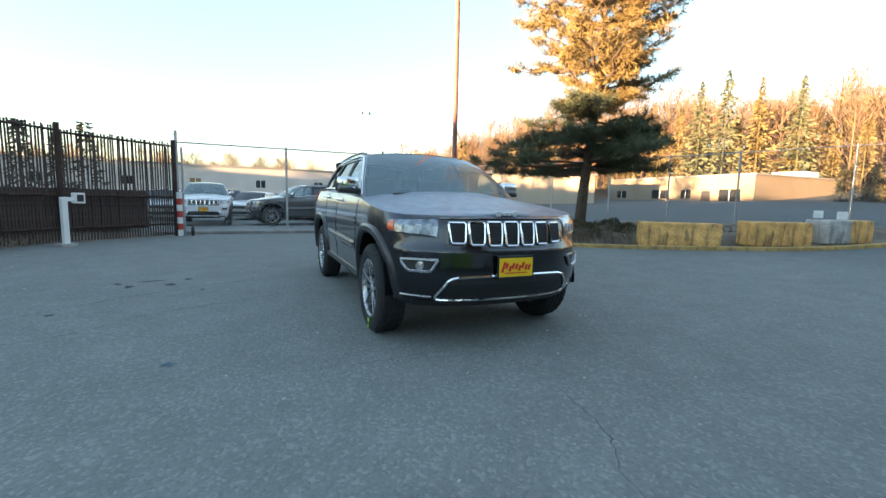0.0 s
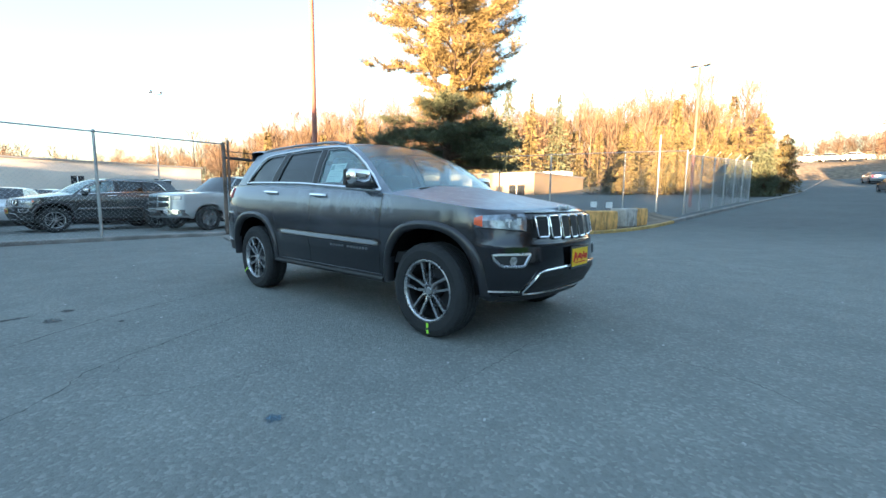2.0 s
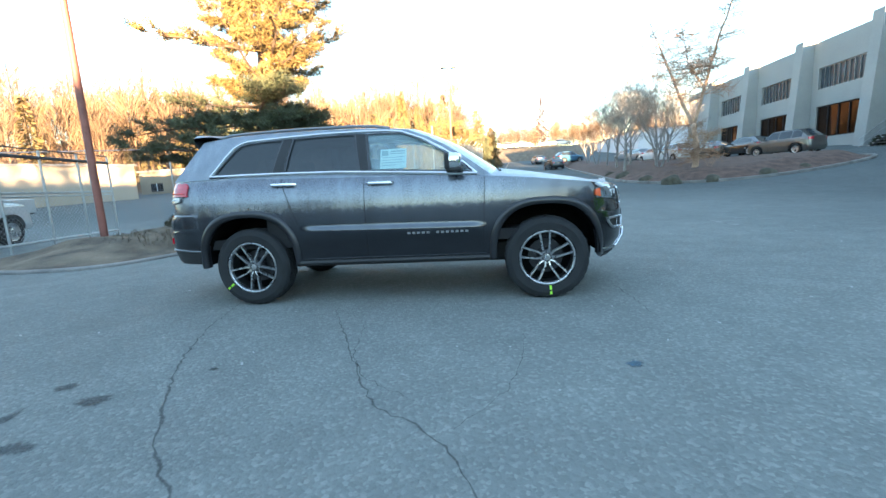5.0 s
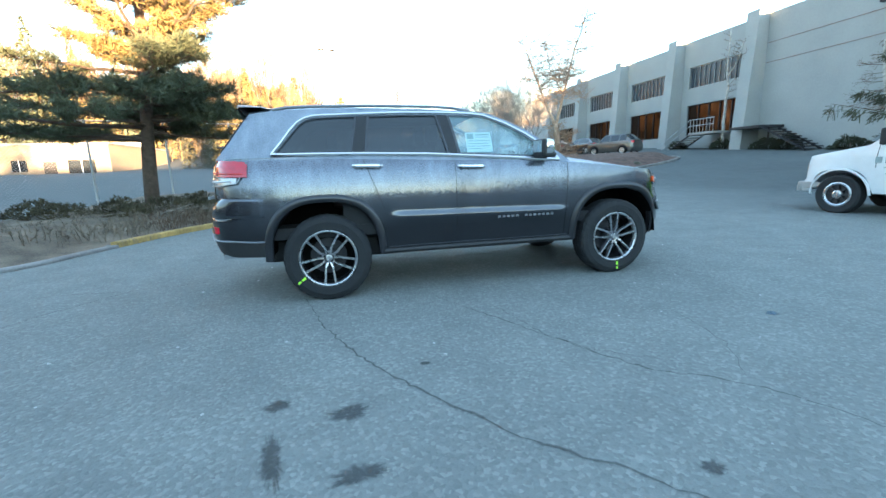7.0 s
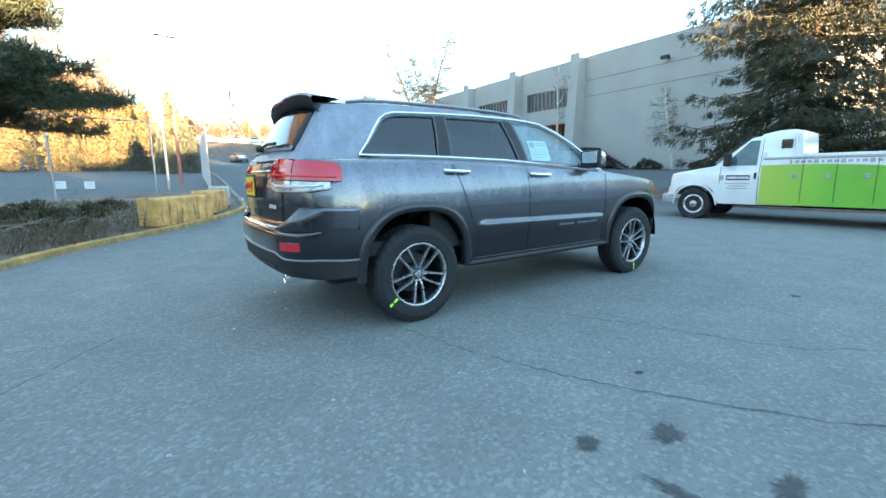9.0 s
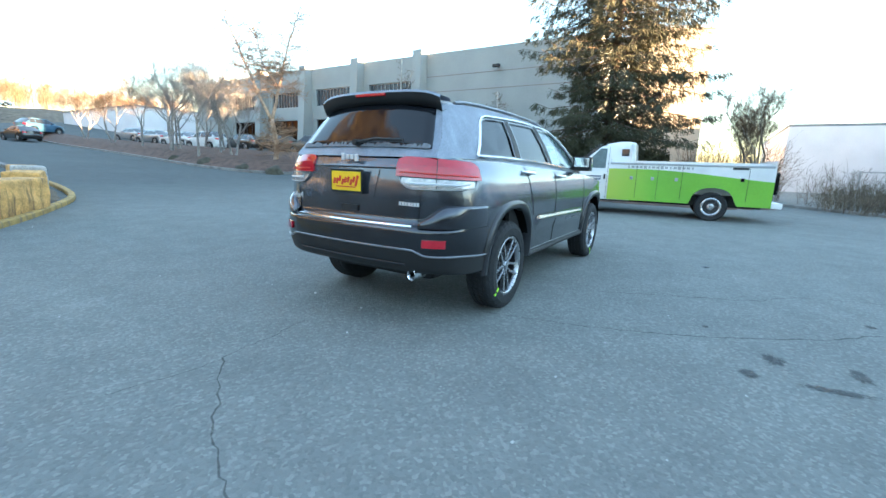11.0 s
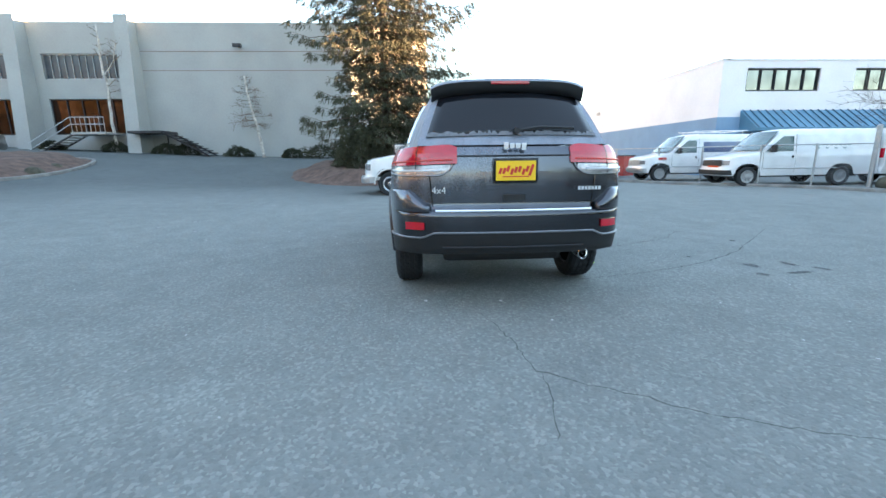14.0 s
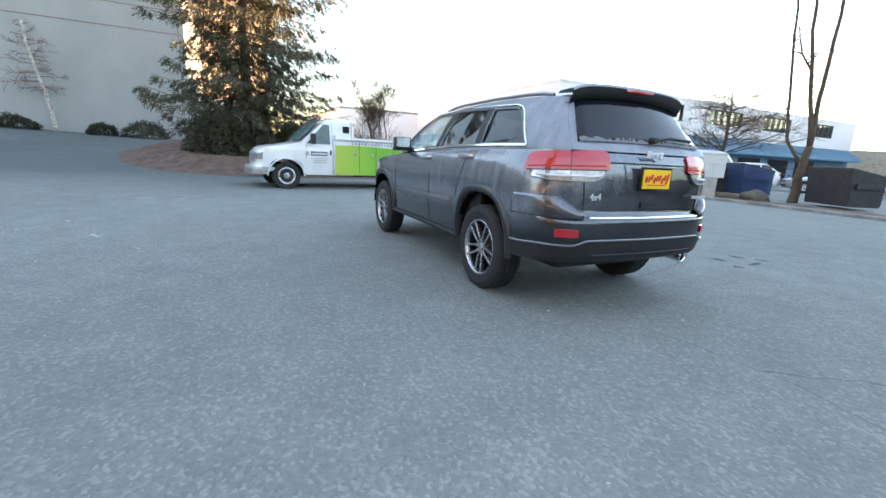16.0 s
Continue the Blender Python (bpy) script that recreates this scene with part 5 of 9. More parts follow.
def suv(m, paint, label, group="", detail=True):
    car = empty("suv", m, label, "car", group)
    top_paint = paint if paint != "granite" else "granite_dewy_lit"
    sh = Shell(
        [(2.305, 0), (2.295, 0.25), (2.24, 0.5), (2.14, 0.70), (2.0, 0.85), (1.80, 0.94), (1.46, 0.968), (1.0, 0.952), (0.4, 0.945), (-0.4, 0.945), (-1.0, 0.952), (-1.46, 0.968),
         (-1.85, 0.98), (-2.14, 0.952), (-2.34, 0.85), (-2.45, 0.63), (-2.485, 0.27), (-2.495, 0)],
        [(0.34, 0.07), (0.40, 0.035), (0.55, 0.022), (0.70, 0.012), (0.90, 0.006), (0.97, 0.010), (1.04, 0.018), (1.10, 0.028), (1.16, 0.042), (1.21, 0.062), (1.27, 0.10)],
        [(0.30, 0.16), (0.38, 0.08), (0.46, 0.03), (0.53, 0.0), (0.64, 0.0), (0.79, 0.012), (0.83, 0.032), (0.98, 0.055), (1.03, 0.085), (1.06, 0.15)],
        [(0.42, 0.12), (0.47, 0.04), (0.58, 0.008), (0.615, 0.0), (0.78, 0.0), (0.815, 0.062), (1.0, 0.055), (1.1, 0.06), (1.22, 0.08), (1.29, 0.115)],
        [(-2.40, 1.05), (-2.0, 1.055), (-1.75, 1.085), (-1.3, 1.14), (-0.9, 1.18), (-0.4, 1.205), (0.5, 1.235), (1.3, 1.265), (1.9, 1.285), (2.3, 1.285), (2.5, 1.27)],
        [(-2.4, 0.34), (-2.0, 0.36), (-1.9, 0.42), (-1.0, 0.42), (1.0, 0.42), (1.9, 0.44), (2.5, 0.455)],
        [(1.4575, 0.40, 0.468, 0.50), (-1.4575, 0.40, 0.468, 0.50)],
        (-0.90, 0.92, 0.735, 0.020))
    zs = [0.34, 0.38, 0.42, 0.46, 0.50, 0.53, 0.58, 0.615, 0.64, 0.68, 0.70, 0.72, 0.735, 0.75, 0.77, 0.785, 0.80, 0.815, 0.86, 0.90, 0.94, 0.98, 1.02, 1.04, 1.06, 1.08, 1.11, 1.14, 1.17, 1.20, 1.225, 1.25, 1.27, 1.29]
    n = len(sh.pts)
    i_nose, i_cowl = sh.index(y=0.82, zone="front"), sh.index(x=0.90)
    i_b, i_rd, i_tail = sh.index(x=-0.245), sh.index(x=-1.05), sh.index(y=0.62, zone="rear")
    # skin panels, split where the doors and the tailgate open
    bm = bmesh.new()
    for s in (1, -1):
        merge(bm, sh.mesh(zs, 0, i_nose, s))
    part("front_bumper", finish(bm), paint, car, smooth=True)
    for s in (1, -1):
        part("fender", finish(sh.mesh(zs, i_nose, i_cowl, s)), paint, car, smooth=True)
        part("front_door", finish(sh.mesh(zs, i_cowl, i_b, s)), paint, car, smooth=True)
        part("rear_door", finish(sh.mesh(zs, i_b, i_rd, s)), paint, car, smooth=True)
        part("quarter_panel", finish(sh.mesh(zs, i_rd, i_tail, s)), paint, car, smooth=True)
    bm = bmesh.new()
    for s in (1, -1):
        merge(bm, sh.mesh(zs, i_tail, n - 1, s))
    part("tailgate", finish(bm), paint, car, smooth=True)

    # hood
    rows = []
    for i in range(0, sh.index(x=0.86) + 1, 2):
        e = sh.at(i, sh.high(i))
        k = min(1.0, max(0.0, (2.34 - e.x) / 1.3))
        row = []
        for j in range(-10, 11):
            u = j / 10
            z = e.z + (0.012 + 0.055 * k) * (1 - abs(u) ** 3.0) + 0.016 * k * (1 - step(0.42, 0.62, abs(u)))
            row.append((e.x + 0.10 * (1 - u * u) * step(0, 1.0, k) * 0.6, e.y * u, z))
        rows.append(row)
    bm = bmesh.new()
    grid(bm, rows)
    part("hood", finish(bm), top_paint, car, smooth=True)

    # greenhouse
    def gy(x, z):
        y = 0.872 - (z - 1.2) * 0.30 - 0.40 * max(0.0, z - 1.2) ** 2
        y -= 0.11 * max(0, (-1.3 - x) / 1.0) ** 2 + 0.03 * max(0, (x - 0.3) / 0.7) ** 2
        return y

    a_line = [(0.98, 1.175), (0.80, 1.31), (0.57, 1.475), (0.36, 1.59), (0.16, 1.672)]
    roof_line = [(0.16, 1.672), (-0.1, 1.698), (-0.45, 1.717), (-0.9, 1.728), (-1.35, 1.728), (-1.75, 1.715), (-2.05, 1.685)]
    d_line = [(-2.05, 1.685), (-2.14, 1.55), (-2.235, 1.41), (-2.30, 1.33), (-2.335, 1.285)]
    low_line = [(-2.2, 1.255), (-1.9, 1.26), (-1.6, 1.255), (-1.2, 1.24), (-0.8, 1.22), (-0.4, 1.205), (0.0, 1.19), (0.4, 1.18), (0.7, 1.17)]
    outer = a_line + roof_line[1:] + d_line[1:] + low_line
    panes = {
        "quarter_window": ([(-1.845, 1.325), (-1.79, 1.39), (-1.70, 1.50), (-1.635, 1.575), (-1.58, 1.615), (-1.50, 1.637), (-1.30, 1.648), (-1.115, 1.652), (-1.15, 1.49), (-1.185, 1.318), (-1.5, 1.322)], "privacy_glass"),
        "rear_window": ([(-1.075, 1.313), (-1.05, 1.48), (-1.025, 1.656), (-0.7, 1.664), (-0.36, 1.663), (-0.325, 1.48), (-0.285, 1.288), (-0.7, 1.302)], "privacy_glass"),
        "front_window": ([(-0.205, 1.283), (-0.235, 1.48), (-0.262, 1.655), (-0.1, 1.652), (0.08, 1.640), (0.16, 1.615), (0.32, 1.545), (0.49, 1.450), (0.66, 1.335), (0.785, 1.222), (0.5, 1.243), (0.2, 1.262)], "clear_glass"),
    }
    for s in (1, -1):
        bm = bmesh.new()
        edges = []
        for loop in [outer] + [p for p, _ in panes.values()]:
            vs = [bm.verts.new((x, s * gy(x, z), z)) for x, z in loop]
            edges += [bm.edges.new((a, b)) for a, b in zip(vs, vs[1:] + vs[:1])]
        bmesh.ops.triangle_fill(bm, edges=edges, use_beauty=True)
        bmesh.ops.subdivide_edges(bm, edges=[e for e in bm.edges if e.calc_length() > 0.12], cuts=4, use_grid_fill=True)
        bmesh.ops.triangulate(bm, faces=[f for f in bm.faces if len(f.verts) > 4])
        for v in bm.verts:
            v.co.y = s * gy(v.co.x, v.co.z)
        face_out(bm, (0, s, 0))
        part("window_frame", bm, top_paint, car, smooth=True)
        for name, (loop, glass) in panes.items():
            bm = bmesh.new()
            bm.faces.new([bm.verts.new((x, s * (gy(x, z) - 0.012), z)) for x, z in loop])
            face_out(bm, (0, s, 0))
            pane = part(name, bm, glass, car)
            bm = bmesh.new()
            vs_o = [Vector((x, s * (gy(x, z) + 0.003), z)) for x, z in loop]
            c = sum(vs_o, Vector()) / len(vs_o)
            inn = [v.lerp(c, 0.06) for v in vs_o]
            grid(bm, [vs_o + vs_o[:1], inn + inn[:1]])
            part("seal", bm, "gloss_black", pane)
        for a, b, nm in (((-1.115, 1.652), (-1.185, 1.318), "rear"), ((-0.36, 1.663), (-0.285, 1.288), "front")):
            other = {"rear": [(-1.025, 1.656), (-1.075, 1.313)], "front": [(-0.262, 1.655), (-0.205, 1.283)]}[nm]
            bm = bmesh.new()
            grid(bm, [[(x, s * (gy(x, z) + 0.004), z) for x, z in ((lerp(p[0], q[0], k / 8), lerp(p[1], q[1], k / 8)) for k in range(9))] for p, q in ((a, b), (Vector(a).lerp(Vector(other[0]), 0.5), Vector(b).lerp(Vector(other[1]), 0.5)), other)])
            face_out(bm, (0, s, 0))
            part("pillar_trim", bm, "plastic", car)
        ring = [(-1.875, 1.312), (-1.80, 1.40), (-1.71, 1.52), (-1.645, 1.595), (-1.58, 1.635), (-1.50, 1.655), (-1.1, 1.672), (-0.7, 1.683), (-0.3, 1.680), (-0.05, 1.670), (0.11, 1.650), (0.32, 1.566), (0.50, 1.468), (0.67, 1.352), (0.835, 1.205)]
        base = [(0.835, 1.200), (0.5, 1.222), (0.0, 1.255), (-0.5, 1.285), (-1.1, 1.302), (-1.5, 1.308), (-1.875, 1.310)]
        bm = bmesh.new()
        for ln, r in ((ring, 0.009), (base, 0.012)):
            tube(bm, [(x, s * (gy(x, z) + 0.008), z) for x, z in ln], r + 0.004, 6)
        part("chrome_surround", bm, "chrome", car)
        rail = [(-0.02, s * 0.61, 1.700), (-0.18, s * 0.605, 1.728), (-0.4, s * 0.60, 1.742), (-1.0, s * 0.595, 1.752), (-1.5, s * 0.58, 1.748), (-1.74, s * 0.57, 1.738), (-1.86, s * 0.565, 1.718)]
        part("roof_rail", tubed(rail, 0.015, 8), "satin", car)
    # roof, windscreen, tail
    def across(line, bulge_x, crown, way, m_=14):
        rows = []
        for k, (x, z) in enumerate(line):
            y = gy(x, z)
            bx, cz = (v[0] + (v[1] - v[0]) * k / (len(line) - 1) for v in (bulge_x, crown))
            rows.append([(x + bx * (1 - (j / m_) ** 2), y * j / m_, z + cz * (1 - abs(j / m_) ** 2.4)) for j in range(-m_, m_ + 1)])
        bm = bmesh.new()
        grid(bm, rows)
        return face_out(finish(bm), way)
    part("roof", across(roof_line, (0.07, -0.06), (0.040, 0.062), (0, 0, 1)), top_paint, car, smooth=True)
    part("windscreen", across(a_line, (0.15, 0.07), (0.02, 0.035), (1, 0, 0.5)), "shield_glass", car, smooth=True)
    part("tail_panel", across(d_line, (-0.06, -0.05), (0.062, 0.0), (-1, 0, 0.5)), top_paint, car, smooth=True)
    part("cowl", boxed((0.99, 0, 1.165), (0.22, 1.5, 0.04)), "plastic", car)

    def rear_pt(a, z, on):
        u = (1.685 - z) / 0.40
        x = lerp(-2.05, -2.335, u)
        y = gy(x, z)
        q = a / y
        return (x - 0.06 + 0.01 * u + lerp(0.06, 0.05, u) * q * q - (0.012 if on else -0.01), a, z + 0.062 * (1 - u) * (1 - abs(q) ** 2.4))
    glass = part("tailgate_glass", slab(rear_pt, quad_rows(1.345, 1.645, lambda u: -lerp(0.66, 0.55, u), lambda u: lerp(0.66, 0.55, u), 6, 16)), "tail_glass", car, smooth=True)
    if detail:
        bm = bmesh.new()
        rr = random.Random(4)
        cols = [[], [], []]
        for k in range(121):
            a = lerp(-0.655, 0.655, k / 120)
            drop = 0.022 + 0.035 * abs(noise.noise((a * 9, 2, 0))) - (0.03 * rr.random() if rr.random() < 0.25 else 0)
            for j, z in enumerate((1.347, 1.347 + max(0.006, drop) * 0.5, 1.347 + max(0.012, drop))):
                q = rear_pt(a * (1 - 0.1 * (z - 1.347)), z, True)
                cols[j].append((q[0] - 0.003, q[1], q[2]))
        grid(bm, cols)
        part("dust_film", bm, "dust", glass)
    arm = part("rear_wiper", tubed([(-2.385, -0.02, 1.385), (-2.372, -0.2, 1.412), (-2.372, -0.46, 1.402)], 0.013, 6), "plastic", car)
    part("wiper_hub", lathe([(0, -2.415), (0.022, -2.415), (0.028, -2.36), (0, -2.36)], 12, "Z"), "plastic", arm).matrix_local = pose(0, -0.02, 1.385, 0, 90, 0)
    rows = []
    for u in (0.0, 0.25, 0.5, 0.75, 1.0):
        rows.append([(lerp(-1.88, -2.20, u) + (0.07 * q * q) * u, q * lerp(0.545, 0.61, u ** 0.5), lerp(1.728, 1.774, u ** 0.6) + lerp(0.034, 0.014, u) * (1 - abs(q) ** 3) - 0.035 * u * abs(q) ** 8) for q in [j / 10 for j in range(-10, 11)]])
    under = [[(x + 0.035 * k / 4, y, z - lerp(0.04, 0.095 + 0.03 * abs(y), k / 4)) for x, y, z in r] for k, r in enumerate(rows)]
    bm = bmesh.new()
    grid(bm, rows + [[(x - 0.008, y, z - 0.018) for x, y, z in rows[-1]]])
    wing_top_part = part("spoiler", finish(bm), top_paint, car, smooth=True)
    bm = bmesh.new()
    grid(bm, [[(x - 0.008, y, z - 0.018) for x, y, z in rows[-1]], [(x + 0.004, y, z - 0.055) for x, y, z in rows[-1]]] + under[::-1])
    part("spoiler_underside", finish(bm), "plastic", wing_top_part, smooth=True)
    part("brake_light", boxed((-2.206, 0, 1.757), (0.02, 0.30, 0.024), bevel=0.006), "tail_red", car)

    # lamps
    P = lambda zone, off, back=0.0: (lambda a, z, on: sh.surf(a, z, zone, off if on else back))
    for s in (1, -1):
        # headlamp wraps the corner: by outline index
        i0, i1 = sh.index(y=0.60, zone="front"), sh.index(x=1.90)
        if i1 <= i0:
            i1 = i0 + 16

        def hl(a, z, on, s=s):
            k = min(int(a), len(sh.pts) - 2)
            q = sh.at(k, z, 0.012 if on else -0.01).lerp(sh.at(k + 1, z, 0.012 if on else -0.01), a - k)
            return (q.x, q.y * s, q.z)
        rows = [[(lerp(i0, i1, j / 14), lerp(lerp(0.890, 0.922, (j / 14) ** 0.7), lerp(1.026, 1.012, (j / 14)), i / 5)) for j in range(15)] for i in range(6)]
        lamp = part("headlamp", slab(hl, rows), "head_lens", car, smooth=False)
        rows = [[(lerp(i1 - 1.5, i1 + 0.3, j / 4), lerp(lerp(0.93, 0.945, j / 4), lerp(1.012, 0.995, j / 4), i / 3)) for j in range(5)] for i in range(4)]
        part("turn_signal", slab(lambda a, z, on, s=s: tuple(Vector(hl(a, z, on)) + (Vector((0.002, 0.005 * s, 0)) if on else Vector())), rows), "amber", lamp)
        for y, z, wd, ht in ((0.645, 0.965, 0.035, 0.05), (0.715, 0.975, 0.05, 0.016), (0.715, 0.945, 0.012, 0.045)):
            q = sh.surf(y, z, "front", 0.011)
            pr = part("projector", boxed((0, 0, 0), (0.012, wd, ht), bevel=0.003), "badge_silver", lamp)
            pr.matrix_local = Matrix.Translation((q.x, q.y * s, q.z)) @ Matrix.Rotation(radians(32 * s), 4, "Z")
        rim = [(i0 + 0.1, 1.022), (i0 + 0.1, 0.893)] + [(lerp(i0 + 0.1, i1 - 0.2, j / 12), lerp(0.890, 0.922, (j / 12) ** 0.7)) for j in range(1, 13)]
        part("lamp_rim", tubed([hl(a, z, True) for a, z in rim], 0.005, 5), "gloss_black", lamp)
        # tail lamp, red over clear, over the corner
        j0, j1 = sh.index(x=-2.06), sh.index(y=0.43, zone="rear")

        def tl(a, z, on, s=s):
            k = min(int(a), len(sh.pts) - 2)
            q = sh.at(k, z, 0.016 if on else -0.01).lerp(sh.at(k + 1, z, 0.016 if on else -0.01), a - k)
            return (q.x, q.y * s, q.z)
        seam = lambda u: 1.128 + 0.020 * u
        lens_top = lambda u: 1.260 + 0.034 * u - 0.030 * max(0, (0.10 - u) / 0.10) ** 2 - 0.025 * max(0, (u - 0.92) / 0.08) ** 2
        lens_low = lambda u: 1.066 + 0.020 * max(0, (0.34 - u) / 0.24) + 0.060 * max(0, (u - 0.82) / 0.14) ** 2.2
        tail = part("tail_lamp", slab(tl, [[(lerp(j0, j1, j / 24), lerp(seam(j / 24) + 0.003, lens_top(j / 24), i / 5)) for j in range(25)] for i in range(6)]), "tail_red", car)
        part("reverse_lens", slab(tl, [[(lerp(j0, j1, u), lerp(lens_low(u), seam(u) - 0.004, i / 3)) for u in (lerp(0.12, 0.94, j / 16) for j in range(17))] for i in range(4)]), "clear_lens", tail)
        rim = [(0.08, seam(0.08))] + [(u, lens_low(u) - 0.004) for u in (lerp(0.12, 0.94, j / 16) for j in range(17))] + [(0.965, seam(0.965))]
        part("lamp_bar", tubed([tl(lerp(j0, j1, u), lerp(lens_low(u), seam(u), 0.45), True) for u in (lerp(0.18, 0.86, j / 14) for j in range(15))], 0.009, 6), "badge_silver", tail)
        part("lamp_trim", tubed([tl(lerp(j0, j1, u), z, True) for u, z in rim], 0.005, 6), "satin", tail)
        part("lamp_band", tubed([tl(lerp(j0, j1, u), lerp(seam(u), lens_top(u), 0.22), True) for u in (lerp(0.06, 0.96, j / 20) for j in range(21))], 0.006, 6), "script_red", tail)
        part("lamp_rib", tubed([tl(lerp(j0, j1, u), seam(u), True) for u in (lerp(0.06, 0.98, j / 16) for j in range(17))], 0.004, 5), "gloss_black", tail)
        # raised corner of the bumper beside the tailgate
        w0, w1 = sh.index(x=-1.97), sh.index(y=0.645, zone="rear")
        wing_top = lambda u: 0.945 + 0.015 * u - 0.11 * step(0.66, 1.0, u)

        def wing(a, z, on, s=s):
            k = min(int(a), len(sh.pts) - 2)
            v = (z - 0.79) / (wing_top((a - w0) / (w1 - w0)) - 0.79)
            lo, hi = (sh.at(k, zz, 0.003 if on else -0.03).lerp(sh.at(k + 1, zz, 0.003 if on else -0.03), a - k) for zz in (0.775, z))
            q = lo.lerp(hi, max(0.0, v) ** 5)
            return (q.x, q.y * s, z)
        part("bumper_corner", slab(wing, [[(lerp(w0, w1, j / 18), lerp(0.79, wing_top(j / 18), i / 8)) for j in range(19)] for i in range(9)]), paint, car, smooth=True)
        part("reflector", slab(P("rear", 0.014), quad_rows(0.655, 0.712, s * 0.69, s * 0.835)), "tail_red", car)
        part("lamp_gap", tubed([tl(lerp(j0, j1, 0.56), lerp(1.07, 1.276, k / 8), True) for k in range(9)], 0.0035, 5), "gloss_black", tail)

    # grille: black panel and seven framed slots
    part("grille_panel", slab(P("front", 0.004), quad_rows(0.808, 1.020, -0.545, 0.545, 6, 20)), "gloss_black", car)
    for k in range(7):
        y0, y1 = -0.515 + k * 0.1475, -0.515 + k * 0.1475 + 0.128
        lo, hi = 0.826 + 0.02 * (abs(k - 3) / 3) ** 2, 1.009 - 0.006 * (abs(k - 3) / 3) ** 2
        slot = part("grille_slot", slab(P("front", 0.010), quad_rows(lo, hi, y0, y1, 5, 4)), "plastic", car)
        loop = [(y0 + 0.012, hi), (y1 - 0.012, hi), (y1, hi - 0.015), (y1 - 0.004, (lo + hi) / 2), (y1 - 0.010, lo + 0.015), (y1 - 0.022, lo), (y0 + 0.022, lo), (y0 + 0.010, lo + 0.015), (y0 + 0.004, (lo + hi) / 2), (y0, hi - 0.015), (y0 + 0.012, hi)]
        part("slot_frame", tubed([sh.surf(a, z, "front", 0.018) for a, z in loop], 0.0095, 6), "chrome", slot)
        if detail:
            bm = bmesh.new()
            for q in range(8):
                z = lerp(lo + 0.012, hi - 0.012, q / 7)
                tube(bm, [sh.surf(lerp(y0 + 0.014, y1 - 0.014, u / 2), z, "front", 0.012) for u in range(3)], 0.003, 4)
            part("mesh_insert", bm, "dark_steel", slot)
    # lower intake with chrome brow, fog lamps, plate
    part("intake", slab(P("front", 0.005), quad_rows(0.420, 0.575, lambda u: -lerp(0.575, 0.50, u), lambda u: lerp(0.575, 0.50, u), 4, 24)), "plastic", car)
    loop = [(y * e, z) for e, pts in ((-1, [(0.56, 0.406), (0.595, 0.412), (0.606, 0.43), (0.598, 0.455), (0.56, 0.525), (0.535, 0.56), (0.505, 0.58), (0.46, 0.59), (0.2, 0.60)]), (1, [(0.2, 0.60), (0.46, 0.59), (0.505, 0.58), (0.535, 0.56), (0.56, 0.525), (0.598, 0.455), (0.606, 0.43), (0.595, 0.412), (0.56, 0.406)])) for y, z in pts]
    part("chrome_brow", tubed([sh.surf(a, z, "front", 0.012) for a, z in loop], 0.011, 6), "chrome", car)
    part("chrome_lip", tubed([sh.surf(lerp(-0.56, 0.56, k / 20), 0.405, "front", 0.011) for k in range(21)], 0.010, 6), "chrome", car)
    for s in (1, -1):
        part("bumper_edge", tubed([sh.surf(s * lerp(0.625, 0.84, k / 8), 0.43 + 0.012 * k / 8, "front", 0.004) for k in range(9)], 0.007, 6), "alloy", car)
    part("chin", slab(P("front", 0.006), quad_rows(0.345, 0.392, -0.74, 0.74, 3, 24)), "plastic", car)
    for s in (1, -1):
        ya, yb = s * 0.615, s * 0.835
        fog = part("fog_lamp", slab(P("front", 0.008), quad_rows(0.640, 0.715, lambda u: lerp(ya + s * 0.035, ya - s * 0.01, u), lambda u: lerp(yb - s * 0.03, yb, u), 3, 8)), "plastic", car)
        loop = [(ya - s * 0.015, 0.722), (yb + s * 0.004, 0.722), (yb - s * 0.004, 0.69), (yb - s * 0.028, 0.65), (yb - s * 0.05, 0.635), (ya + s * 0.05, 0.632), (ya + s * 0.03, 0.645), (ya - s * 0.015, 0.722)]
        part("fog_bezel", tubed([sh.surf(a, z, "front", 0.014) for a, z in loop], 0.012, 6), "alloy", fog)
        q = sh.surf(s * 0.72, 0.675, "front", 0.012)
        lens = part("fog_lens", lathe([(0.0, 0.006), (0.035, 0.0), (0.0, -0.006)], 16), "clear_lens", fog)
        lens.matrix_local = Matrix.Translation(q) @ Matrix.Rotation(radians(-90 + 25 * s), 4, "Z")
    for end, x, z in (("front", 2.330, 0.664), ("rear", -2.472, 1.094)):
        back = part("plate_frame", boxed((x, 0, z), (0.014, 0.335, 0.185), bevel=0.004), "gloss_black", car)
        sg = 1 if end == "front" else -1
        face = part("number_plate", boxed((x + sg * 0.009, 0, z), (0.006, 0.300, 0.145), bevel=0.002), "plate_yellow", back)
        bm = bmesh.new()
        for k in range(9):
            box(bm, (x + sg * 0.014, -0.115 + 0.029 * k, z + 0.004 + 0.012 * math.sin(k * 2.3)), (0.003, 0.020, 0.045 if k else 0.085), tilt=Matrix.Rotation(radians(-18 * sg), 4, "X"))
        box(bm, (x + sg * 0.014, 0.0, z - 0.043), (0.003, 0.2, 0.008))
        part("plate_bars", bm, "script_red", back)
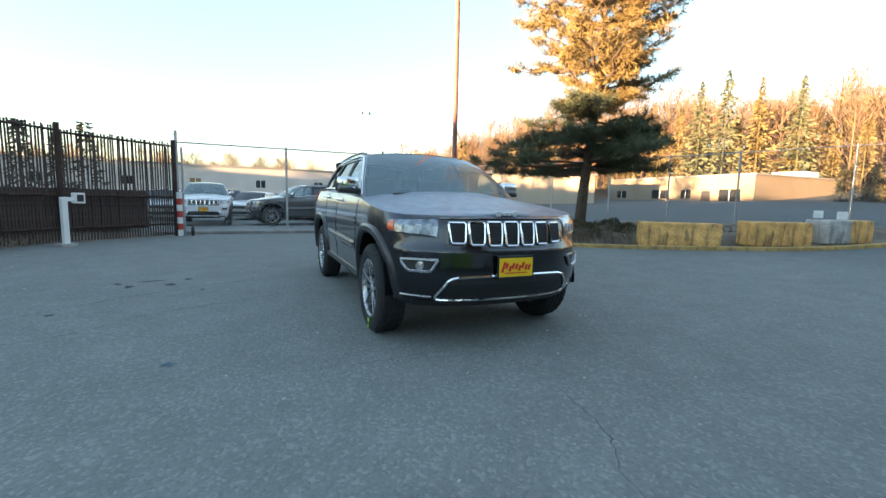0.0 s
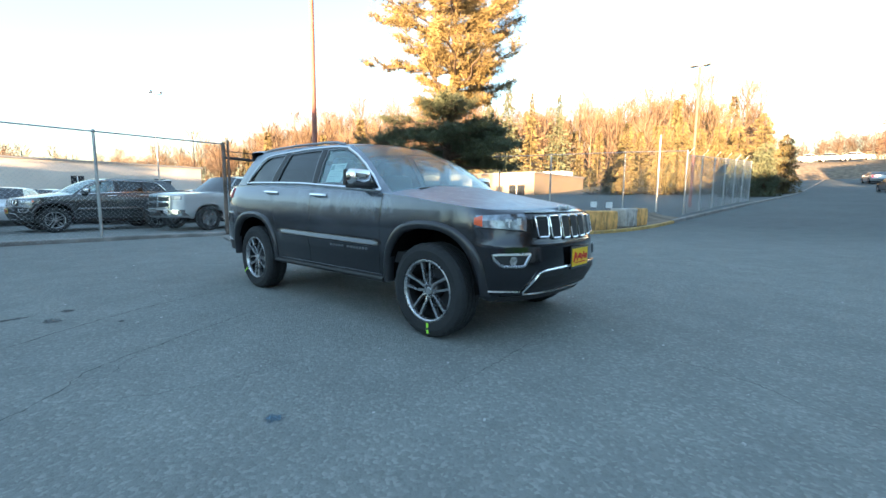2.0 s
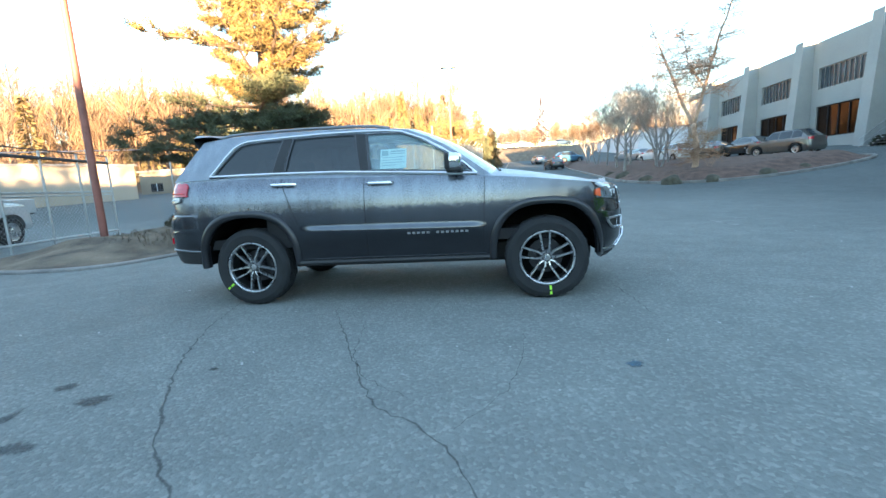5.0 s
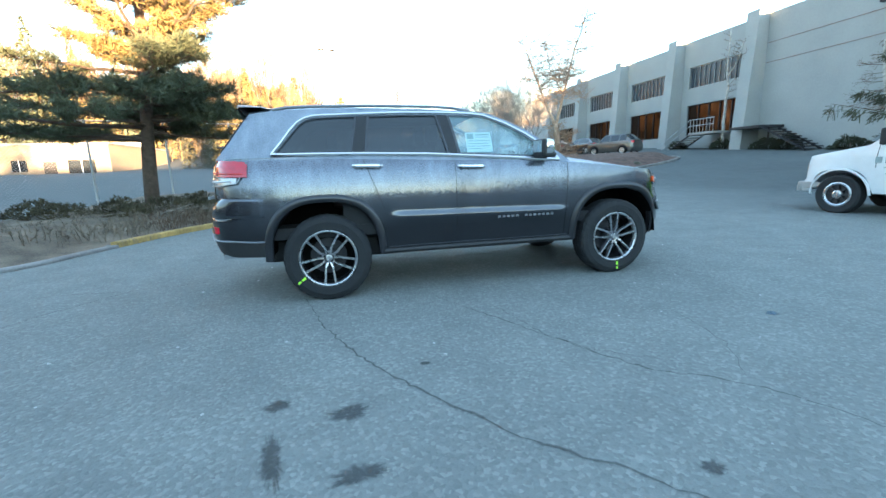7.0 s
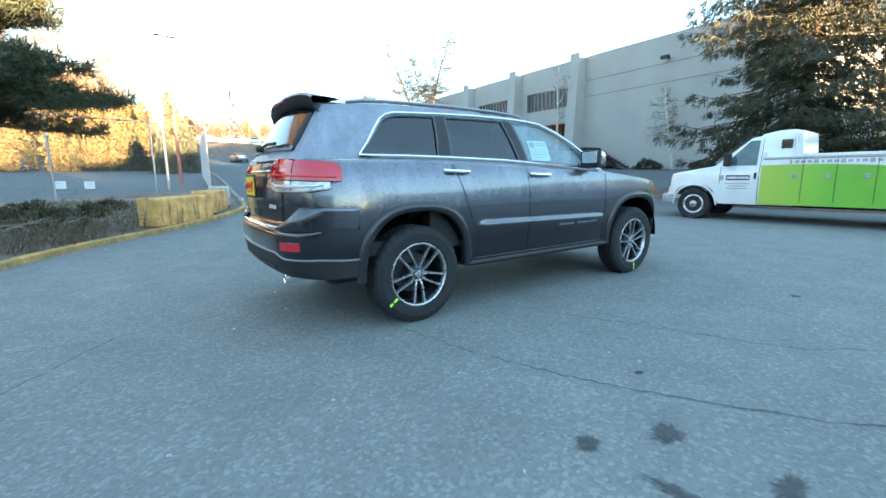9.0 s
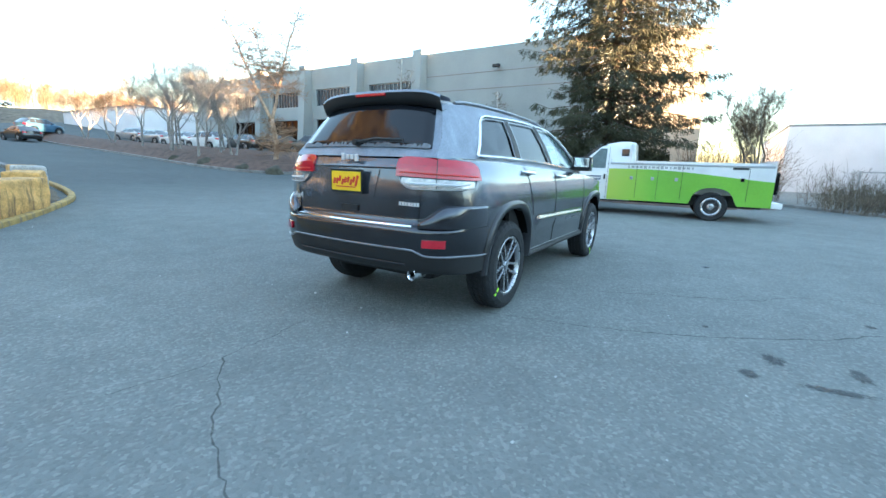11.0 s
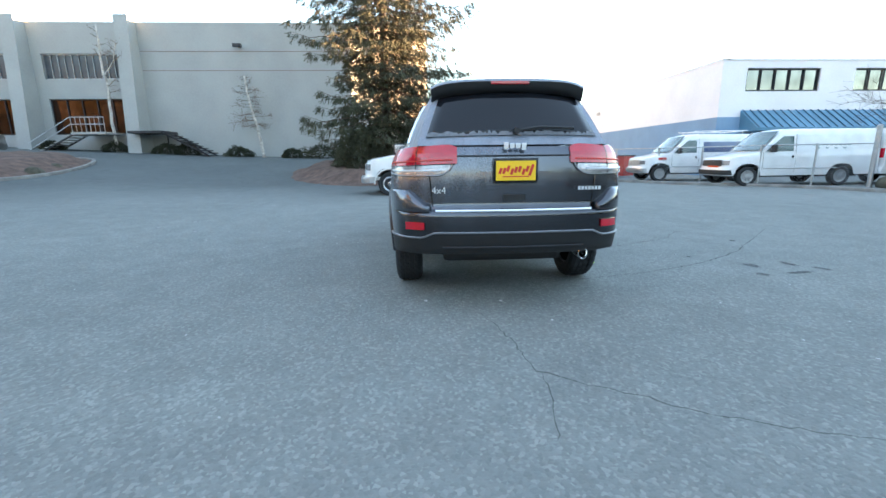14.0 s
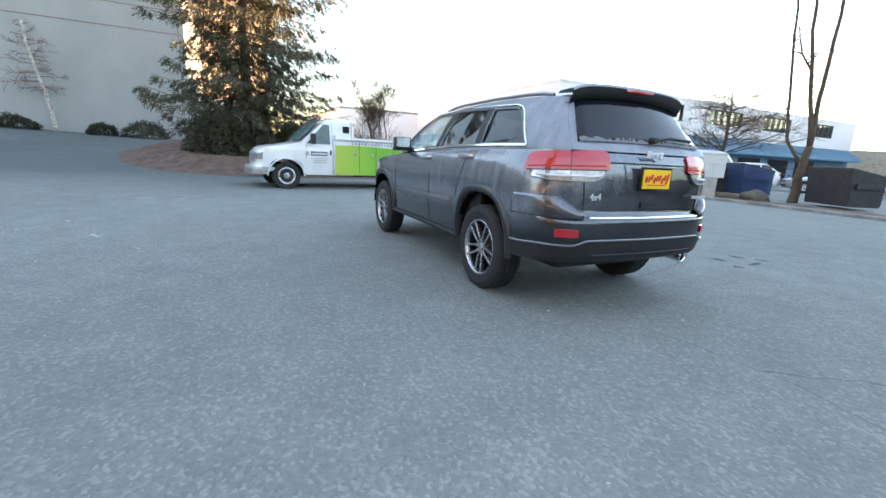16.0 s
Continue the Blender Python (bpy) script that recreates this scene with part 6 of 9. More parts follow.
    if detail:
        # makers' badges as plain bars, model lettering
        bm = bmesh.new()
        for k, wd in enumerate((0.035, 0.04, 0.04, 0.04)):
            q = sh.surf(0.075 - 0.05 * k, 1.04, "front", 0.0)
            box(bm, (q.x - 0.02, q.y, 1.068), (0.02, wd, 0.028 + (0.014 if k in (0, 3) else 0)), bevel=0.006)
        part("badge", bm, "badge_silver", car)
        bm = bmesh.new()
        for k in range(4):
            box(bm, (-2.437, 0.0675 - 0.045 * k, 1.275 - (0.006 if k == 3 else 0)), (0.014, 0.036, 0.038 + (0.016 if k in (0, 3) else 0)), bevel=0.006)
        part("badge", bm, "badge_silver", car)
        text_mesh("lettering", "4x4", 0.072, Matrix.Translation((-2.452, 0.575, 0.952)) @ Matrix.Rotation(radians(-90), 4, "Z") @ Matrix.Rotation(radians(90), 4, "X"), "badge_silver", car, 0.003)
        for k in range(7):
            part("badge_bar", boxed((-2.449, -0.50 - 0.026 * k, 0.957), (0.008, 0.017, 0.026)), "badge_silver", car)
        for s in (1, -1):
            for k in range(13):
                if k != 5:
                    part("badge_bar", boxed(sh.surf(0.17 + 0.046 * k, 0.675, "side", 0.004, s), (0.028, 0.006, 0.020)), "satin", car)
    # tailgate: plate pocket, handle, step chrome, bumper strip, exhaust
    part("plate_pocket", slab(P("rear", 0.006), quad_rows(0.985, 1.19, lambda u: -lerp(0.24, 0.28, u), lambda u: lerp(0.24, 0.28, u), 4, 14)), paint, car)
    part("tailgate_crease", tubed([sh.surf(lerp(-0.50, 0.50, k / 20), 1.205, "rear", 0.003) for k in range(21)], 0.008, 6), "gloss_black", car)
    part("tailgate_handle", slab(P("rear", 0.012), quad_rows(0.868, 0.915, -0.085, 0.085)), "plastic", car)
    part("step_chrome", tubed([sh.surf(lerp(-0.60, 0.60, k / 20), 0.797, "rear", 0.012) for k in range(21)], 0.014, 8), "chrome", car)
    k_end = sh.index(x=-1.97)

    def strip_z(y, x):
        return lerp(0.632, 0.592, step(0.60, 0.72, abs(y))) - 0.015 * step(-2.3, -2.0, x)
    half = [sh.at(k, strip_z(sh.pts[k][0].y, sh.pts[k][0].x), 0.008) for k in range(len(sh.pts) - 1, k_end - 1, -1)]
    part("bumper_strip", tubed([(p.x, -p.y, p.z) for p in half[::-1]] + [tuple(p) for p in half[1:]], 0.008, 6), "satin", car)
    for s in (1, -1):
        bm = bmesh.new()
        grid(bm, [[(q.x, q.y * s, q.z) for q in (sh.at(k, lerp(0.45, strip_z(sh.pts[k][0].y, sh.pts[k][0].x) - 0.008, v / 5), 0.005) for v in range(6))] for k in range(len(sh.pts) - 1, k_end - 1, -1)])
        part("lower_bumper", finish(bm), "plastic", car, smooth=True)
    part("lower_strip", tubed([sh.surf(lerp(-0.55, 0.55, k / 16), 0.515, "rear", 0.012) for k in range(17)], 0.008, 6), "dark_steel", car)
    ex = part("exhaust_tip", lathe([(0.026, -0.12), (0.037, -0.12), (0.039, 0.0), (0.034, 0.003), (0.028, -0.004), (0.026, -0.12)], 20), "chrome", car)
    ex.matrix_local = Matrix.Translation((-2.40, -0.575, 0.432)) @ Matrix.Diagonal((1.25, 1, 1.25, 1)) @ Matrix.Rotation(radians(90), 4, "Z")
    # flanks: flares, handles, mirrors, sills, seams
    for s in (1, -1):
        for cx in (1.4575, -1.4575):
            bm = bmesh.new()
            rows = []
            for k in range(41):
                a = lerp(0.0, math.pi, k / 40)
                c, sn = math.cos(a), math.sin(a)
                sup = lambda v: math.copysign(abs(v) ** (2 / 2.6), v)
                row = []
                for grow, off in ((0.0, -0.06), (0.0, 0.018), (0.035, 0.024), (0.062, 0.014), (0.066, -0.004)):
                    x, z = cx + (0.463 + grow) * sup(c), 0.40 + (0.495 + grow) * sup(sn)
                    q = sh.surf(x, max(z, 0.36), "side", off, s)
                    row.append((x, q.y, max(0.37, z)))
                rows.append(row)
            grid(bm, rows)
            part("wheel_flare", finish(bm), "trim", car, smooth=True)
            bm = bmesh.new()
            rows = [[(cx + 0.48 * math.cos(a), s * y, 0.42 + 0.51 * math.sin(a)) for y in (0.52, 0.93)] for a in [math.pi * k / 24 for k in range(25)]]
            grid(bm, rows)
            bm.faces.new([bm.verts.new(r[0]) for r in rows])
            part("wheel_well", bm, "well", car)
        for x, z in ((-0.09, 1.163), (-1.06, 1.196)):
            q = sh.surf(x, z, "side", 0.0, s)
            hd = part("door_handle", tubed([(x - 0.125, q.y, z + 0.004), (x - 0.10, q.y + s * 0.035, z + 0.003), (x + 0.10, q.y + s * 0.035, z - 0.003), (x + 0.125, q.y, z - 0.004)], 0.016, 8), "chrome", car)
        mir = empty("mirror", pose(0.63, s * 0.965, 1.322))
        mir.parent = car
        bm = boxed((0, 0, 0), (0.14, 0.215, 0.14), 0, 0.04)
        for v in bm.verts:
            v.co.x += 0.05 * (v.co.y * -s) if v.co.x > 0 else 0
        part("mirror_cap", bm, "chrome", mir, smooth=True)
        part("mirror_housing", boxed((-0.052, 0, -0.002), (0.05, 0.226, 0.150), 0, 0.022), "plastic", mir)
        part("mirror_base", boxed((0.005, -s * 0.01, -0.075), (0.145, 0.215, 0.045), 0, 0.018), "plastic", mir)
        part("mirror_arm", boxed((0.03, -s * 0.115, -0.07), (0.10, 0.09, 0.05), 0, 0.015), "plastic", mir)
        part("mirror_glass", boxed((-0.0765, 0, 0.005), (0.008, 0.18, 0.11), 0, 0.003), "chrome", mir)
        part("sill", tubed([sh.surf(lerp(-0.95, 0.93, k / 14), 0.415, "side", -0.002, s) for k in range(15)], 0.03, 8), "plastic", car)
        part("sill_chrome", tubed([sh.surf(lerp(-0.90, 0.90, k / 14), 0.452, "side", 0.004, s) for k in range(15)], 0.006, 6), "trim", car)
        for x0, x1, z0, z1 in ((0.905, 0.87, 1.165, 0.46), (-0.245, -0.255, 1.215, 0.45), (-1.09, -0.93, 1.25, 0.80)):
            part("panel_gap", tubed([sh.surf(lerp(x0, x1, k / 12), lerp(z0, z1, k / 12), "side", 0.0005, s) for k in range(13)], 0.0045, 5), "gloss_black", car)
    part("hood_gap", tubed([sh.surf(lerp(-0.56, 0.56, k / 16), 1.03, "front", 0.001) for k in range(17)], 0.006, 5), "gloss_black", car)
    q0 = 0.62
    for s in (1, -1):
        part("tailgate_gap", tubed([sh.surf(s * lerp(0.62, 0.655, k / 10), lerp(0.83, 1.20, k / 10), "rear", 0.002) for k in range(11)], 0.005, 5), "gloss_black", car)
    for s in (1, -1):
        part("wiper", tubed([(1.06, s * 0.55 - 0.05, 1.222), (1.03, s * 0.30 - 0.05, 1.245), (0.99, s * 0.02 - 0.08, 1.268)], 0.010, 5), "plastic", car)
    # underbody and cabin
    part("underbody", boxed((-0.05, 0, 0.42), (4.0, 1.05, 0.24), bevel=0.05), "plastic", car)
    part("floor_tray", boxed((-0.3, 0, 0.62), (3.7, 1.72, 0.10)), "cabin", car)
    part("dashboard", boxed((0.78, 0, 1.05), (0.40, 1.45, 0.20), bevel=0.06), "cabin", car)
    for s in (1, -1):
        st = part("front_seat", boxed((-0.02, s * 0.38, 0.80), (0.52, 0.52, 0.22), bevel=0.07), "seat", car)
        bm = box(bmesh.new(), (-0.30, s * 0.38, 1.12), (0.16, 0.48, 0.62), bevel=0.06)
        part("seat_back", bm, "seat", st)
        part("headrest", boxed((-0.36, s * 0.38, 1.50), (0.10, 0.26, 0.17), bevel=0.045), "seat", st)
        part("door_card", boxed((-0.2, s * 0.83, 0.9), (2.2, 0.04, 0.58)), "cabin", car)
    rs = part("rear_seat", boxed((-1.0, 0, 0.80), (0.50, 1.30, 0.20), bevel=0.06), "seat", car)
    part("seat_back", boxed((-1.30, 0, 1.08), (0.18, 1.30, 0.55), bevel=0.06), "seat", rs)
    for y in (-0.42, 0.42):
        part("headrest", boxed((-1.36, y, 1.42), (0.10, 0.28, 0.15), bevel=0.04), "seat", rs)
    wheel_ring = part("steering_wheel", lathe([(0.175, 0), (0.187, 0.012), (0.20, 0), (0.187, -0.012), (0.175, 0)], 28), "cabin", car)
    wheel_ring.matrix_local = Matrix.Translation((0.42, 0.38, 1.08)) @ Matrix.Rotation(radians(90), 4, "Z") @ Matrix.Rotation(radians(25), 4, "X")
    for name, x, y, turn in (("front_wheel", 1.4575, -0.83, 0), ("front_wheel", 1.4575, 0.83, 180), ("rear_wheel", -1.4575, -0.83, 0), ("rear_wheel", -1.4575, 0.83, 180)):
        make_wheel(name, 0.389, 0.25, 0.248, car, pose(x, y, 0.389, 0, 0, turn), mark=(radians(-85) if x > 0 else radians(-143)) if detail and y < 0 else None, turn=54.0 if x < 0 else 22.0)
    return car


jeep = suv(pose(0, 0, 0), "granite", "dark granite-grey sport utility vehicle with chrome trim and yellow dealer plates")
# price sheet lying inside the passenger window
sheet = empty("window_sheet", pose(0, 0, 0), "white printed price sheet behind the side window", "paper")
ys = lambda z: -(0.872 - (z - 1.2) * 0.3 - 0.4 * (z - 1.2) ** 2) + 0.03
bm = bmesh.new()
grid(bm, [[(x, ys(z), z) for x in (-0.10, 0.03, 0.16)] for z in (1.295, 1.39, 1.485)])
part("sheet", bm, "paper", sheet)
bm = bmesh.new()
for x0, x1, z0, z1 in ((-0.085, -0.02, 1.42, 1.47), (0.0, 0.14, 1.455, 1.465), (0.0, 0.14, 1.435, 1.442), (-0.08, 0.14, 1.40, 1.405), (-0.08, 0.12, 1.375, 1.38), (-0.08, 0.14, 1.35, 1.355), (-0.08, 0.05, 1.325, 1.33)):
    grid(bm, [[(x, ys(z) - 0.004, z) for x in (x0, x1)] for z in (z0, z1)])
part("print_bars", bm, "print", sheet)


# ---- other vehicles ----
def simple_wheels(car, spots, r, w, alloy="alloy", spokes=7, ring=None):
    for x, y in spots:
        wh = empty("wheel", pose(x, y, r, 0, 0, 0 if y < 0 else 180))
        wh.parent = car
        rim = r * 0.62
        part("tyre", lathe([(rim, w * 0.4), (r - 0.04, w * 0.5), (r - 0.01, w * 0.42), (r, w * 0.3), (r, -w * 0.3), (r - 0.01, -w * 0.42), (r - 0.04, -w * 0.5), (rim, -w * 0.4)], 28), "rubber", wh)
        part("rim", lathe([(rim + 0.01, -w * 0.42), (rim - 0.015, -w * 0.40), (rim - 0.02, -w * 0.25), (rim * 0.45, -w * 0.22), (rim * 0.42, -w * 0.36), (rim * 0.2, -w * 0.40), (0.001, -w * 0.40)], 28), alloy, wh)
        if ring:
            part("trim_ring", lathe([(rim + 0.004, -w * 0.43), (rim - 0.02, -w * 0.47), (rim * 0.80, -w * 0.40), (rim * 0.80, -w * 0.36), (rim + 0.004, -w * 0.43)], 28), ring, wh)
            part("hub_cap", lathe([(rim * 0.36, -w * 0.34), (rim * 0.34, -w * 0.46), (rim * 0.2, -w * 0.50), (0.001, -w * 0.50)], 20), ring, wh)
        for k in range(spokes):
            a = 2 * math.pi * k / spokes
            part("spoke", box(bmesh.new(), (rim * 0.66 * math.cos(a), -w * 0.33, rim * 0.66 * math.sin(a)), (rim * 0.62, w * 0.12, rim * 0.17), tilt=Matrix.Rotation(-a, 4, "Y")), alloy, wh)


def plain_car(m, paint, label, group, L=4.7, W=1.84, belt=0.98, roof=1.46, nose=0.74, cowl=0.75, roof_f=0.15, roof_r=-1.1, tail=-1.9, tail_z=0.98, wb=2.75, r=0.33, name="car", bed=None, grille="plastic", clearance=0.24, split=(-0.25,), plate=False):
    """A parked car: wrapped body with wheel arches, cabin with glass, lamps, wheels. bed: a pickup's box from x to x."""
    car = empty(name, m, label, "car" if name != "pickup" else "pickup", group)
    h = L / 2
    hw = W / 2
    fo = (L - wb) / 2
    xf, xr = wb / 2, -wb / 2
    cow_z = belt - 0.02
    sh = Shell([(h, 0), (h - 0.03, hw * 0.45), (h - 0.13, hw * 0.76), (h - 0.36, hw * 0.94), (xf, hw), (xf * 0.4, hw * 0.985), (xr * 0.4, hw * 0.985), (xr, hw), (-h + 0.36, hw * 0.95), (-h + 0.12, hw * 0.78), (-h + 0.03, hw * 0.45), (-h, 0)],
               [(clearance, 0.06), (clearance + 0.12, 0.02), (0.6, 0.0), (belt - 0.16, 0.01), (belt, 0.06), (belt + 0.1, 0.1)],
               [(clearance, 0.1), (0.42, 0.01), (0.56, 0.0), (nose, 0.05), (nose + 0.12, 0.16)],
               [(clearance, 0.12), (0.42, 0.02), (0.58, 0.0), (0.66, 0.03), (tail_z, 0.06), (tail_z + 0.2, 0.12)],
               [(-h, nose), (-h + 0.35, nose + 0.06), (-cowl, cow_z), (-roof_r, belt + 0.03), (-tail, tail_z), (h, tail_z - 0.01)],
               [(-h, clearance), (h, clearance)],
               [(xf, r, r + 0.10, r + 0.08), (xr, r, r + 0.10, r + 0.08)])
    zs = [clearance + (belt + 0.35 - clearance) * k / 22 for k in range(23)]
    bm = bmesh.new()
    for s in (1, -1):
        merge(bm, sh.mesh(zs, sgn=s))
    rows = []
    i_end = sh.index(x=cowl - 0.1)
    for i in range(0, i_end + 1, 3):
        e = sh.at(i, sh.high(i))
        rows.append([(e.x, e.y * j / 6, e.z + 0.05 * (1 - abs(j / 6) ** 2.5)) for j in range(-6, 7)])
    grid(bm, rows)
    rows = []
    stop = bed[0] if bed else tail + 0.1
    for i in range(sh.index(x=tail if not bed else -h + 0.6), len(sh.pts), 3):
        e = sh.at(i, sh.high(i))
        rows.append([(e.x, e.y * j / 6, e.z + (0.02 * (1 - abs(j / 6) ** 2.5))) for j in range(-6, 7)])
    if rows and not bed:
        grid(bm, rows)
    part("body", finish(bm), paint, car, smooth=True)

    def gy(x, z):
        return hw * 0.93 - (z - belt) * 0.42 - 0.04 * max(0, (-x - 1.0)) ** 2
    a_line = [(lerp(cowl, roof_f, u), lerp(cow_z, roof - 0.06, u ** 0.85)) for u in (0, 0.33, 0.66, 1)]
    r_line = [(roof_f, roof - 0.06), (lerp(roof_f, roof_r, 0.4), roof - 0.02), (lerp(roof_f, roof_r, 0.8), roof - 0.03), (roof_r, roof - 0.06)]
    d_line = [(lerp(roof_r, tail, u), lerp(roof - 0.06, tail_z, u)) for u in (0, 0.33, 0.66, 1)]

    def across(line, bx, cz, mat, nm, way, k0=1.0):
        bm = bmesh.new()
        grid(bm, [[(x + bx * (1 - (j / 8) ** 2), gy(x, z) * k0 * j / 8, z + cz * (1 - abs(j / 8) ** 2.4)) for j in range(-8, 9)] for x, z in line])
        return part(nm, face_out(finish(bm), way), mat, car, smooth=True)
    across(r_line, 0, 0.04, paint, "roof", (0, 0, 1))
    across(a_line, 0.10, 0.02, "window", "windscreen", (1, 0, 0.5))
    across(d_line, -0.06, 0.02, "window", "rear_glass", (-1, 0, 0.5))
    for s in (1, -1):
        outer = a_line + r_line[1:] + d_line[1:] + [(lerp(tail, cowl, u), belt - 0.03) for u in (0.05, 0.3, 0.6, 0.9)]
        bm = bmesh.new()
        vs = [bm.verts.new((x, s * gy(x, z), z)) for x, z in outer]
        bmesh.ops.triangle_fill(bm, edges=[bm.edges.new((a, b)) for a, b in zip(vs, vs[1:] + vs[:1])], use_beauty=True)
        part("cabin_side", face_out(bm, (0, s, 0)), paint, car)
        cuts = [cowl - 0.22, *split, tail + (0.35 if not bed else 0.06)]
        for a, b in zip(cuts, cuts[1:]):
            def top(x):
                z = roof - 0.10
                if x > roof_f:
                    z = min(z, lerp(roof - 0.10, belt + 0.02, (x - roof_f) / (cowl - 0.1 - roof_f)))
                if x < roof_r:
                    z = min(z, lerp(roof - 0.10, tail_z + 0.06, (roof_r - x) / (roof_r - tail + 1e-6)))
                return max(z, belt + 0.03)
            n = 7
            bm = bmesh.new()
            grid(bm, [[(lerp(a - 0.03, b + 0.03, k / n), s * (gy(lerp(a - 0.03, b + 0.03, k / n), z) + 0.006), z) for k in range(n + 1) for z in (lerp(belt + 0.015, top(lerp(a - 0.03, b + 0.03, k / n)), u),)] for u in (0, 0.5, 1)])
            part("side_window", face_out(finish(bm), (0, s, 0)), "window", car)
        q = sh.surf(cowl - 0.25, belt - 0.05, "side", 0.0, s)
        part("mirror", boxed((cowl - 0.22, q.y + s * 0.10, belt + 0.06), (0.12, 0.2, 0.14), 0, 0.035), paint, car)
        for x in (split[0] + 0.12, split[-1] - 0.75):
            q = sh.surf(x, belt - 0.09, "side", 0.012, s)
            part("door_handle", boxed(q, (0.2, 0.03, 0.03), 0, 0.008), "chrome", car)
        part("headlamp", slab(lambda a, z, on: sh.surf(a, z, "front", 0.012 if on else -0.01), quad_rows(nose - 0.13, nose - 0.01, s * hw * 0.55, s * hw * 0.86)), "clear_lens", car)
        part("tail_lamp", slab(lambda a, z, on: sh.surf(a, z, "rear", 0.012 if on else -0.01), quad_rows(tail_z - 0.22, tail_z - 0.05, s * hw * 0.58, s * hw * 0.86)), "tail_red", car)
    if grille == "chrome":
        # a truck's tall nose: dark grille in a chrome frame with a cross bar, and a chrome bumper
        gr = part("grille", slab(lambda a, z, on: sh.surf(a, z, "front", 0.012 if on else -0.01), quad_rows(nose - 0.40, nose - 0.02, -hw * 0.52, hw * 0.52)), "plastic", car)
        for z0, z1, a0, a1 in ((nose - 0.42, nose - 0.37, -0.54, 0.54), (nose - 0.05, nose, -0.54, 0.54), (nose - 0.24, nose - 0.18, -0.54, 0.54), (nose - 0.42, nose, -0.57, -0.50), (nose - 0.42, nose, 0.50, 0.57), (nose - 0.42, nose, -0.04, 0.04)):
            part("grille_bar", slab(lambda a, z, on: sh.surf(a, z, "front", 0.035 if on else -0.01), quad_rows(z0, z1, hw * a0, hw * a1)), "chrome", gr)
        part("front_bumper", slab(lambda a, z, on: sh.surf(a, z, "front", 0.07 if on else -0.01), quad_rows(clearance + 0.06, clearance + 0.27, -hw * 0.92, hw * 0.92, 3, 22)), "chrome", car)
    else:
        part("grille", slab(lambda a, z, on: sh.surf(a, z, "front", 0.012 if on else -0.01), quad_rows(nose - 0.16, nose - 0.02, -hw * 0.5, hw * 0.5)), grille, car)
    part("intake", slab(lambda a, z, on: sh.surf(a, z, "front", 0.010 if on else -0.01), quad_rows(clearance + 0.08, clearance + 0.2, -hw * 0.6, hw * 0.6)), "plastic", car)
    if plate:
        part("number_plate", boxed((h + 0.02, 0, 0.5), (0.01, 0.3, 0.15)), "plate_yellow", car)
    part("underbody", boxed((0, 0, clearance + 0.1), (L - 0.8, W - 0.75, 0.16)), "plastic", car)
    simple_wheels(car, [(x, s * (hw - 0.11)) for x in (xf, xr) for s in (1, -1)], r, 0.22)
    if bed:
        x0, x1 = bed
        z = tail_z
        part("bed_floor", boxed(((x0 + x1) / 2, 0, z - 0.42), (x0 - x1, W - 0.2, 0.05)), "plastic", car)
        for s in (1, -1):
            part("bed_rail", boxed(((x0 + x1) / 2, s * (hw - 0.09), z - 0.2), (x0 - x1, 0.10, 0.42), 0, 0.02), paint, car)
        part("tail_board", boxed((x1 + 0.06, 0, z - 0.22), (0.08, W - 0.28, 0.44), 0, 0.015), paint, car)
    return car


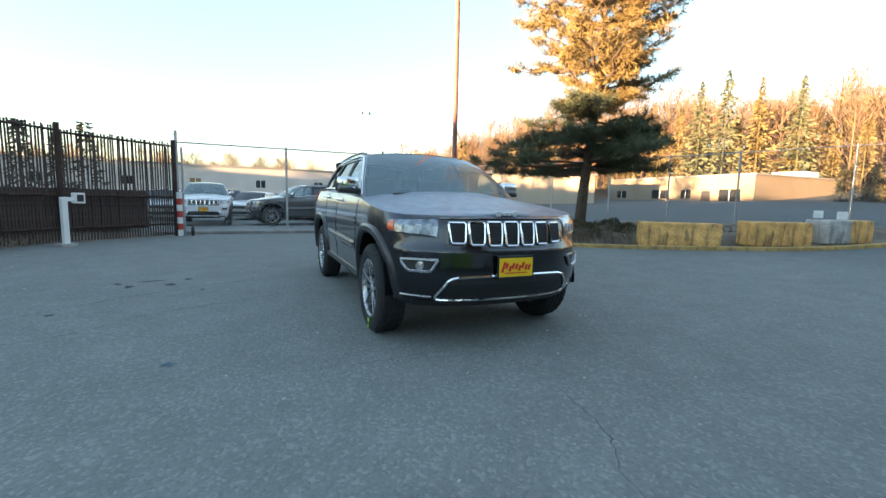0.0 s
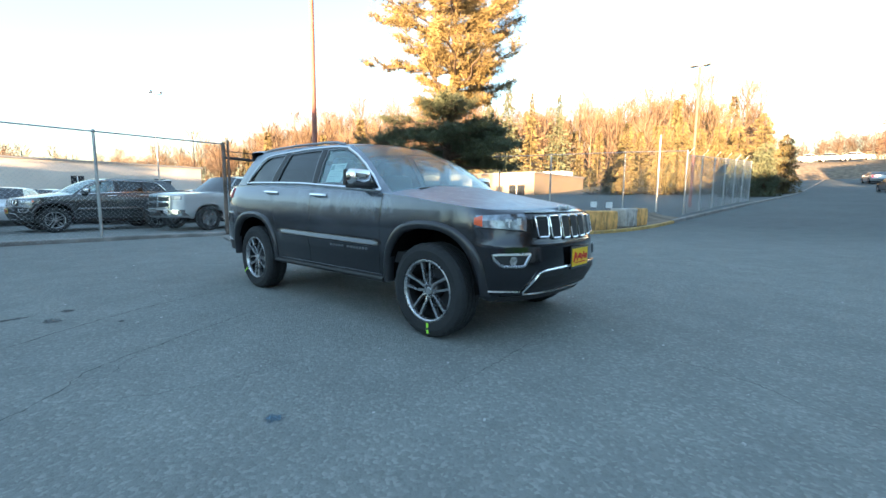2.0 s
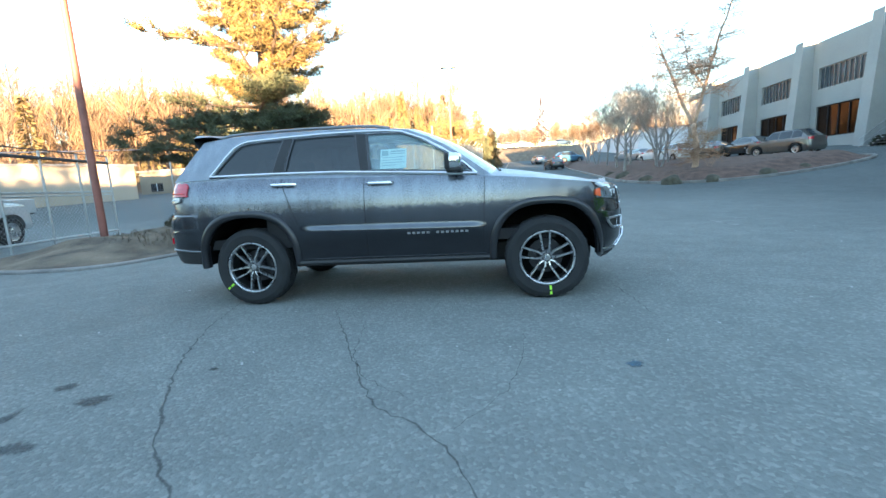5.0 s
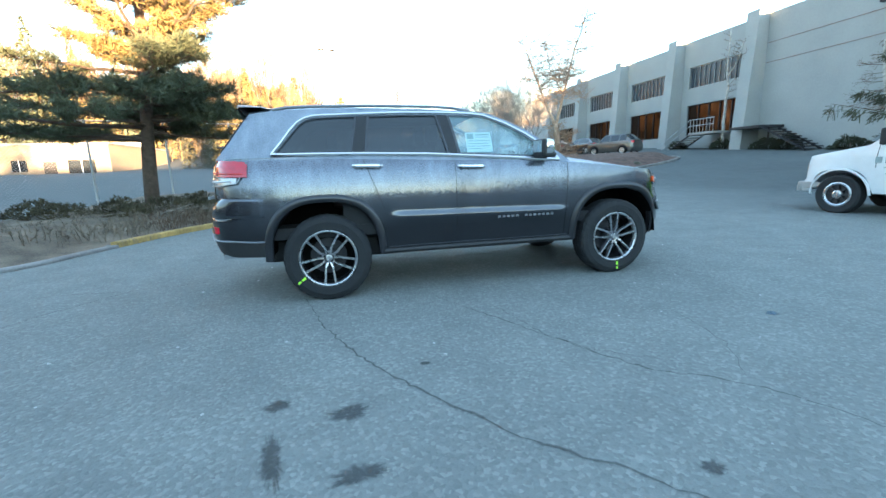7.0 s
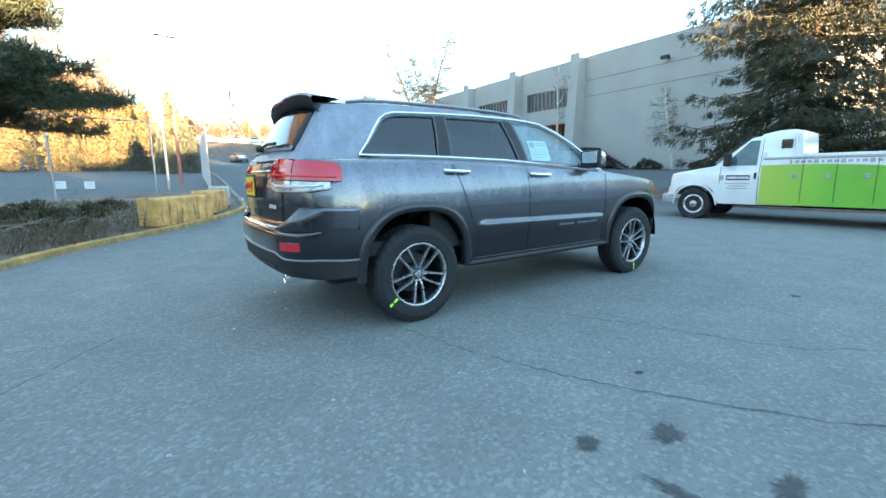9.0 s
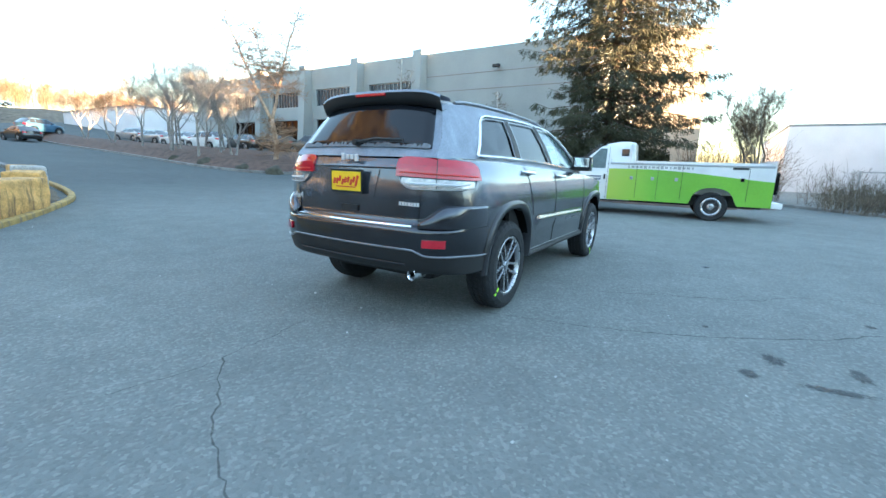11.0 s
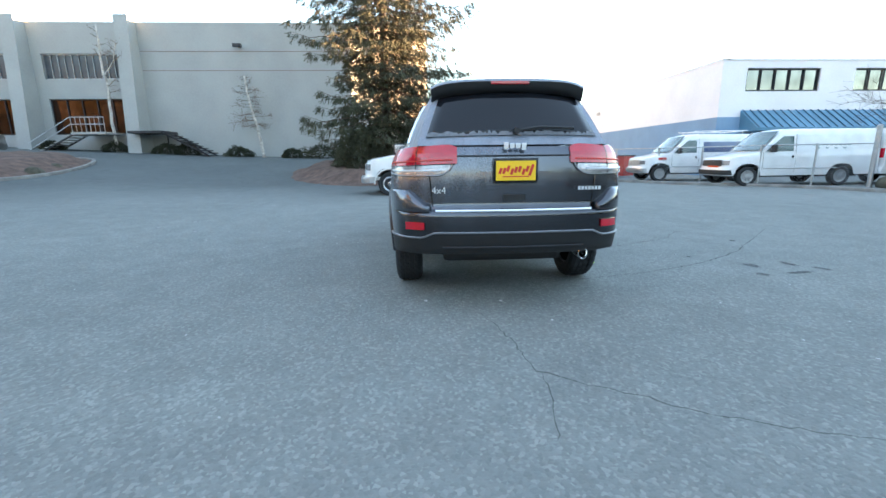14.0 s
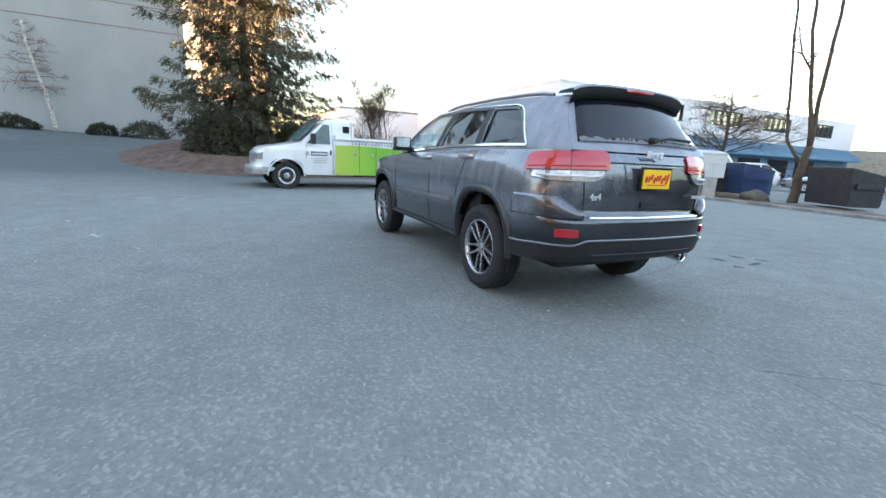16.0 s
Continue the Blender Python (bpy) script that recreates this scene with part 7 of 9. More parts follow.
def cargo_van(m, label, L=5.7, W=2.0, H=2.08, wb=3.43, blue_window=False, dark_nose=False):
    """A full-size panel van with a short hood."""
    van = empty("cargo_van", m, label, "van", "white vans by the kerb")
    h, hw = L / 2, W / 2
    xf, xr = h - 0.85, h - 0.85 - wb
    sh = Shell([(h, 0), (h - 0.02, hw * 0.55), (h - 0.10, hw * 0.82), (h - 0.35, hw * 0.97), (xf, hw), (0.5, hw), (-0.8, hw), (xr, hw), (-h + 0.2, hw), (-h + 0.04, hw * 0.93), (-h, hw * 0.7), (-h, 0)],
               [(0.34, 0.05), (0.5, 0.02), (0.75, 0.0), (1.1, 0.01), (1.25, 0.04), (1.9, 0.13), (2.05, 0.24), (2.1, 0.4)],
               [(0.34, 0.1), (0.45, 0.0), (0.62, 0.0), (0.68, 0.05), (0.98, 0.07), (1.08, 0.16)],
               [(0.34, 0.05), (0.45, 0.0), (0.62, 0.0), (0.66, 0.05), (1.9, 0.08), (2.05, 0.16), (2.1, 0.3)],
               [(-h, 1.02), (-h + 0.5, 1.10), (-(h - 1.25), 1.24), (-(h - 1.30), 1.25), (-(h - 2.05), H - 0.06), (-(h - 2.5), H), (h, H - 0.02)],
               [(-h, 0.38), (h, 0.42)], [(xf, 0.36, 0.47, 0.47), (xr, 0.36, 0.47, 0.45)])
    zs = [0.34 + (H - 0.3) * k / 26 for k in range(27)]
    bm = bmesh.new()
    for s in (1, -1):
        merge(bm, sh.mesh(zs, sgn=s))
    rows = []
    for i in range(0, len(sh.pts), 3):
        e = sh.at(i, sh.high(i))
        rows.append([(e.x, e.y * j / 6, e.z + 0.05 * (1 - abs(j / 6) ** 2.5)) for j in range(-6, 7)])
    grid(bm, rows)
    part("body", finish(bm), "white_car", van, smooth=True)
    x0, x1 = h - 1.28, h - 1.98
    bm = bmesh.new()
    grid(bm, [[(lerp(x0, x1, u) + 0.10 * (1 - (j / 6) ** 2) + 0.02, lerp(0.86, 0.76, u) * j / 6, lerp(1.28, H - 0.12, u) + 0.06) for j in range(-6, 7)] for u in (0, 0.5, 1)])
    part("windscreen", face_out(bm, (1, 0, 0.6)), "cab_glass", van)
    for s in (1, -1):
        rows = [[(a, z) for a in (lerp(h - 1.45 - 0.62 * u, h - 2.45, k / 5) for k in range(6))] for u, z in ((0, 1.28), (0.5, 1.56), (1, 1.82))]
        win = part("side_window", slab(lambda a, z, on: sh.surf(a, z, "side", 0.012 if on else -0.005, s), rows), "cab_glass", van)
        q = sh.surf(h - 1.7, 1.3, "side", 0, s)
        part("mirror", boxed((h - 1.62, q.y + s * 0.16, 1.38), (0.12, 0.22, 0.28), 0, 0.03), "plastic", van)
        part("door_gap", tubed([sh.surf(h - 2.55, lerp(0.5, 1.9, k / 8), "side", 0.001, s) for k in range(9)], 0.006, 4), "gloss_black", van)
        part("door_gap", tubed([sh.surf(h - 1.35, lerp(0.6, 1.25, k / 8), "side", 0.001, s) for k in range(9)], 0.006, 4), "gloss_black", van)
        part("door_handle", boxed(sh.surf(h - 2.42, 1.08, "side", 0.014, s), (0.06, 0.03, 0.10), 0, 0.01), "plastic", van)
        part("side_strip", tubed([sh.surf(lerp(h - 1.4, -h + 1.6, k / 10), 0.66, "side", 0.004, s) for k in range(11)], 0.02, 6), "galv", van)
        part("headlamp", slab(lambda a, z, on: sh.surf(a, z, "front", 0.012 if on else -0.01), quad_rows(0.78, 0.95, s * 0.62, s * 0.88)), "clear_lens", van)
        part("tail_lamp", slab(lambda a, z, on: sh.surf(a, z, "rear", 0.012 if on else -0.01), quad_rows(1.0, 1.35, s * 0.80, s * 0.93)), "tail_red", van)
        if blue_window:
            part("cargo_window", slab(lambda a, z, on: sh.surf(a, z, "side", 0.012 if on else -0.005, s), quad_rows(1.3, 1.75, h - 4.9, h - 2.75)), "blue_car", van)
    part("grille", slab(lambda a, z, on: sh.surf(a, z, "front", 0.012 if on else -0.01), quad_rows(0.74, 0.98, -0.6, 0.6)), "plastic" if dark_nose else "galv", van)
    part("bumper", slab(lambda a, z, on: sh.surf(a, z, "front", 0.05 if on else -0.01), quad_rows(0.42, 0.60, -0.93, 0.93, 3, 20)), "plastic" if dark_nose else "galv", van)
    if dark_nose:
        part("marker", slab(lambda a, z, on: sh.surf(a, z, "front", 0.015 if on else -0.01), quad_rows(0.70, 0.76, -0.2, 0.45)), "amber", van)
        for k in range(9):
            for j in range(2 if k % 2 else 1):
                part("lettering_bar", boxed(sh.surf(h - 3.2 - 0.16 * k, 1.5 - 0.12 * j, "side", 0.004, 1), (0.11, 0.008, 0.06)), "print", van)
    if blue_window:
        bm = bmesh.new()
        for x in (h - 2.6, h - 3.6, h - 4.6):
            tube(bm, [(x, -0.7, H + 0.14), (x, 0.7, H + 0.14)], 0.02, 5)
            for y in (-0.65, 0.65):
                tube(bm, [(x, y, H - 0.02), (x, y, H + 0.14)], 0.015, 5)
        for y in (-0.7, 0.7):
            tube(bm, [(h - 2.4, y, H + 0.15), (h - 4.8, y, H + 0.15)], 0.02, 5)
        part("roof_rack", bm, "white", van)
        part("marker", slab(lambda a, z, on: sh.surf(a, z, "side", 0.02 if on else 0, 1), quad_rows(0.98, 1.08, h - 1.1, h - 0.75)), "red", van)
    part("underbody", boxed((0, 0, 0.45), (L - 0.9, W - 0.85, 0.25)), "plastic", van)
    simple_wheels(van, [(x, s * (hw - 0.12)) for x in (xf, xr) for s in (1, -1)], 0.365, 0.24, "galv", 8)
    return van


def utility_truck(m):
    """A cut-away van chassis with a green and white service body."""
    tr = empty("utility_truck", m, "white service truck with a bright green utility body", "truck")
    green = material("green_graphic", (0.20, 0.46, 0.035), 0.4, 0.0, 0.12, 0.7, 30, coat=0.5)
    gt = green.node_tree
    gb = gt.nodes["Principled BSDF"]
    gc, gs, gr, gm = (gt.nodes.new(k) for k in ("ShaderNodeTexCoord", "ShaderNodeSeparateXYZ", "ShaderNodeMapRange", "ShaderNodeMix"))
    gr.inputs["From Min"].default_value, gr.inputs["From Max"].default_value, gr.inputs["To Max"].default_value = -0.6, 0.5, 0.75
    gm.data_type = "RGBA"
    gm.inputs["B"].default_value = (0.42, 0.50, 0.07, 1)
    gt.links.new(gc.outputs["Object"], gs.inputs[0])
    gt.links.new(gs.outputs[0], gr.inputs[0])
    gt.links.new(gr.outputs[0], gm.inputs[0])
    gt.links.new(gb.inputs["Base Color"].links[0].from_socket, gm.inputs["A"])
    gt.links.new(gm.outputs["Result"], gb.inputs["Base Color"])
    sh = Shell([(2.86, 0), (2.84, 0.5), (2.74, 0.80), (2.48, 0.96), (2.0, 0.99), (1.3, 0.99), (0.5, 0.99), (0.07, 0.99), (0.02, 0.9), (0.02, 0)],
               [(0.34, 0.05), (0.5, 0.02), (0.8, 0.0), (1.15, 0.01), (1.3, 0.05), (1.95, 0.18), (2.1, 0.30)],
               [(0.34, 0.1), (0.42, 0.0), (0.60, 0.0), (0.66, 0.06), (1.0, 0.08), (1.12, 0.18)],
               [(0.34, 0.0), (2.1, 0.05)],
               [(-2.86, 1.08), (-2.4, 1.17), (-1.66, 1.30), (-1.6, 1.31), (-0.90, 1.94), (-0.5, 2.0), (0.5, 2.0)],
               [(-2.86, 0.42), (0.5, 0.42)], [(2.0, 0.385, 0.50, 0.50)])
    zs = [0.34 + 1.78 * k / 26 for k in range(27)]
    bm = bmesh.new()
    for s in (1, -1):
        merge(bm, sh.mesh(zs, sgn=s))
    rows = []
    for i in range(0, len(sh.pts), 3):
        e = sh.at(i, sh.high(i))
        rows.append([(e.x, e.y * j / 6, e.z + 0.05 * (1 - abs(j / 6) ** 2.5)) for j in range(-6, 7)])
    grid(bm, rows)
    cab = part("cab", finish(bm), "white_car", tr, smooth=True)
    bm = bmesh.new()
    grid(bm, [[(lerp(1.62, 0.95, u) + 0.12 * (1 - (j / 6) ** 2) + 0.02, lerp(0.86, 0.74, u) * j / 6, lerp(1.33, 1.98, u) + 0.06) for j in range(-6, 7)] for u in (0, 0.5, 1)])
    part("windscreen", face_out(bm, (1, 0, 0.6)), "cab_glass", cab)
    for s in (1, -1):
        rows = [[(a, z) for a in (lerp(1.42 - 0.50 * u, 0.74, k / 5) for k in range(6))] for u, z in ((0, 1.32), (0.5, 1.60), (1, 1.88))]
        part("door_window", slab(lambda a, z, on: sh.surf(a, z, "side", 0.012 if on else -0.005, s), rows), "cab_glass", cab)
        mir = part("mirror", boxed((1.28, s * 1.12, 1.45), (0.13, 0.22, 0.30), 0, 0.04), "plastic", tr)
        part("mirror_arm", boxed((1.3, s * 0.98, 1.40), (0.06, 0.14, 0.05)), "plastic", mir)
        part("door_gap", tubed([sh.surf(0.67, lerp(0.45, 1.93, k / 8), "side", 0.001, s) for k in range(9)], 0.006, 4), "gloss_black", cab)
        part("door_gap", tubed([sh.surf(1.45, lerp(0.9, 1.3, k / 8), "side", 0.001, s) for k in range(9)], 0.006, 4), "gloss_black", cab)
        part("door_handle", boxed(sh.surf(0.74, 1.08, "side", 0.012, s), (0.05, 0.03, 0.14), 0, 0.01), "plastic", cab)
        part("sign_panel", slab(lambda a, z, on: sh.surf(a, z, "side", 0.008 if on else -0.005, s), quad_rows(0.98, 1.10, 0.84, 1.32)), "blue_car", cab)
        bars = bmesh.new()
        for k in range(10):
            box(bars, sh.surf(0.88 + 0.044 * k, 1.04, "side", 0.011, s), (0.03, 0.006, 0.05))
        part("sign_bars", bars, "white", cab)
        bars = bmesh.new()
        for k, wd in enumerate((0.5, 0.36, 0.44)):
            box(bars, sh.surf(1.08, 0.90 - 0.055 * k, "side", 0.005, s), (wd, 0.006, 0.018))
        box(bars, sh.surf(1.42, 1.04, "side", 0.005, s), (0.10, 0.006, 0.11))
        part("sign_bars", bars, "print", cab)
        part("headlamp", slab(lambda a, z, on: sh.surf(a, z, "front", 0.014 if on else -0.01), quad_rows(0.82, 1.02, s * 0.62, s * 0.88)), "clear_lens", cab)
        part("wheel_flare", tubed([(2.0 + 0.50 * math.cos(a), sh.surf(2.0 + 0.50 * math.cos(a), max(0.4, 0.385 + 0.49 * math.sin(a)), "side", 0.0, s).y, 0.385 + 0.49 * math.sin(a)) for a in [math.pi * k / 16 for k in range(17)]], 0.025, 6), "white_car", cab)
    part("grille", slab(lambda a, z, on: sh.surf(a, z, "front", 0.014 if on else -0.01), quad_rows(0.74, 1.03, -0.58, 0.58)), "galv", cab)
    part("front_bumper", slab(lambda a, z, on: sh.surf(a, z, "front", 0.08 if on else -0.01), quad_rows(0.42, 0.62, -0.96, 0.96, 3, 22)), "galv", tr)
    # raised fairing behind the cab
    bm = bmesh.new()
    rows = []
    for x, z, hw in ((0.80, 2.03, 0.5), (0.64, 2.05, 0.68), (0.45, 2.08, 0.76), (0.18, 2.09, 0.78), (0.0, 2.05, 0.78), (-0.05, 1.50, 0.84)):
        rows.append([(x, hw * 1.06, 1.4 if x < 0.5 else 1.95), (x, hw, z - 0.08), (x, hw * 0.85, z), (x, -hw * 0.85, z), (x, -hw, z - 0.08), (x, -hw * 1.06, 1.4 if x < 0.5 else 1.95)])
    grid(bm, rows)
    part("fairing", finish(bm), "white_car", tr)
    for s in (1, -1):
        part("port_window", boxed((0.24, s * 0.862, 1.77), (0.20, 0.04, 0.20), 0, 0.012), "window", tr)
    # service body: boxed sides with doors, arched over the rear wheels
    x0, x1, top, low, hw = 0.62, -3.30, 1.49, 0.44, 1.06
    for s in (1, -1):
        def side_panel(z_of_top, z_of_low, y, mat, nm, n=60):
            bm = bmesh.new()
            rows = []
            for k in range(n + 1):
                x = lerp(x0, x1, k / n)
                lo, hi = z_of_low(x), z_of_top(x)
                rows.append([(x, s * y, lo), (x, s * y, max(lo, hi))])
            grid(bm, rows)
            return part(nm, face_out(finish(bm), (0, s, 0)), mat, body)

        def wave(x):
            return 1.25 + 0.08 * math.sin((x - 0.4) * 0.9 + 2.4) + 0.03 * x

        def arch(x):
            u = abs(x + 2.01) / 0.52
            return max(low, 0.385 + 0.50 * (1 - u ** 2.4) ** (1 / 2.4)) if u < 1 else low
        if s == 1:
            body = part("service_body", boxed(((x0 + x1) / 2, 0, 1.12), (x0 - x1 - 0.04, 1.2, top - 0.62)), "white_car", tr)
            part("bed_cover", boxed(((x0 + x1) / 2, 0, top - 0.03), (x0 - x1, hw * 2 - 0.02, 0.06), 0, 0.015), "silver_car", body)
            part("front_panel", boxed((x0 - 0.02, 0, 1.1), (0.03, hw * 2 - 0.02, top - 0.5)), "white_car", body)
            part("rear_panel", boxed((x1 + 0.02, 0, 1.15), (0.03, hw * 2 - 0.02, top - 0.55)), "white_car", body)
        side_panel(lambda x: top - 0.06, arch, hw, "white_car", "body_side")
        side_panel(wave, arch, hw + 0.004, green, "graphic")
        for xa in (-0.12, -0.66, -1.25, -2.75):
            part("door_seam", boxed((xa, s * (hw + 0.008), 0.98), (0.008, 0.006, 0.94 if xa > -2 else 0.86)), "trim", body)
            if xa > -2:
                part("latch", boxed((xa + 0.13, s * (hw + 0.012), 1.07), (0.08, 0.02, 0.09), 0, 0.01), "silver_car", body)
        for k in range(16):
            part("lettering_bar", boxed((0.1 - 0.105 * k, s * (hw + 0.004), 1.375), (0.075 if k % 5 else 0.04, 0.006, 0.055 if k % 4 else 0.08)), "silver_car", body)
        part("latch", boxed((-2.62, s * (hw + 0.012), 1.12), (0.09, 0.02, 0.09), 0, 0.01), "gloss_black", body)
        part("vent", boxed((-2.55, s * (hw + 0.008), 1.40), (0.35, 0.01, 0.05)), "trim", body)
        part("tail_lamp", boxed((x1 - 0.05, s * 0.92, 1.05), (0.10, 0.18, 0.55), 0, 0.02), "gloss_black", tr)
    part("rear_bumper", boxed((x1 - 0.12, 0, 0.50), (0.24, 2.1, 0.14), 0, 0.02), "white", tr)
    part("underbody", boxed((-0.4, 0, 0.5), (5.6, 1.0, 0.28)), "plastic", tr)
    simple_wheels(tr, [(2.0, 0.86), (2.0, -0.86), (-2.01, 0.90), (-2.01, -0.90)], 0.385, 0.26, "dark_alloy", 8, "alloy")
    return tr


truck = utility_truck(pose(9.40, -0.25, 0, 0, 0, 95.7))
chain_link("low chain-link fence in front of the damaged van", [(12.2, -11.3), (9.9, -12.0), (8.5, -14.95)], 1.5, 1.9)
cargo_van(pose(10.75, -13.65, 0, 0, 0, 86), "white panel van with a dark damaged nose", dark_nose=True)
cargo_van(pose(14.35, -12.3, 0.0, 0, 0, 86), "white work van with roof rack and blue side glass", blue_window=True)
plain_car(pose(21.6, -9.9, 0, 0, 0, 165), "white_car", "white pickup nosing out between brush and vans", "", L=5.4, W=1.95, belt=1.2, roof=1.8, nose=1.08, cowl=1.0, roof_f=0.4, roof_r=-0.9, tail=-1.1, tail_z=1.2, wb=3.4, r=0.39, name="pickup", bed=(-1.15, -2.65), clearance=0.4, split=(-0.05,))
cargo_van(pose(10.3, -19.3, 0.0, 0, 0, -94), "white panel van parked tail-on behind the meter cabinet")
G1 = "cars parked behind the fence"
suv(pose(-15.9, -3.75, 0, 0, 0, 2), "white_car", "white sport utility vehicle parked nose-out behind the fence", G1, detail=False)
suv(pose(-15.1, 0.1, 0, 0, 0, -82), "black_car", "dark sport utility vehicle parked along the fence", G1, detail=False)
plain_car(pose(-13.4, 4.0, 0, 0, 0, -74), "pale_car", "silver-white crew-cab pickup with chrome grille", G1, L=5.9, W=2.02, belt=1.32, roof=1.93, nose=1.18, cowl=1.05, roof_f=0.45, roof_r=-0.95, tail=-1.15, tail_z=1.34, wb=3.65, r=0.42, name="pickup", bed=(-1.2, -2.9), grille="chrome", clearance=0.45, split=(-0.05,))
plain_car(pose(-20.6, -1.9, 0, 0, 0, -20), "white_car", "white sedan parked nose-out behind the fence", G1)
plain_car(pose(-25.5, -3.4, 0, 0, 0, 8), "red_car", "dark red crossover behind the white sedan", G1, roof=1.62, belt=1.05)
plain_car(pose(-20.2, 0.6, 0, 0, 0, -60), "red_car", "dark red sedan in the crowded lot", G1)
plain_car(pose(-18.8, 2.6, 0, 0, 0, -70), "silver_car", "silver sedan in the crowded lot", G1)
plain_car(pose(-21.5, 4.6, 0, 0, 0, -70), "black_car", "black sedan in the crowded lot", G1)
plain_car(pose(-17.6, 3.6, 0, 0, 0, -72), "rose_car", "faded rose sedan behind the dark vehicle", G1)
plain_car(pose(-22.6, 1.8, 0, 0, 0, -62), "white_car", "white sedan in the crowded lot", G1)
plain_car(pose(-24.4, -0.4, 0, 0, 0, -40), "silver_car", "silver sedan in the crowded lot", G1)
plain_car(pose(-19.5, -5.8, 0, 0, 0, 5), "silver_car", "silver car in the back row", G1)
plain_car(pose(-23.5, 8.5, 0, 0, 0, -60), "white_car", "white car in the back row", G1)
G2 = "cars on the raised warehouse lot"


def on_land(x, y, rz):
    return pose(x, y, lie(x, y), 0, 0, rz)


cross = dict(L=4.55, W=1.85, belt=1.08, roof=1.66, nose=0.88, cowl=0.95, roof_f=0.35, roof_r=-1.35, tail=-2.0, tail_z=1.12, wb=2.65, r=0.35, split=(-0.15, -1.0))
plain_car(on_land(21.2, 27.6, 111), "tan_car", "taupe crossover parked above the mound", G2, name="crossover", **cross)
plain_car(on_land(21.5, 32.8, 100), "black_car", "dark sedan parked above the mound", G2)
plain_car(on_land(20.3, 36.2, 95), "black_car", "black hatchback parked above the mound", G2)
plain_car(on_land(18.6, 39.4, 100), "white_car", "white crossover parked above the mound", G2, name="crossover", **cross)
plain_car(on_land(19.0, 45.0, 100), "white_car", "white sedan farther along the lot", G2)
plain_car(on_land(19.2, 51.0, 100), "silver_car", "silver sedan farther along the lot", G2)
plain_car(on_land(19.6, 57.0, 100), "silver_car", "silver sedan at the far end of the lot", G2)
plain_car(on_land(9.9, 57.6, 99), "black_car", "dark sedan parked at the kerb of the street", "")
plain_car(pose(12.9, 63.0, lie(12.9, 63.0) + 0.5, 0, 0, 24), "teal_car", "bright blue hatchback on the verge beside the street", "", name="hatchback", **cross)
plain_car(on_land(9.8, 76.0, 99), "silver_car", "pale sedan parked far up the street", "")
G4 = "cars on the sunlit bank at the street's end"
for k, (x, paint) in enumerate([(3.2, "white_car"), (6.2, "silver_car"), (9.6, "white_car"), (15.4, "pale_car"), (19.0, "white_car")]):
    plain_car(pose(x, 106.5, 8.95, 0, 0, 8 - 4 * k), paint, "pale car parked in low sun on the far bank", G4)
G3 = "cars by the shop"
plain_car(pose(13.0, -27.5, 0, 0, 0, 40), "white_car", "white car parked by the shop", G3, name="crossover", **cross)
plain_car(pose(8.8, -29.5, 0, 0, 0, 40), "silver_car", "silver car parked by the shop", G3)
plain_car(pose(4.6, -30.5, 0, 0, 0, 40), "white_car", "white crossover parked by the shop", G3, name="crossover", **cross)


# dumpsters, box truck end and bollards
def dumpster(m, size, mat, label):
    d = empty("dumpster", m, label, "dumpster")
    lx, ly, h = size
    bm = bmesh.new()
    a = [(-lx / 2, -ly * 0.42, 0.12), (lx / 2, -ly * 0.42, 0.12), (lx / 2, ly * 0.42, 0.12), (-lx / 2, ly * 0.42, 0.12)]
    b = [(-lx / 2, -ly / 2, h * 0.82), (lx / 2, -ly / 2, h * 0.82), (lx / 2, ly / 2, h), (-lx / 2, ly / 2, h)]
    lo, hi = [bm.verts.new(p) for p in a], [bm.verts.new(p) for p in b]
    bm.faces.new(lo[::-1])
    bm.faces.new(hi)
    for i in range(4):
        bm.faces.new((lo[i], lo[(i + 1) % 4], hi[(i + 1) % 4], hi[i]))
    bmesh.ops.recalc_face_normals(bm, faces=bm.faces)
    part("bin", bm, mat, d)
    for k in range(5):
        x = lerp(-lx / 2 + 0.06, lx / 2 - 0.06, k / 4)
        part("rib", box(bmesh.new(), (x, -ly * 0.47, h * 0.46), (0.06, 0.06, h * 0.68)), mat, d)
    for s in (-1, 1):
        part("lid", box(bmesh.new(), (s * lx / 4, 0, h * 0.93), (lx / 2 - 0.03, ly + 0.06, 0.05), tilt=Matrix.Rotation(math.atan2(h * 0.18, ly), 4, "X")), "plastic", d)
        part("fork_pocket", boxed((s * (lx / 2 + 0.04), 0, h * 0.6), (0.1, ly * 0.7, 0.16)), mat, d)
    return d


dumpster(pose(8.15, -17.3, 0, 0, 0, -30), (1.1, 1.2, 1.35), "dark_steel", "small dark steel dumpster beside the blue one")
bl = dumpster(pose(6.85, -17.6, 0, 0, 0, -30), (1.6, 1.3, 1.42), "blue_car", "blue steel dumpster with a white notice")
part("notice", boxed((-0.3, -0.66, 0.85), (0.3, 0.02, 0.36)), "white", bl)
dumpster(pose(3.05, -16.8, 0, 0, 0, -24), (1.75, 1.3, 1.38), "dark_steel", "black steel dumpster on the kerb strip")
ped = empty("utility_cabinet", pose(6.45, -14.5, 0.02, 0, 0, 38), "pale grey steel meter cabinet on a concrete post", "cabinet")
part("post", boxed((0, 0, 0.40), (0.44, 0.36, 0.84), 0, 0.015), "concrete", ped)
cabinet = part("cabinet_box", boxed((0, 0, 1.27), (0.84, 0.40, 0.92), 0, 0.025), "cabinet", ped)
part("cabinet_roof", boxed((0, 0, 1.745), (0.90, 0.46, 0.035), 0, 0.01), "cabinet", cabinet)
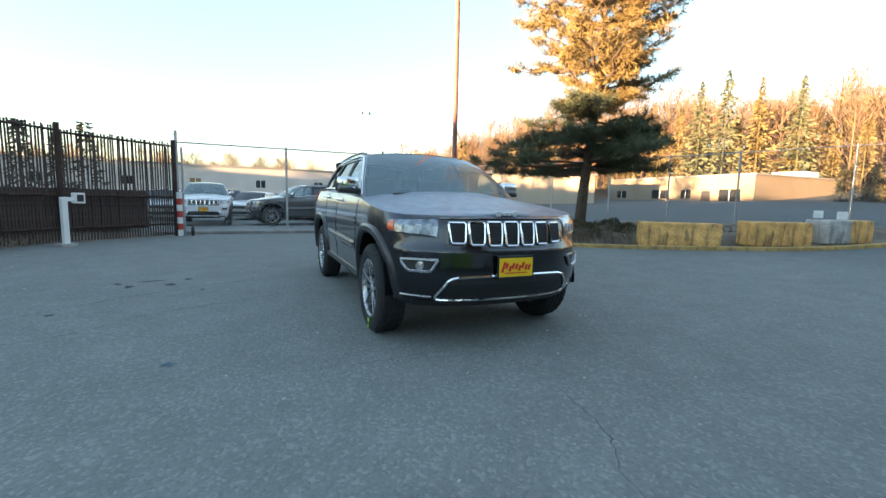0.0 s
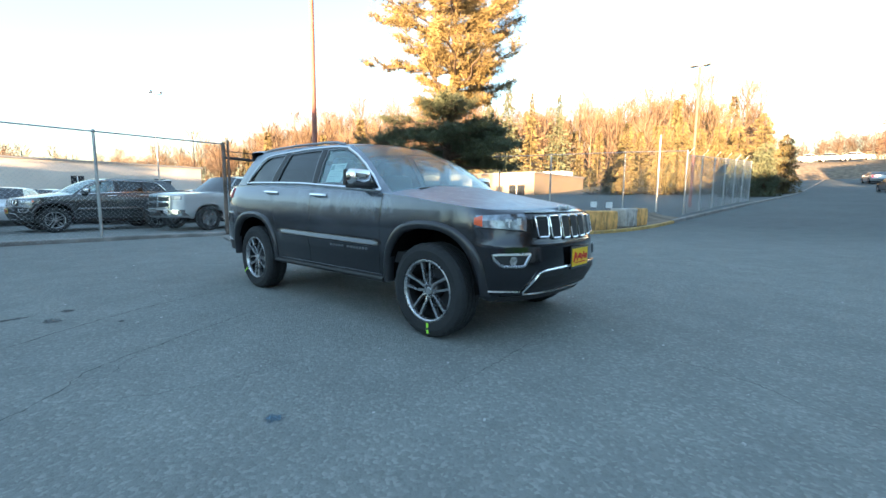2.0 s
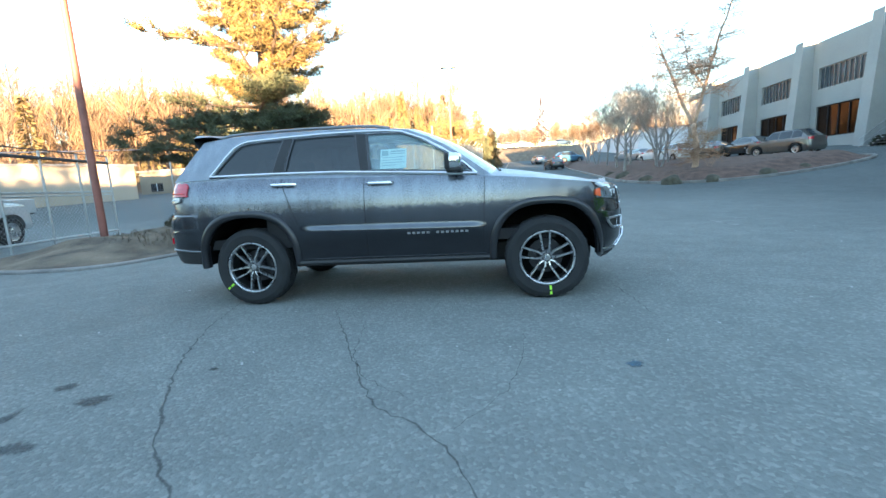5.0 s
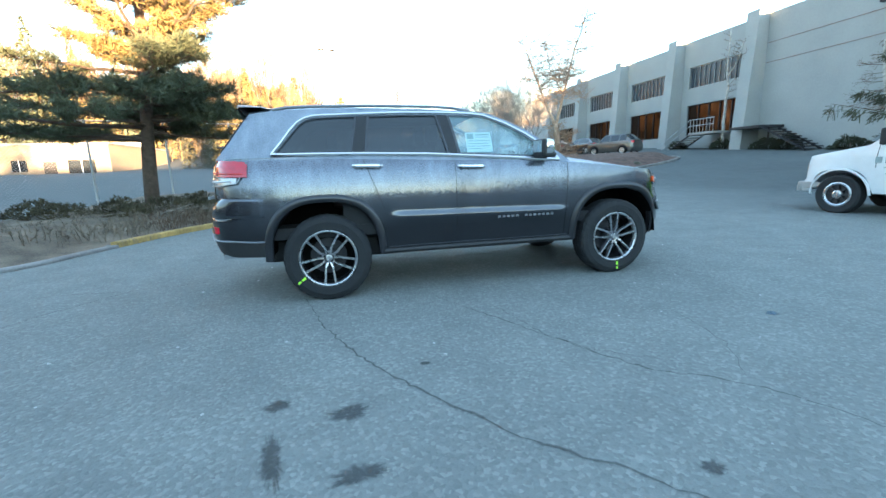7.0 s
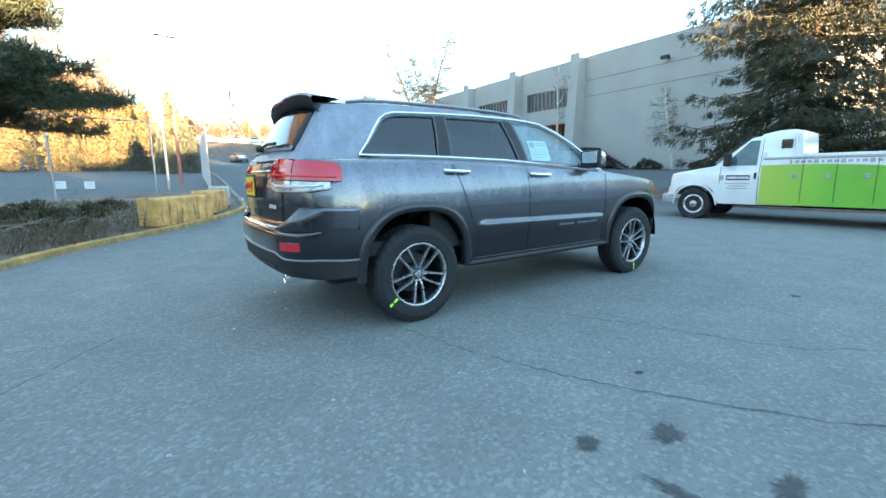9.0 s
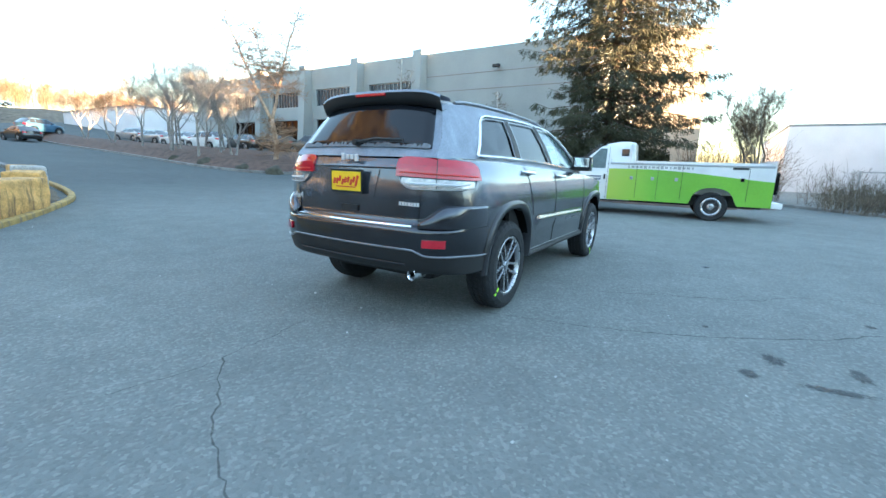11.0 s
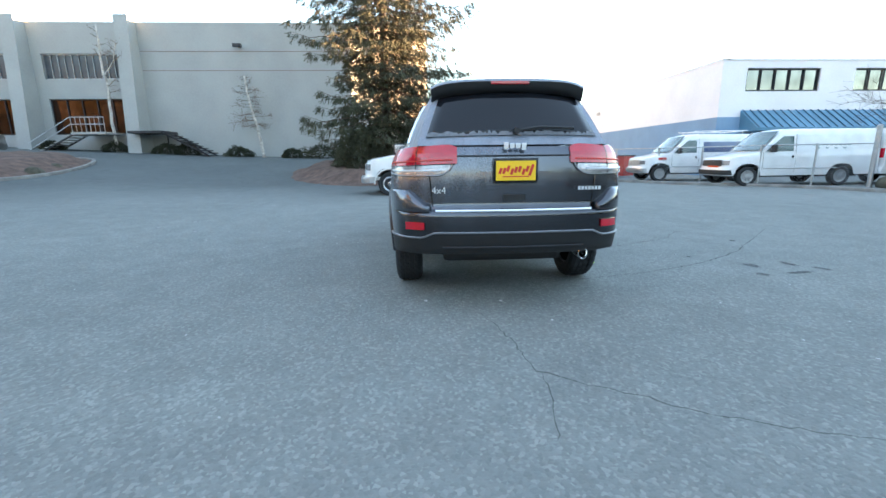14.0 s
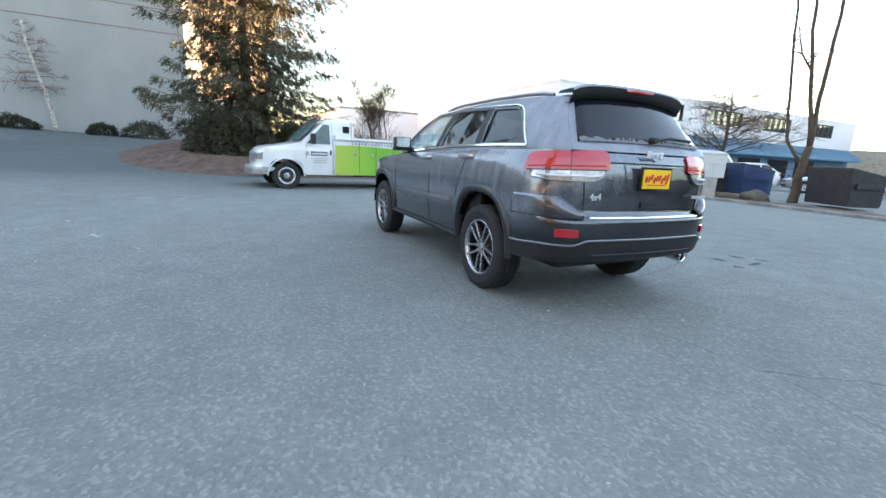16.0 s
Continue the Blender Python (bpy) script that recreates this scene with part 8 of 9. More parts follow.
part("vent_slot", boxed((0, 0.204, 1.33), (0.34, 0.012, 0.025)), "print", cabinet)
part("door_seam", boxed((0.0, 0.202, 1.08), (0.008, 0.006, 0.45)), "print", cabinet)
for k, (x, y, turn) in enumerate([(7.2, -16.0, 32), (6.0, -16.5, 20)]):
    pal = empty("pallet", pose(x, y, 0.06, 0, 0, turn), "weathered timber pallet on the leaf litter by the dumpster", "pallet", "pallets by the dumpster")
    for q in range(3):
        part("bearer", boxed((0, -0.5 + 0.5 * q, 0.05), (1.2, 0.09, 0.09)), "timber", pal)
    for q in range(7):
        part("board", boxed((-0.55 + 1.1 * q / 6, 0, 0.105), (0.10, 1.1, 0.018)), "timber", pal)


def rock(x, y, rx, ry, h, seed, label):
    """A half-sunk boulder with a lumpy skin."""
    bm = bmesh.new()
    bmesh.ops.create_icosphere(bm, subdivisions=3, radius=1.0)
    for v in bm.verts:
        k = 1 + 0.28 * noise.noise(v.co * 1.3 + Vector((seed, 0, 0))) + 0.10 * noise.noise(v.co * 3.7 + Vector((0, seed, 0)))
        v.co = Vector((v.co.x * rx * k, v.co.y * ry * k, v.co.z * h * k))
    ob = part("boulder", bm, "rock", smooth=True)
    ob.matrix_world = pose(x, y, lie(x, y) + h * 0.3)
    return tagged(ob, label, "boulder")


rock(5.15, -15.45, 0.52, 0.40, 0.34, 1.0, "low brown mossy boulder on the leaf litter")
rock(8.1, -15.35, 0.42, 0.34, 0.36, 4.0, "dark boulder at the foot of the fence post")
for k, (x, y, q) in enumerate([(9.9, 17.6, 0.45), (11.6, 17.3, 0.35), (14.2, 17.5, 0.4), (9.4, 19.6, 0.42), (9.2, 23.0, 0.5), (9.5, 27.0, 0.4), (16.3, 18.2, 0.33)]):
    rock(x, y, q, q * 0.8, q * 0.75, 7.0 + k, "grey-brown boulder at the edge of the mulched mound")
rb_ = empty("red_bin", pose(18.2, -10.6, 0, 0, 0, 25), "faded red steel bin among the clutter by the vans", "bin")
part("body", prism([(-0.55, -0.45), (0.55, -0.45), (0.6, 0.45), (-0.6, 0.45)], 0.1, 1.15, 0.03), "red", rb_)
part("lid", boxed((0, 0, 1.18), (1.2, 1.0, 0.06), 0, 0.02), "plastic", rb_)
up = empty("steel_post", pose(8.5, -14.95, 0), "grey steel post beside the white van", "post")
part("post", tubed([(0, 0, 0), (0, 0, 2.1)], 0.075, 10), "galv", up)
part("cap", lathe([(0.0, 2.14), (0.05, 2.13), (0.085, 2.09), (0.085, 2.07), (0.0, 2.07)], 12, "Z"), "galv", up)
for x, y in ((-6.6, 23.2), (-5.5, 22.8)):
    wb_ = empty("white_block", pose(x, y, lie(x, y), 0, 0, 20), "small white concrete lot marker", "block")
    part("block", prism([(-0.19, -0.13), (0.19, -0.13), (0.16, 0.13), (-0.16, 0.13)], 0, 0.36, 0.03), "white", wb_)
cab_ = empty("utility_bin", pose(-11.2, 3.6, 0, 0, 0, 20), "dark plastic bin behind the gate", "bin")
part("body", boxed((0, 0, 0.40), (0.6, 0.55, 0.78), 0, 0.03), "plastic", cab_)
part("lid", boxed((0, 0, 0.82), (0.66, 0.6, 0.06), 0, 0.02), "plastic", cab_)


# ---- trees ----
class Tufts:
    """Collects many small leaf blades or twigs as one mesh."""

    def __init__(self, seed):
        self.v, self.f, self.r = [], [], random.Random(seed)

    def blade(self, p, way, length, width):
        r = self.r
        side = Vector((r.gauss(0, 1), r.gauss(0, 1), r.gauss(0, 1))).cross(way)
        side = side.normalized() * width
        q = p + way * length
        n = len(self.v)
        self.v += [p - side * 0.6, p + side * 0.6, q + side * 0.5, q - side * 0.5]
        self.f.append((n, n + 1, n + 2, n + 3))

    def mesh(self, name, mat, parent=None, label=""):
        me = bpy.data.meshes.new(name)
        me.from_pydata([tuple(p) for p in self.v], [], self.f)
        me.materials.append(MAT[mat] if isinstance(mat, str) else mat)
        ob = new(name, me)
        ob.parent = parent
        if label:
            ob["label"] = label
        return ob


def rand_dir(r, up=0.0):
    v = Vector((r.gauss(0, 1), r.gauss(0, 1), r.gauss(0, 1) + up))
    return v.normalized()


def crooked(r, a, b, n, amount):
    """A wandering line from a to b."""
    a, b = Vector(a), Vector(b)
    out = []
    for k in range(n + 1):
        u = k / n
        w = amount * (b - a).length * math.sin(math.pi * u)
        out.append(a.lerp(b, u) + Vector((r.uniform(-w, w), r.uniform(-w, w), r.uniform(-w, w) * 0.5)))
    return out


def pine(x, y, z, label):
    """A wind-shaped pine: bare leaning trunk, spreading limbs that fork into sprays of needle tufts."""
    r = random.Random(11)
    t = empty("pine_tree", pose(x, y, z), label, "tree")
    trunk = [(0, 0, -0.4), (0.05, 0.02, 0.7), (0.10, 0.05, 1.5), (0.17, 0.10, 2.4), (0.22, 0.16, 3.5), (0.34, 0.24, 5.2), (0.32, 0.28, 7.0), (0.44, 0.25, 9.0), (0.40, 0.3, 11.6)]
    part("trunk", tubed(trunk, 0.19, 12, 0.06), "bark", t, smooth=True)
    T, low_T = Tufts(3), Tufts(4)
    limbs = bmesh.new()

    def tuft(p, way, low):
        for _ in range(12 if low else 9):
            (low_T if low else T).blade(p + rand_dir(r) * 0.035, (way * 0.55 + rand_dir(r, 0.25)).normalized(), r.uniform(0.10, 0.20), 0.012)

    def spray(p, way, length, low):
        """A side shoot that ends in a brush of needles."""
        e = p + way * length + Vector((0, 0, r.uniform(-0.02, 0.14) * length))
        tube(limbs, [p, p.lerp(e, 0.5) + Vector((0, 0, -0.03)), e], 0.014, 4, 0.004, cap=False)
        n = max(3, int(length / 0.085))
        for k in range(n):
            u = lerp(0.25, 1.0, k / (n - 1))
            tuft(p.lerp(e, u), way, low)
            if r.random() < 0.75:
                q = (way.cross(Vector((0, 0, 1))) * r.choice((-1, 1)) + way * 0.7 + Vector((0, 0, r.uniform(-0.1, 0.5)))).normalized()
                tuft(p.lerp(e, u) + q * r.uniform(0.08, 0.22), q, low)

    def at(h):
        for a, b in zip(trunk, trunk[1:]):
            if h <= b[2]:
                return Vector(a).lerp(Vector(b), (h - a[2]) / (b[2] - a[2]))
        return Vector(trunk[-1])
    side = Vector((-0.86, -0.51, 0))
    for k in range(134):
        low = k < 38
        ang = r.uniform(0, 2 * math.pi)
        if low:
            h = 1.70 + 1.75 * (k / 37) ** 0.9
        else:
            whorl, spoke = divmod(k - 38, 8)
            h = 3.6 + 0.68 * whorl + r.uniform(-0.10, 0.16)
            ang = 1.9 * whorl + 2 * math.pi * spoke / 8 + r.uniform(-0.5, 0.5)
        way = Vector((math.cos(ang), math.sin(ang), 0))
        if low:
            lean = max(0.0, way.dot(side))
            reach = r.uniform(1.0, 1.9) * (1 + 1.25 * lean ** 1.3 + 0.45 * max(0.0, way.x * 0.9 - way.y * 0.43) ** 2)
            rise = r.uniform(-0.20, 0.10) if lean > 0.4 else r.uniform(-0.08, 0.16)
        else:
            # each whorl is fuller on one side
            reach = (1.95 + 0.95 * math.sin(ang * 1.0 + whorl * 2.3)) * r.uniform(0.65, 1.1) * (0.8 if whorl < 1 else 1.0)
            rise = r.uniform(0.0, 0.65)
        b = at(h)
        e = b + way * reach + Vector((0, 0, reach * rise))
        ln = crooked(r, b, e, 6, 0.05)
        tube(limbs, ln, 0.022 + 0.014 * reach, 5, 0.010)
        for q in range(2 if low else 1, 7):
            f = q / 6
            for _ in range(3):
                if q < 3 and r.random() < 0.5:
                    continue
                turn = r.uniform(0.5, 1.15) * r.choice((-1, 1))
                d = Matrix.Rotation(turn, 3, "Z") @ way + Vector((0, 0, r.uniform(-0.12, 0.45)))
                spray(ln[q], d.normalized(), (0.26 + 0.30 * reach * (1.12 - f)) * r.uniform(0.7, 1.2), low)
        spray(ln[-1], (way + Vector((0, 0, 0.2))).normalized(), 0.35, low)
    for _ in range(8):
        spray(Vector(trunk[-1]), rand_dir(r, 0.8), 0.5, False)
    tagged(part("branchwork", limbs, "bark", t), kind="stuff")
    T.mesh("crown", "pine", t, "airy needle sprays in a sunlit gold tone")
    low_T.mesh("lower_crown", "pine_low", t, "lower boughs in a shaded dark green tone")
    return t


def spruce(x, y, z, h, width, seed, label, mat="spruce", tiers=46, coarse=1):
    """A dense spruce with drooping sprays; coarse: fewer, larger needles for a far one."""
    r = random.Random(seed)
    t = empty("spruce_tree", pose(x, y, z), label, "tree")
    part("trunk", tubed([(0, 0, -0.3), (0.05, 0, h * 0.5), (0, 0.05, h)], 0.24, 9, 0.03), "bark", t, smooth=True)
    T = Tufts(seed)
    limbs = bmesh.new()
    for k in range(tiers):
        u = k / (tiers - 1)
        hz = 0.6 + (h - 0.8) * u
        reach = width * (1 - u) ** 0.6 * min(1.0, 0.66 + 1.2 * u) * (0.78 + 0.22 * math.sin(k * 1.9)) + 0.25
        for j in range(9 if u < 0.85 else 6):
            a = 2 * math.pi * (j + r.random() * 0.9) / 9 + k * 0.7
            ln = reach * (r.uniform(0.38, 0.8) if r.random() < 0.6 else r.uniform(0.8, 1.15))
            way = Vector((math.cos(a), math.sin(a), 0))
            across = way.cross(Vector((0, 0, 1)))
            b = Vector((0, 0, hz))
            pts = [b, b + way * ln * 0.45 + Vector((0, 0, -0.13 * ln)), b + way * ln * 0.8 + Vector((0, 0, -0.19 * ln)), b + way * ln + Vector((0, 0, -0.15 * ln + 0.06))]
            tube(limbs, pts, 0.030, 4, 0.007, cap=False)
            for i in range(int((8 + ln * 9) / coarse)):
                v = r.uniform(0.18, 1.0)
                p = pts[0].lerp(pts[1], v / 0.45) if v < 0.45 else pts[1].lerp(pts[2], (v - 0.45) / 0.35) if v < 0.8 else pts[2].lerp(pts[3], (v - 0.8) / 0.2)
                sd = r.uniform(-1, 1)
                q = p + across * sd * 0.30 * ln * (1.15 - v) + Vector((0, 0, -0.10 * abs(sd)))
                hang = r.uniform(0.10, 0.42)
                d = (way * 0.45 + across * sd * 0.4 + Vector((0, 0, -0.55))).normalized()
                for m in range(9 // coarse):
                    f = m * coarse / 8
                    T.blade(q + d * hang * f + rand_dir(r) * 0.035, (d + rand_dir(r) * 0.75).normalized(), r.uniform(0.13, 0.27) * (1.15 - 0.4 * f) * coarse ** 0.5, 0.021 * coarse)
    tagged(part("branchwork", limbs, "bark", t), kind="stuff")
    T.mesh("crown", mat, t)
    return t


def stem_tree(m, label, stems, twigs, bark, name="bare_tree", sub=4, droop=0.0, seed=1, twig_mat="bare_wood"):
    """A leafless tree from given stems: (points, foot radius, tip radius); twigs: (from, count, longest, rise)."""
    r = random.Random(seed)
    t = empty(name, m, label, "tree")
    T = Tufts(seed)
    fine = bmesh.new()
    u0, count, longest, rise = twigs
    for pts, ra, rb in stems:
        pts = [Vector(p) for p in pts]
        line = []
        for a, b in zip(pts, pts[1:]):
            line += crooked(r, a, b, 4, 0.025)[:-1]
        line.append(pts[-1])
        part("stem", tubed(line, ra, 9, rb), bark, t, smooth=True)
        for k in range(count):
            u = lerp(u0, 1.0, (k + r.random()) / count)
            i = min(len(line) - 2, int(u * (len(line) - 1)))
            p = line[i].lerp(line[i + 1], u * (len(line) - 1) - i)
            a = r.uniform(0, 6.283)
            d = Vector((math.cos(a), math.sin(a), rise + r.uniform(-0.25, 0.25))).normalized()
            size = longest * (1.1 - 0.75 * u) * r.uniform(0.45, 1.0)
            ln = crooked(r, p, p + d * size + Vector((0, 0, -droop * size)), 4, 0.06)
            tube(fine, ln, 0.010 + 0.011 * size, 4, 0.006, cap=False)
            for q in range(int(sub * (0.5 + size))):
                v = r.uniform(0.25, 1.0)
                j = min(3, int(v * 4))
                base = ln[j].lerp(ln[j + 1], v * 4 - j)
                way = (d * 0.8 + rand_dir(r, 0.2) * 0.8 + Vector((0, 0, -droop))).normalized()
                T.blade(base, way, size * r.uniform(0.18, 0.42), 0.010)
                for _ in range(2):
                    T.blade(base + way * size * r.uniform(0.05, 0.25), (way + rand_dir(r) * 0.9).normalized(), size * r.uniform(0.08, 0.22), 0.007)
    tagged(part("branchwork", fine, bark if twig_mat != "bare_wood" else "bare_wood", t), kind="stuff")
    tagged(T.mesh("twig_mass", twig_mat, t), kind="stuff")
    return t


def bare_tree(m, h, seed, label, mat="grey_bark", stems=1, spread=0.5, levels=4, name="bare_tree", r0=0.09, twigs=True, base=0.0):
    """A leafless tree by repeated forking."""
    r = random.Random(seed)
    t = empty(name, m, label, "tree")
    wood, T = bmesh.new(), Tufts(seed)

    def grow(p, way, length, rad, lev):
        e = p + way * length
        if lev <= 1:
            T.blade(p, way, length, max(rad, 0.005))
            for _ in range((5 if mat == "birch_bark" else 9) if lev else 3):
                T.blade(p + way * length * r.uniform(0.15, 1.0), (way * 0.8 + rand_dir(r) * (spread + 0.2)).normalized(), length * r.uniform(0.35, 0.75), 0.0045)
            if lev == 0:
                return
        ln = crooked(r, p, e, 3 if lev > 1 else 2, 0.05)
        if lev > 1:
            tube(wood, ln, max(rad, 0.0045), 6 if lev > levels - 2 else 3, rad * 0.62, cap=False)
        for k in range(4 if lev > 1 else 3):
            u = r.uniform(0.45, 1.0) if k else 1.0
            base = p.lerp(e, u)
            d = (way * 0.9 + rand_dir(r) * spread + Vector((0, 0, 0.25))).normalized()
            grow(base, d, length * r.uniform(0.5, 0.75), rad * (0.60 if k == 0 else 0.42), lev - 1)
    if base:
        tube(wood, [(0, 0, -0.2), (0.03, 0.01, base * 0.5), (0, 0, base)], r0 * 1.7, 9, r0 * 1.35)
    for s in range(stems):
        a = 2 * math.pi * s / max(1, stems) + seed
        lean = Vector((math.cos(a) * 0.22, math.sin(a) * 0.22, 1)).normalized() if stems > 1 else Vector((0.03, 0.02, 1)).normalized()
        grow(Vector((0.05 * s, 0, base - 0.15)), lean, (h - base) * 0.42, r0, levels)
    part("trunk", wood, mat, t, smooth=True)
    tagged(T.mesh("twig_mass", mat if not twigs else "bare_wood", t), kind="stuff")
    return t


def shrub(x, y, z, rx, ry, h, seed, label, mat="shrub", n=900, size=0.07, name="shrub", cat="shrub"):
    r = random.Random(seed)
    t = empty(name, pose(x, y, z), label, cat)
    T = Tufts(seed)
    for _ in range(n):
        d = rand_dir(r)
        d.z = abs(d.z)
        k = 0.75 + 0.25 * noise.noise((d.x * 2 + seed, d.y * 2, d.z * 2))
        p = Vector((d.x * rx * k, d.y * ry * k, d.z * h * k)) * r.uniform(0.75, 1.0)
        for _ in range(3):
            T.blade(p, (d + rand_dir(r) * 0.9).normalized(), r.uniform(size, size * 2), size * 0.35)
    part("stems", tubed([(0, 0, -0.1), (0.02, 0, h * 0.6)], 0.05, 5, 0.02), "grey_bark", t)
    T.mesh("foliage", mat, t)
    return t


def brush(x, y, rx, ry, h, seed, label, mat="bare_wood", n=260, kind="stuff", name="brush"):
    """Dry tangled stems, one heap."""
    r = random.Random(seed)
    T = Tufts(seed)
    for _ in range(n):
        a, q = r.uniform(0, 6.283), r.random() ** 0.5
        p = Vector((x + rx * q * math.cos(a), y + ry * q * math.sin(a), 0))
        p.z = lie(p.x, p.y) + 0.05
        d = Vector((r.gauss(0, 0.35), r.gauss(0, 0.35), 1)).normalized()
        ln = h * r.uniform(0.4, 1.0)
        T.blade(p, d, ln, 0.010)
        for _ in range(5):
            u = r.uniform(0.3, 1.0)
            T.blade(p + d * ln * u, (d + rand_dir(r) * 0.9).normalized(), ln * r.uniform(0.12, 0.3), 0.008)
    return tagged(T.mesh(name, mat), label, "brush", kind=kind)


pine(-6.3, 8.2, 0.40, "tall pine with dark lower pads and a golden sunlit crown")
spruce(17.5, 2.35, 0.5, 21.0, 6.3, 21, "broad dark spruce with drooping boughs on its mound", tiers=62)
shrub(15.6, 3.5, 0.45, 1.7, 1.5, 2.9, 31, "dense dark evergreen undergrowth at the foot of the spruce", "spruce", 2600, 0.09)
shrub(16.6, 0.2, 0.4, 1.6, 1.5, 2.5, 32, "dense dark evergreen undergrowth beside the spruce", "spruce", 2400, 0.09)
for k, (x, y, rx, h) in enumerate([(26.0, 25.9, 0.9, 0.6), (26.0, 21.7, 0.9, 0.75), (26.0, 18.3, 1.2, 0.75), (26.0, 16.9, 1.0, 0.9), (26.0, 13.4, 1.15, 0.7), (26.0, 9.7, 0.8, 0.7), (25.9, 7.7, 1.4, 1.05)]):
    shrub(x, y, lie(x, y), 0.75, rx * 1.12, h * 1.25, 40 + k, "dark clipped shrub at the warehouse wall", n=900)
stem_tree(on_land(26.1, 11.7, 0), "slender leaning white birch against the warehouse wall", [([(0, 0, -0.1), (-0.05, 0.12, 1.2), (-0.05, 0.3, 2.2), (0, 0.55, 3.3), (0, 0.75, 4.4), (0, 0.85, 5.5)], 0.11, 0.06)], (0.35, 34, 2.3, 0.12), "birch_bark", "birch_tree", 9, 0.15, 5)
stem_tree(on_land(26.0, 21.6, 0), "slender white birch beside the entry stair", [([(0, 0, -0.1), (0, 0.1, 2.0), (0, -0.05, 4.0), (0, 0.15, 6.2), (0, 0.1, 8.2)], 0.12, 0.04), ([(0, 0.1, 5.0), (0, -0.7, 6.0), (0, -1.0, 7.2)], 0.045, 0.02)], (0.4, 14, 1.3, 0.5), "birch_bark", "birch_tree", 7, 0.0, 6)
stem_tree(pose(12.3, 20.8, lie(12.3, 20.8) + 0.35), "forked birch on the mound, coloured orange as in low sun",
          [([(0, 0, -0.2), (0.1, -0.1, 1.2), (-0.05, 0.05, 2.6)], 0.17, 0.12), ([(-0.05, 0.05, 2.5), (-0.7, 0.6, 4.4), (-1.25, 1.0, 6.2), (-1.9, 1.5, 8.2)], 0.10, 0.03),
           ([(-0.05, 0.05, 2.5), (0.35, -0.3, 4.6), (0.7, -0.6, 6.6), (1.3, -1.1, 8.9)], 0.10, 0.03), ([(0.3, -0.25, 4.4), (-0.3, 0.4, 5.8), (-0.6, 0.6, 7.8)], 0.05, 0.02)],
          (0.22, 60, 2.3, 0.30), "birch_sunlit", "birch_tree", 13, 0.18, 8, "twigs_sunlit")
for k, (x, y, h) in enumerate([(12.4, 26.9, 7.5), (10.6, 29.5, 7.0), (11.6, 36.0, 6.5), (12.4, 43.5, 6.0), (13.5, 36.0, 6.5), (13.4, 52.0, 6.0), (9.7, 24.6, 7.0), (12.0, 31.5, 7.0), (14.2, 29.6, 6.6), (11.6, 24.0, 6.4), (15.0, 33.0, 7.0)]):
    bare_tree(on_land(x, y, 0), h, 60 + k, "bare grey tree with pale twigs on the mulched mound", "pale_bark", 1 + k % 2, 0.75, 5, "bare_tree", 0.09, k not in (0, 1, 6, 7, 8, 9, 10))
stem_tree(pose(4.62, -17.05, 0), "bare three-stemmed tree with short twigs by the kerb strip",
          [([(0, 0, -0.2), (0.03, 0, 1.0), (-0.12, -0.05, 2.2)], 0.19, 0.13), ([(-0.1, -0.05, 2.1), (-0.15, 0.05, 4.5), (-0.2, 0.1, 7.5), (-0.1, 0.2, 12.0)], 0.095, 0.03),
           ([(-0.1, -0.05, 2.1), (0.12, 0.35, 4.5), (0.35, 0.95, 8.0), (0.5, 1.4, 12.5)], 0.09, 0.03), ([(0.03, 0, 1.5), (0.55, 0.25, 2.4), (0.72, 0.5, 4.6), (0.98, 0.85, 8.0), (1.1, 1.2, 12.0)], 0.07, 0.03),
           ([(0.15, 0.4, 4.9), (0.55, 0.5, 5.6), (0.78, 0.65, 6.6)], 0.045, 0.02)],
          (0.2, 22, 1.1, 0.35), "bark", "bare_tree", 4, 0.0, 71, "bark")
stem_tree(pose(9.8, -20.3, 0), "low wide bare tree with level boughs in front of the shop",
          [([(0, 0, -0.2), (0.05, 0, 1.8), (-0.05, 0.05, 3.4), (0.1, 0, 5.2)], 0.16, 0.02)], (0.36, 70, 4.6, 0.16), "bark", "bare_tree", 10, 0.0, 72, "bark")
bare_tree(pose(16.6, -3.6, 0.3), 4.6, 73, "bare shrubby tree behind the service truck", "grey_bark", 3, 0.6, 5, "bare_tree", 0.06)
brush(17.6, -6.4, 1.9, 1.2, 1.7, 81, "dry tangled brush by the hydrant", "grey_bark", n=150)
brush(18.6, -8.2, 2.4, 1.6, 1.2, 89, "brown weeds among the clutter by the vans", "leaf_brush", n=420)
brush(15.8, -6.6, 1.4, 0.9, 1.1, 82, "dry weeds along the kerb", "dry_grass", n=220)
brush(20.0, -3.0, 3.0, 2.0, 2.6, 85, "thicket of bare twigs behind the truck", n=600)
brush(-5.4, 7.6, 2.2, 2.0, 0.5, 83, "low dry brush on the island", "dry_grass", n=900)
brush(-4.4, 10.2, 1.5, 2.2, 0.45, 87, "low brown brush behind the barriers", "bare_wood", n=700)
brush(-4.9, 6.4, 1.0, 1.6, 0.35, 88, "low brown brush behind the yellow kerb", "bare_wood", n=500)
brush(-6.6, 4.5, 1.6, 1.4, 0.38, 84, "low dry brush on the island", "dry_grass", n=600)
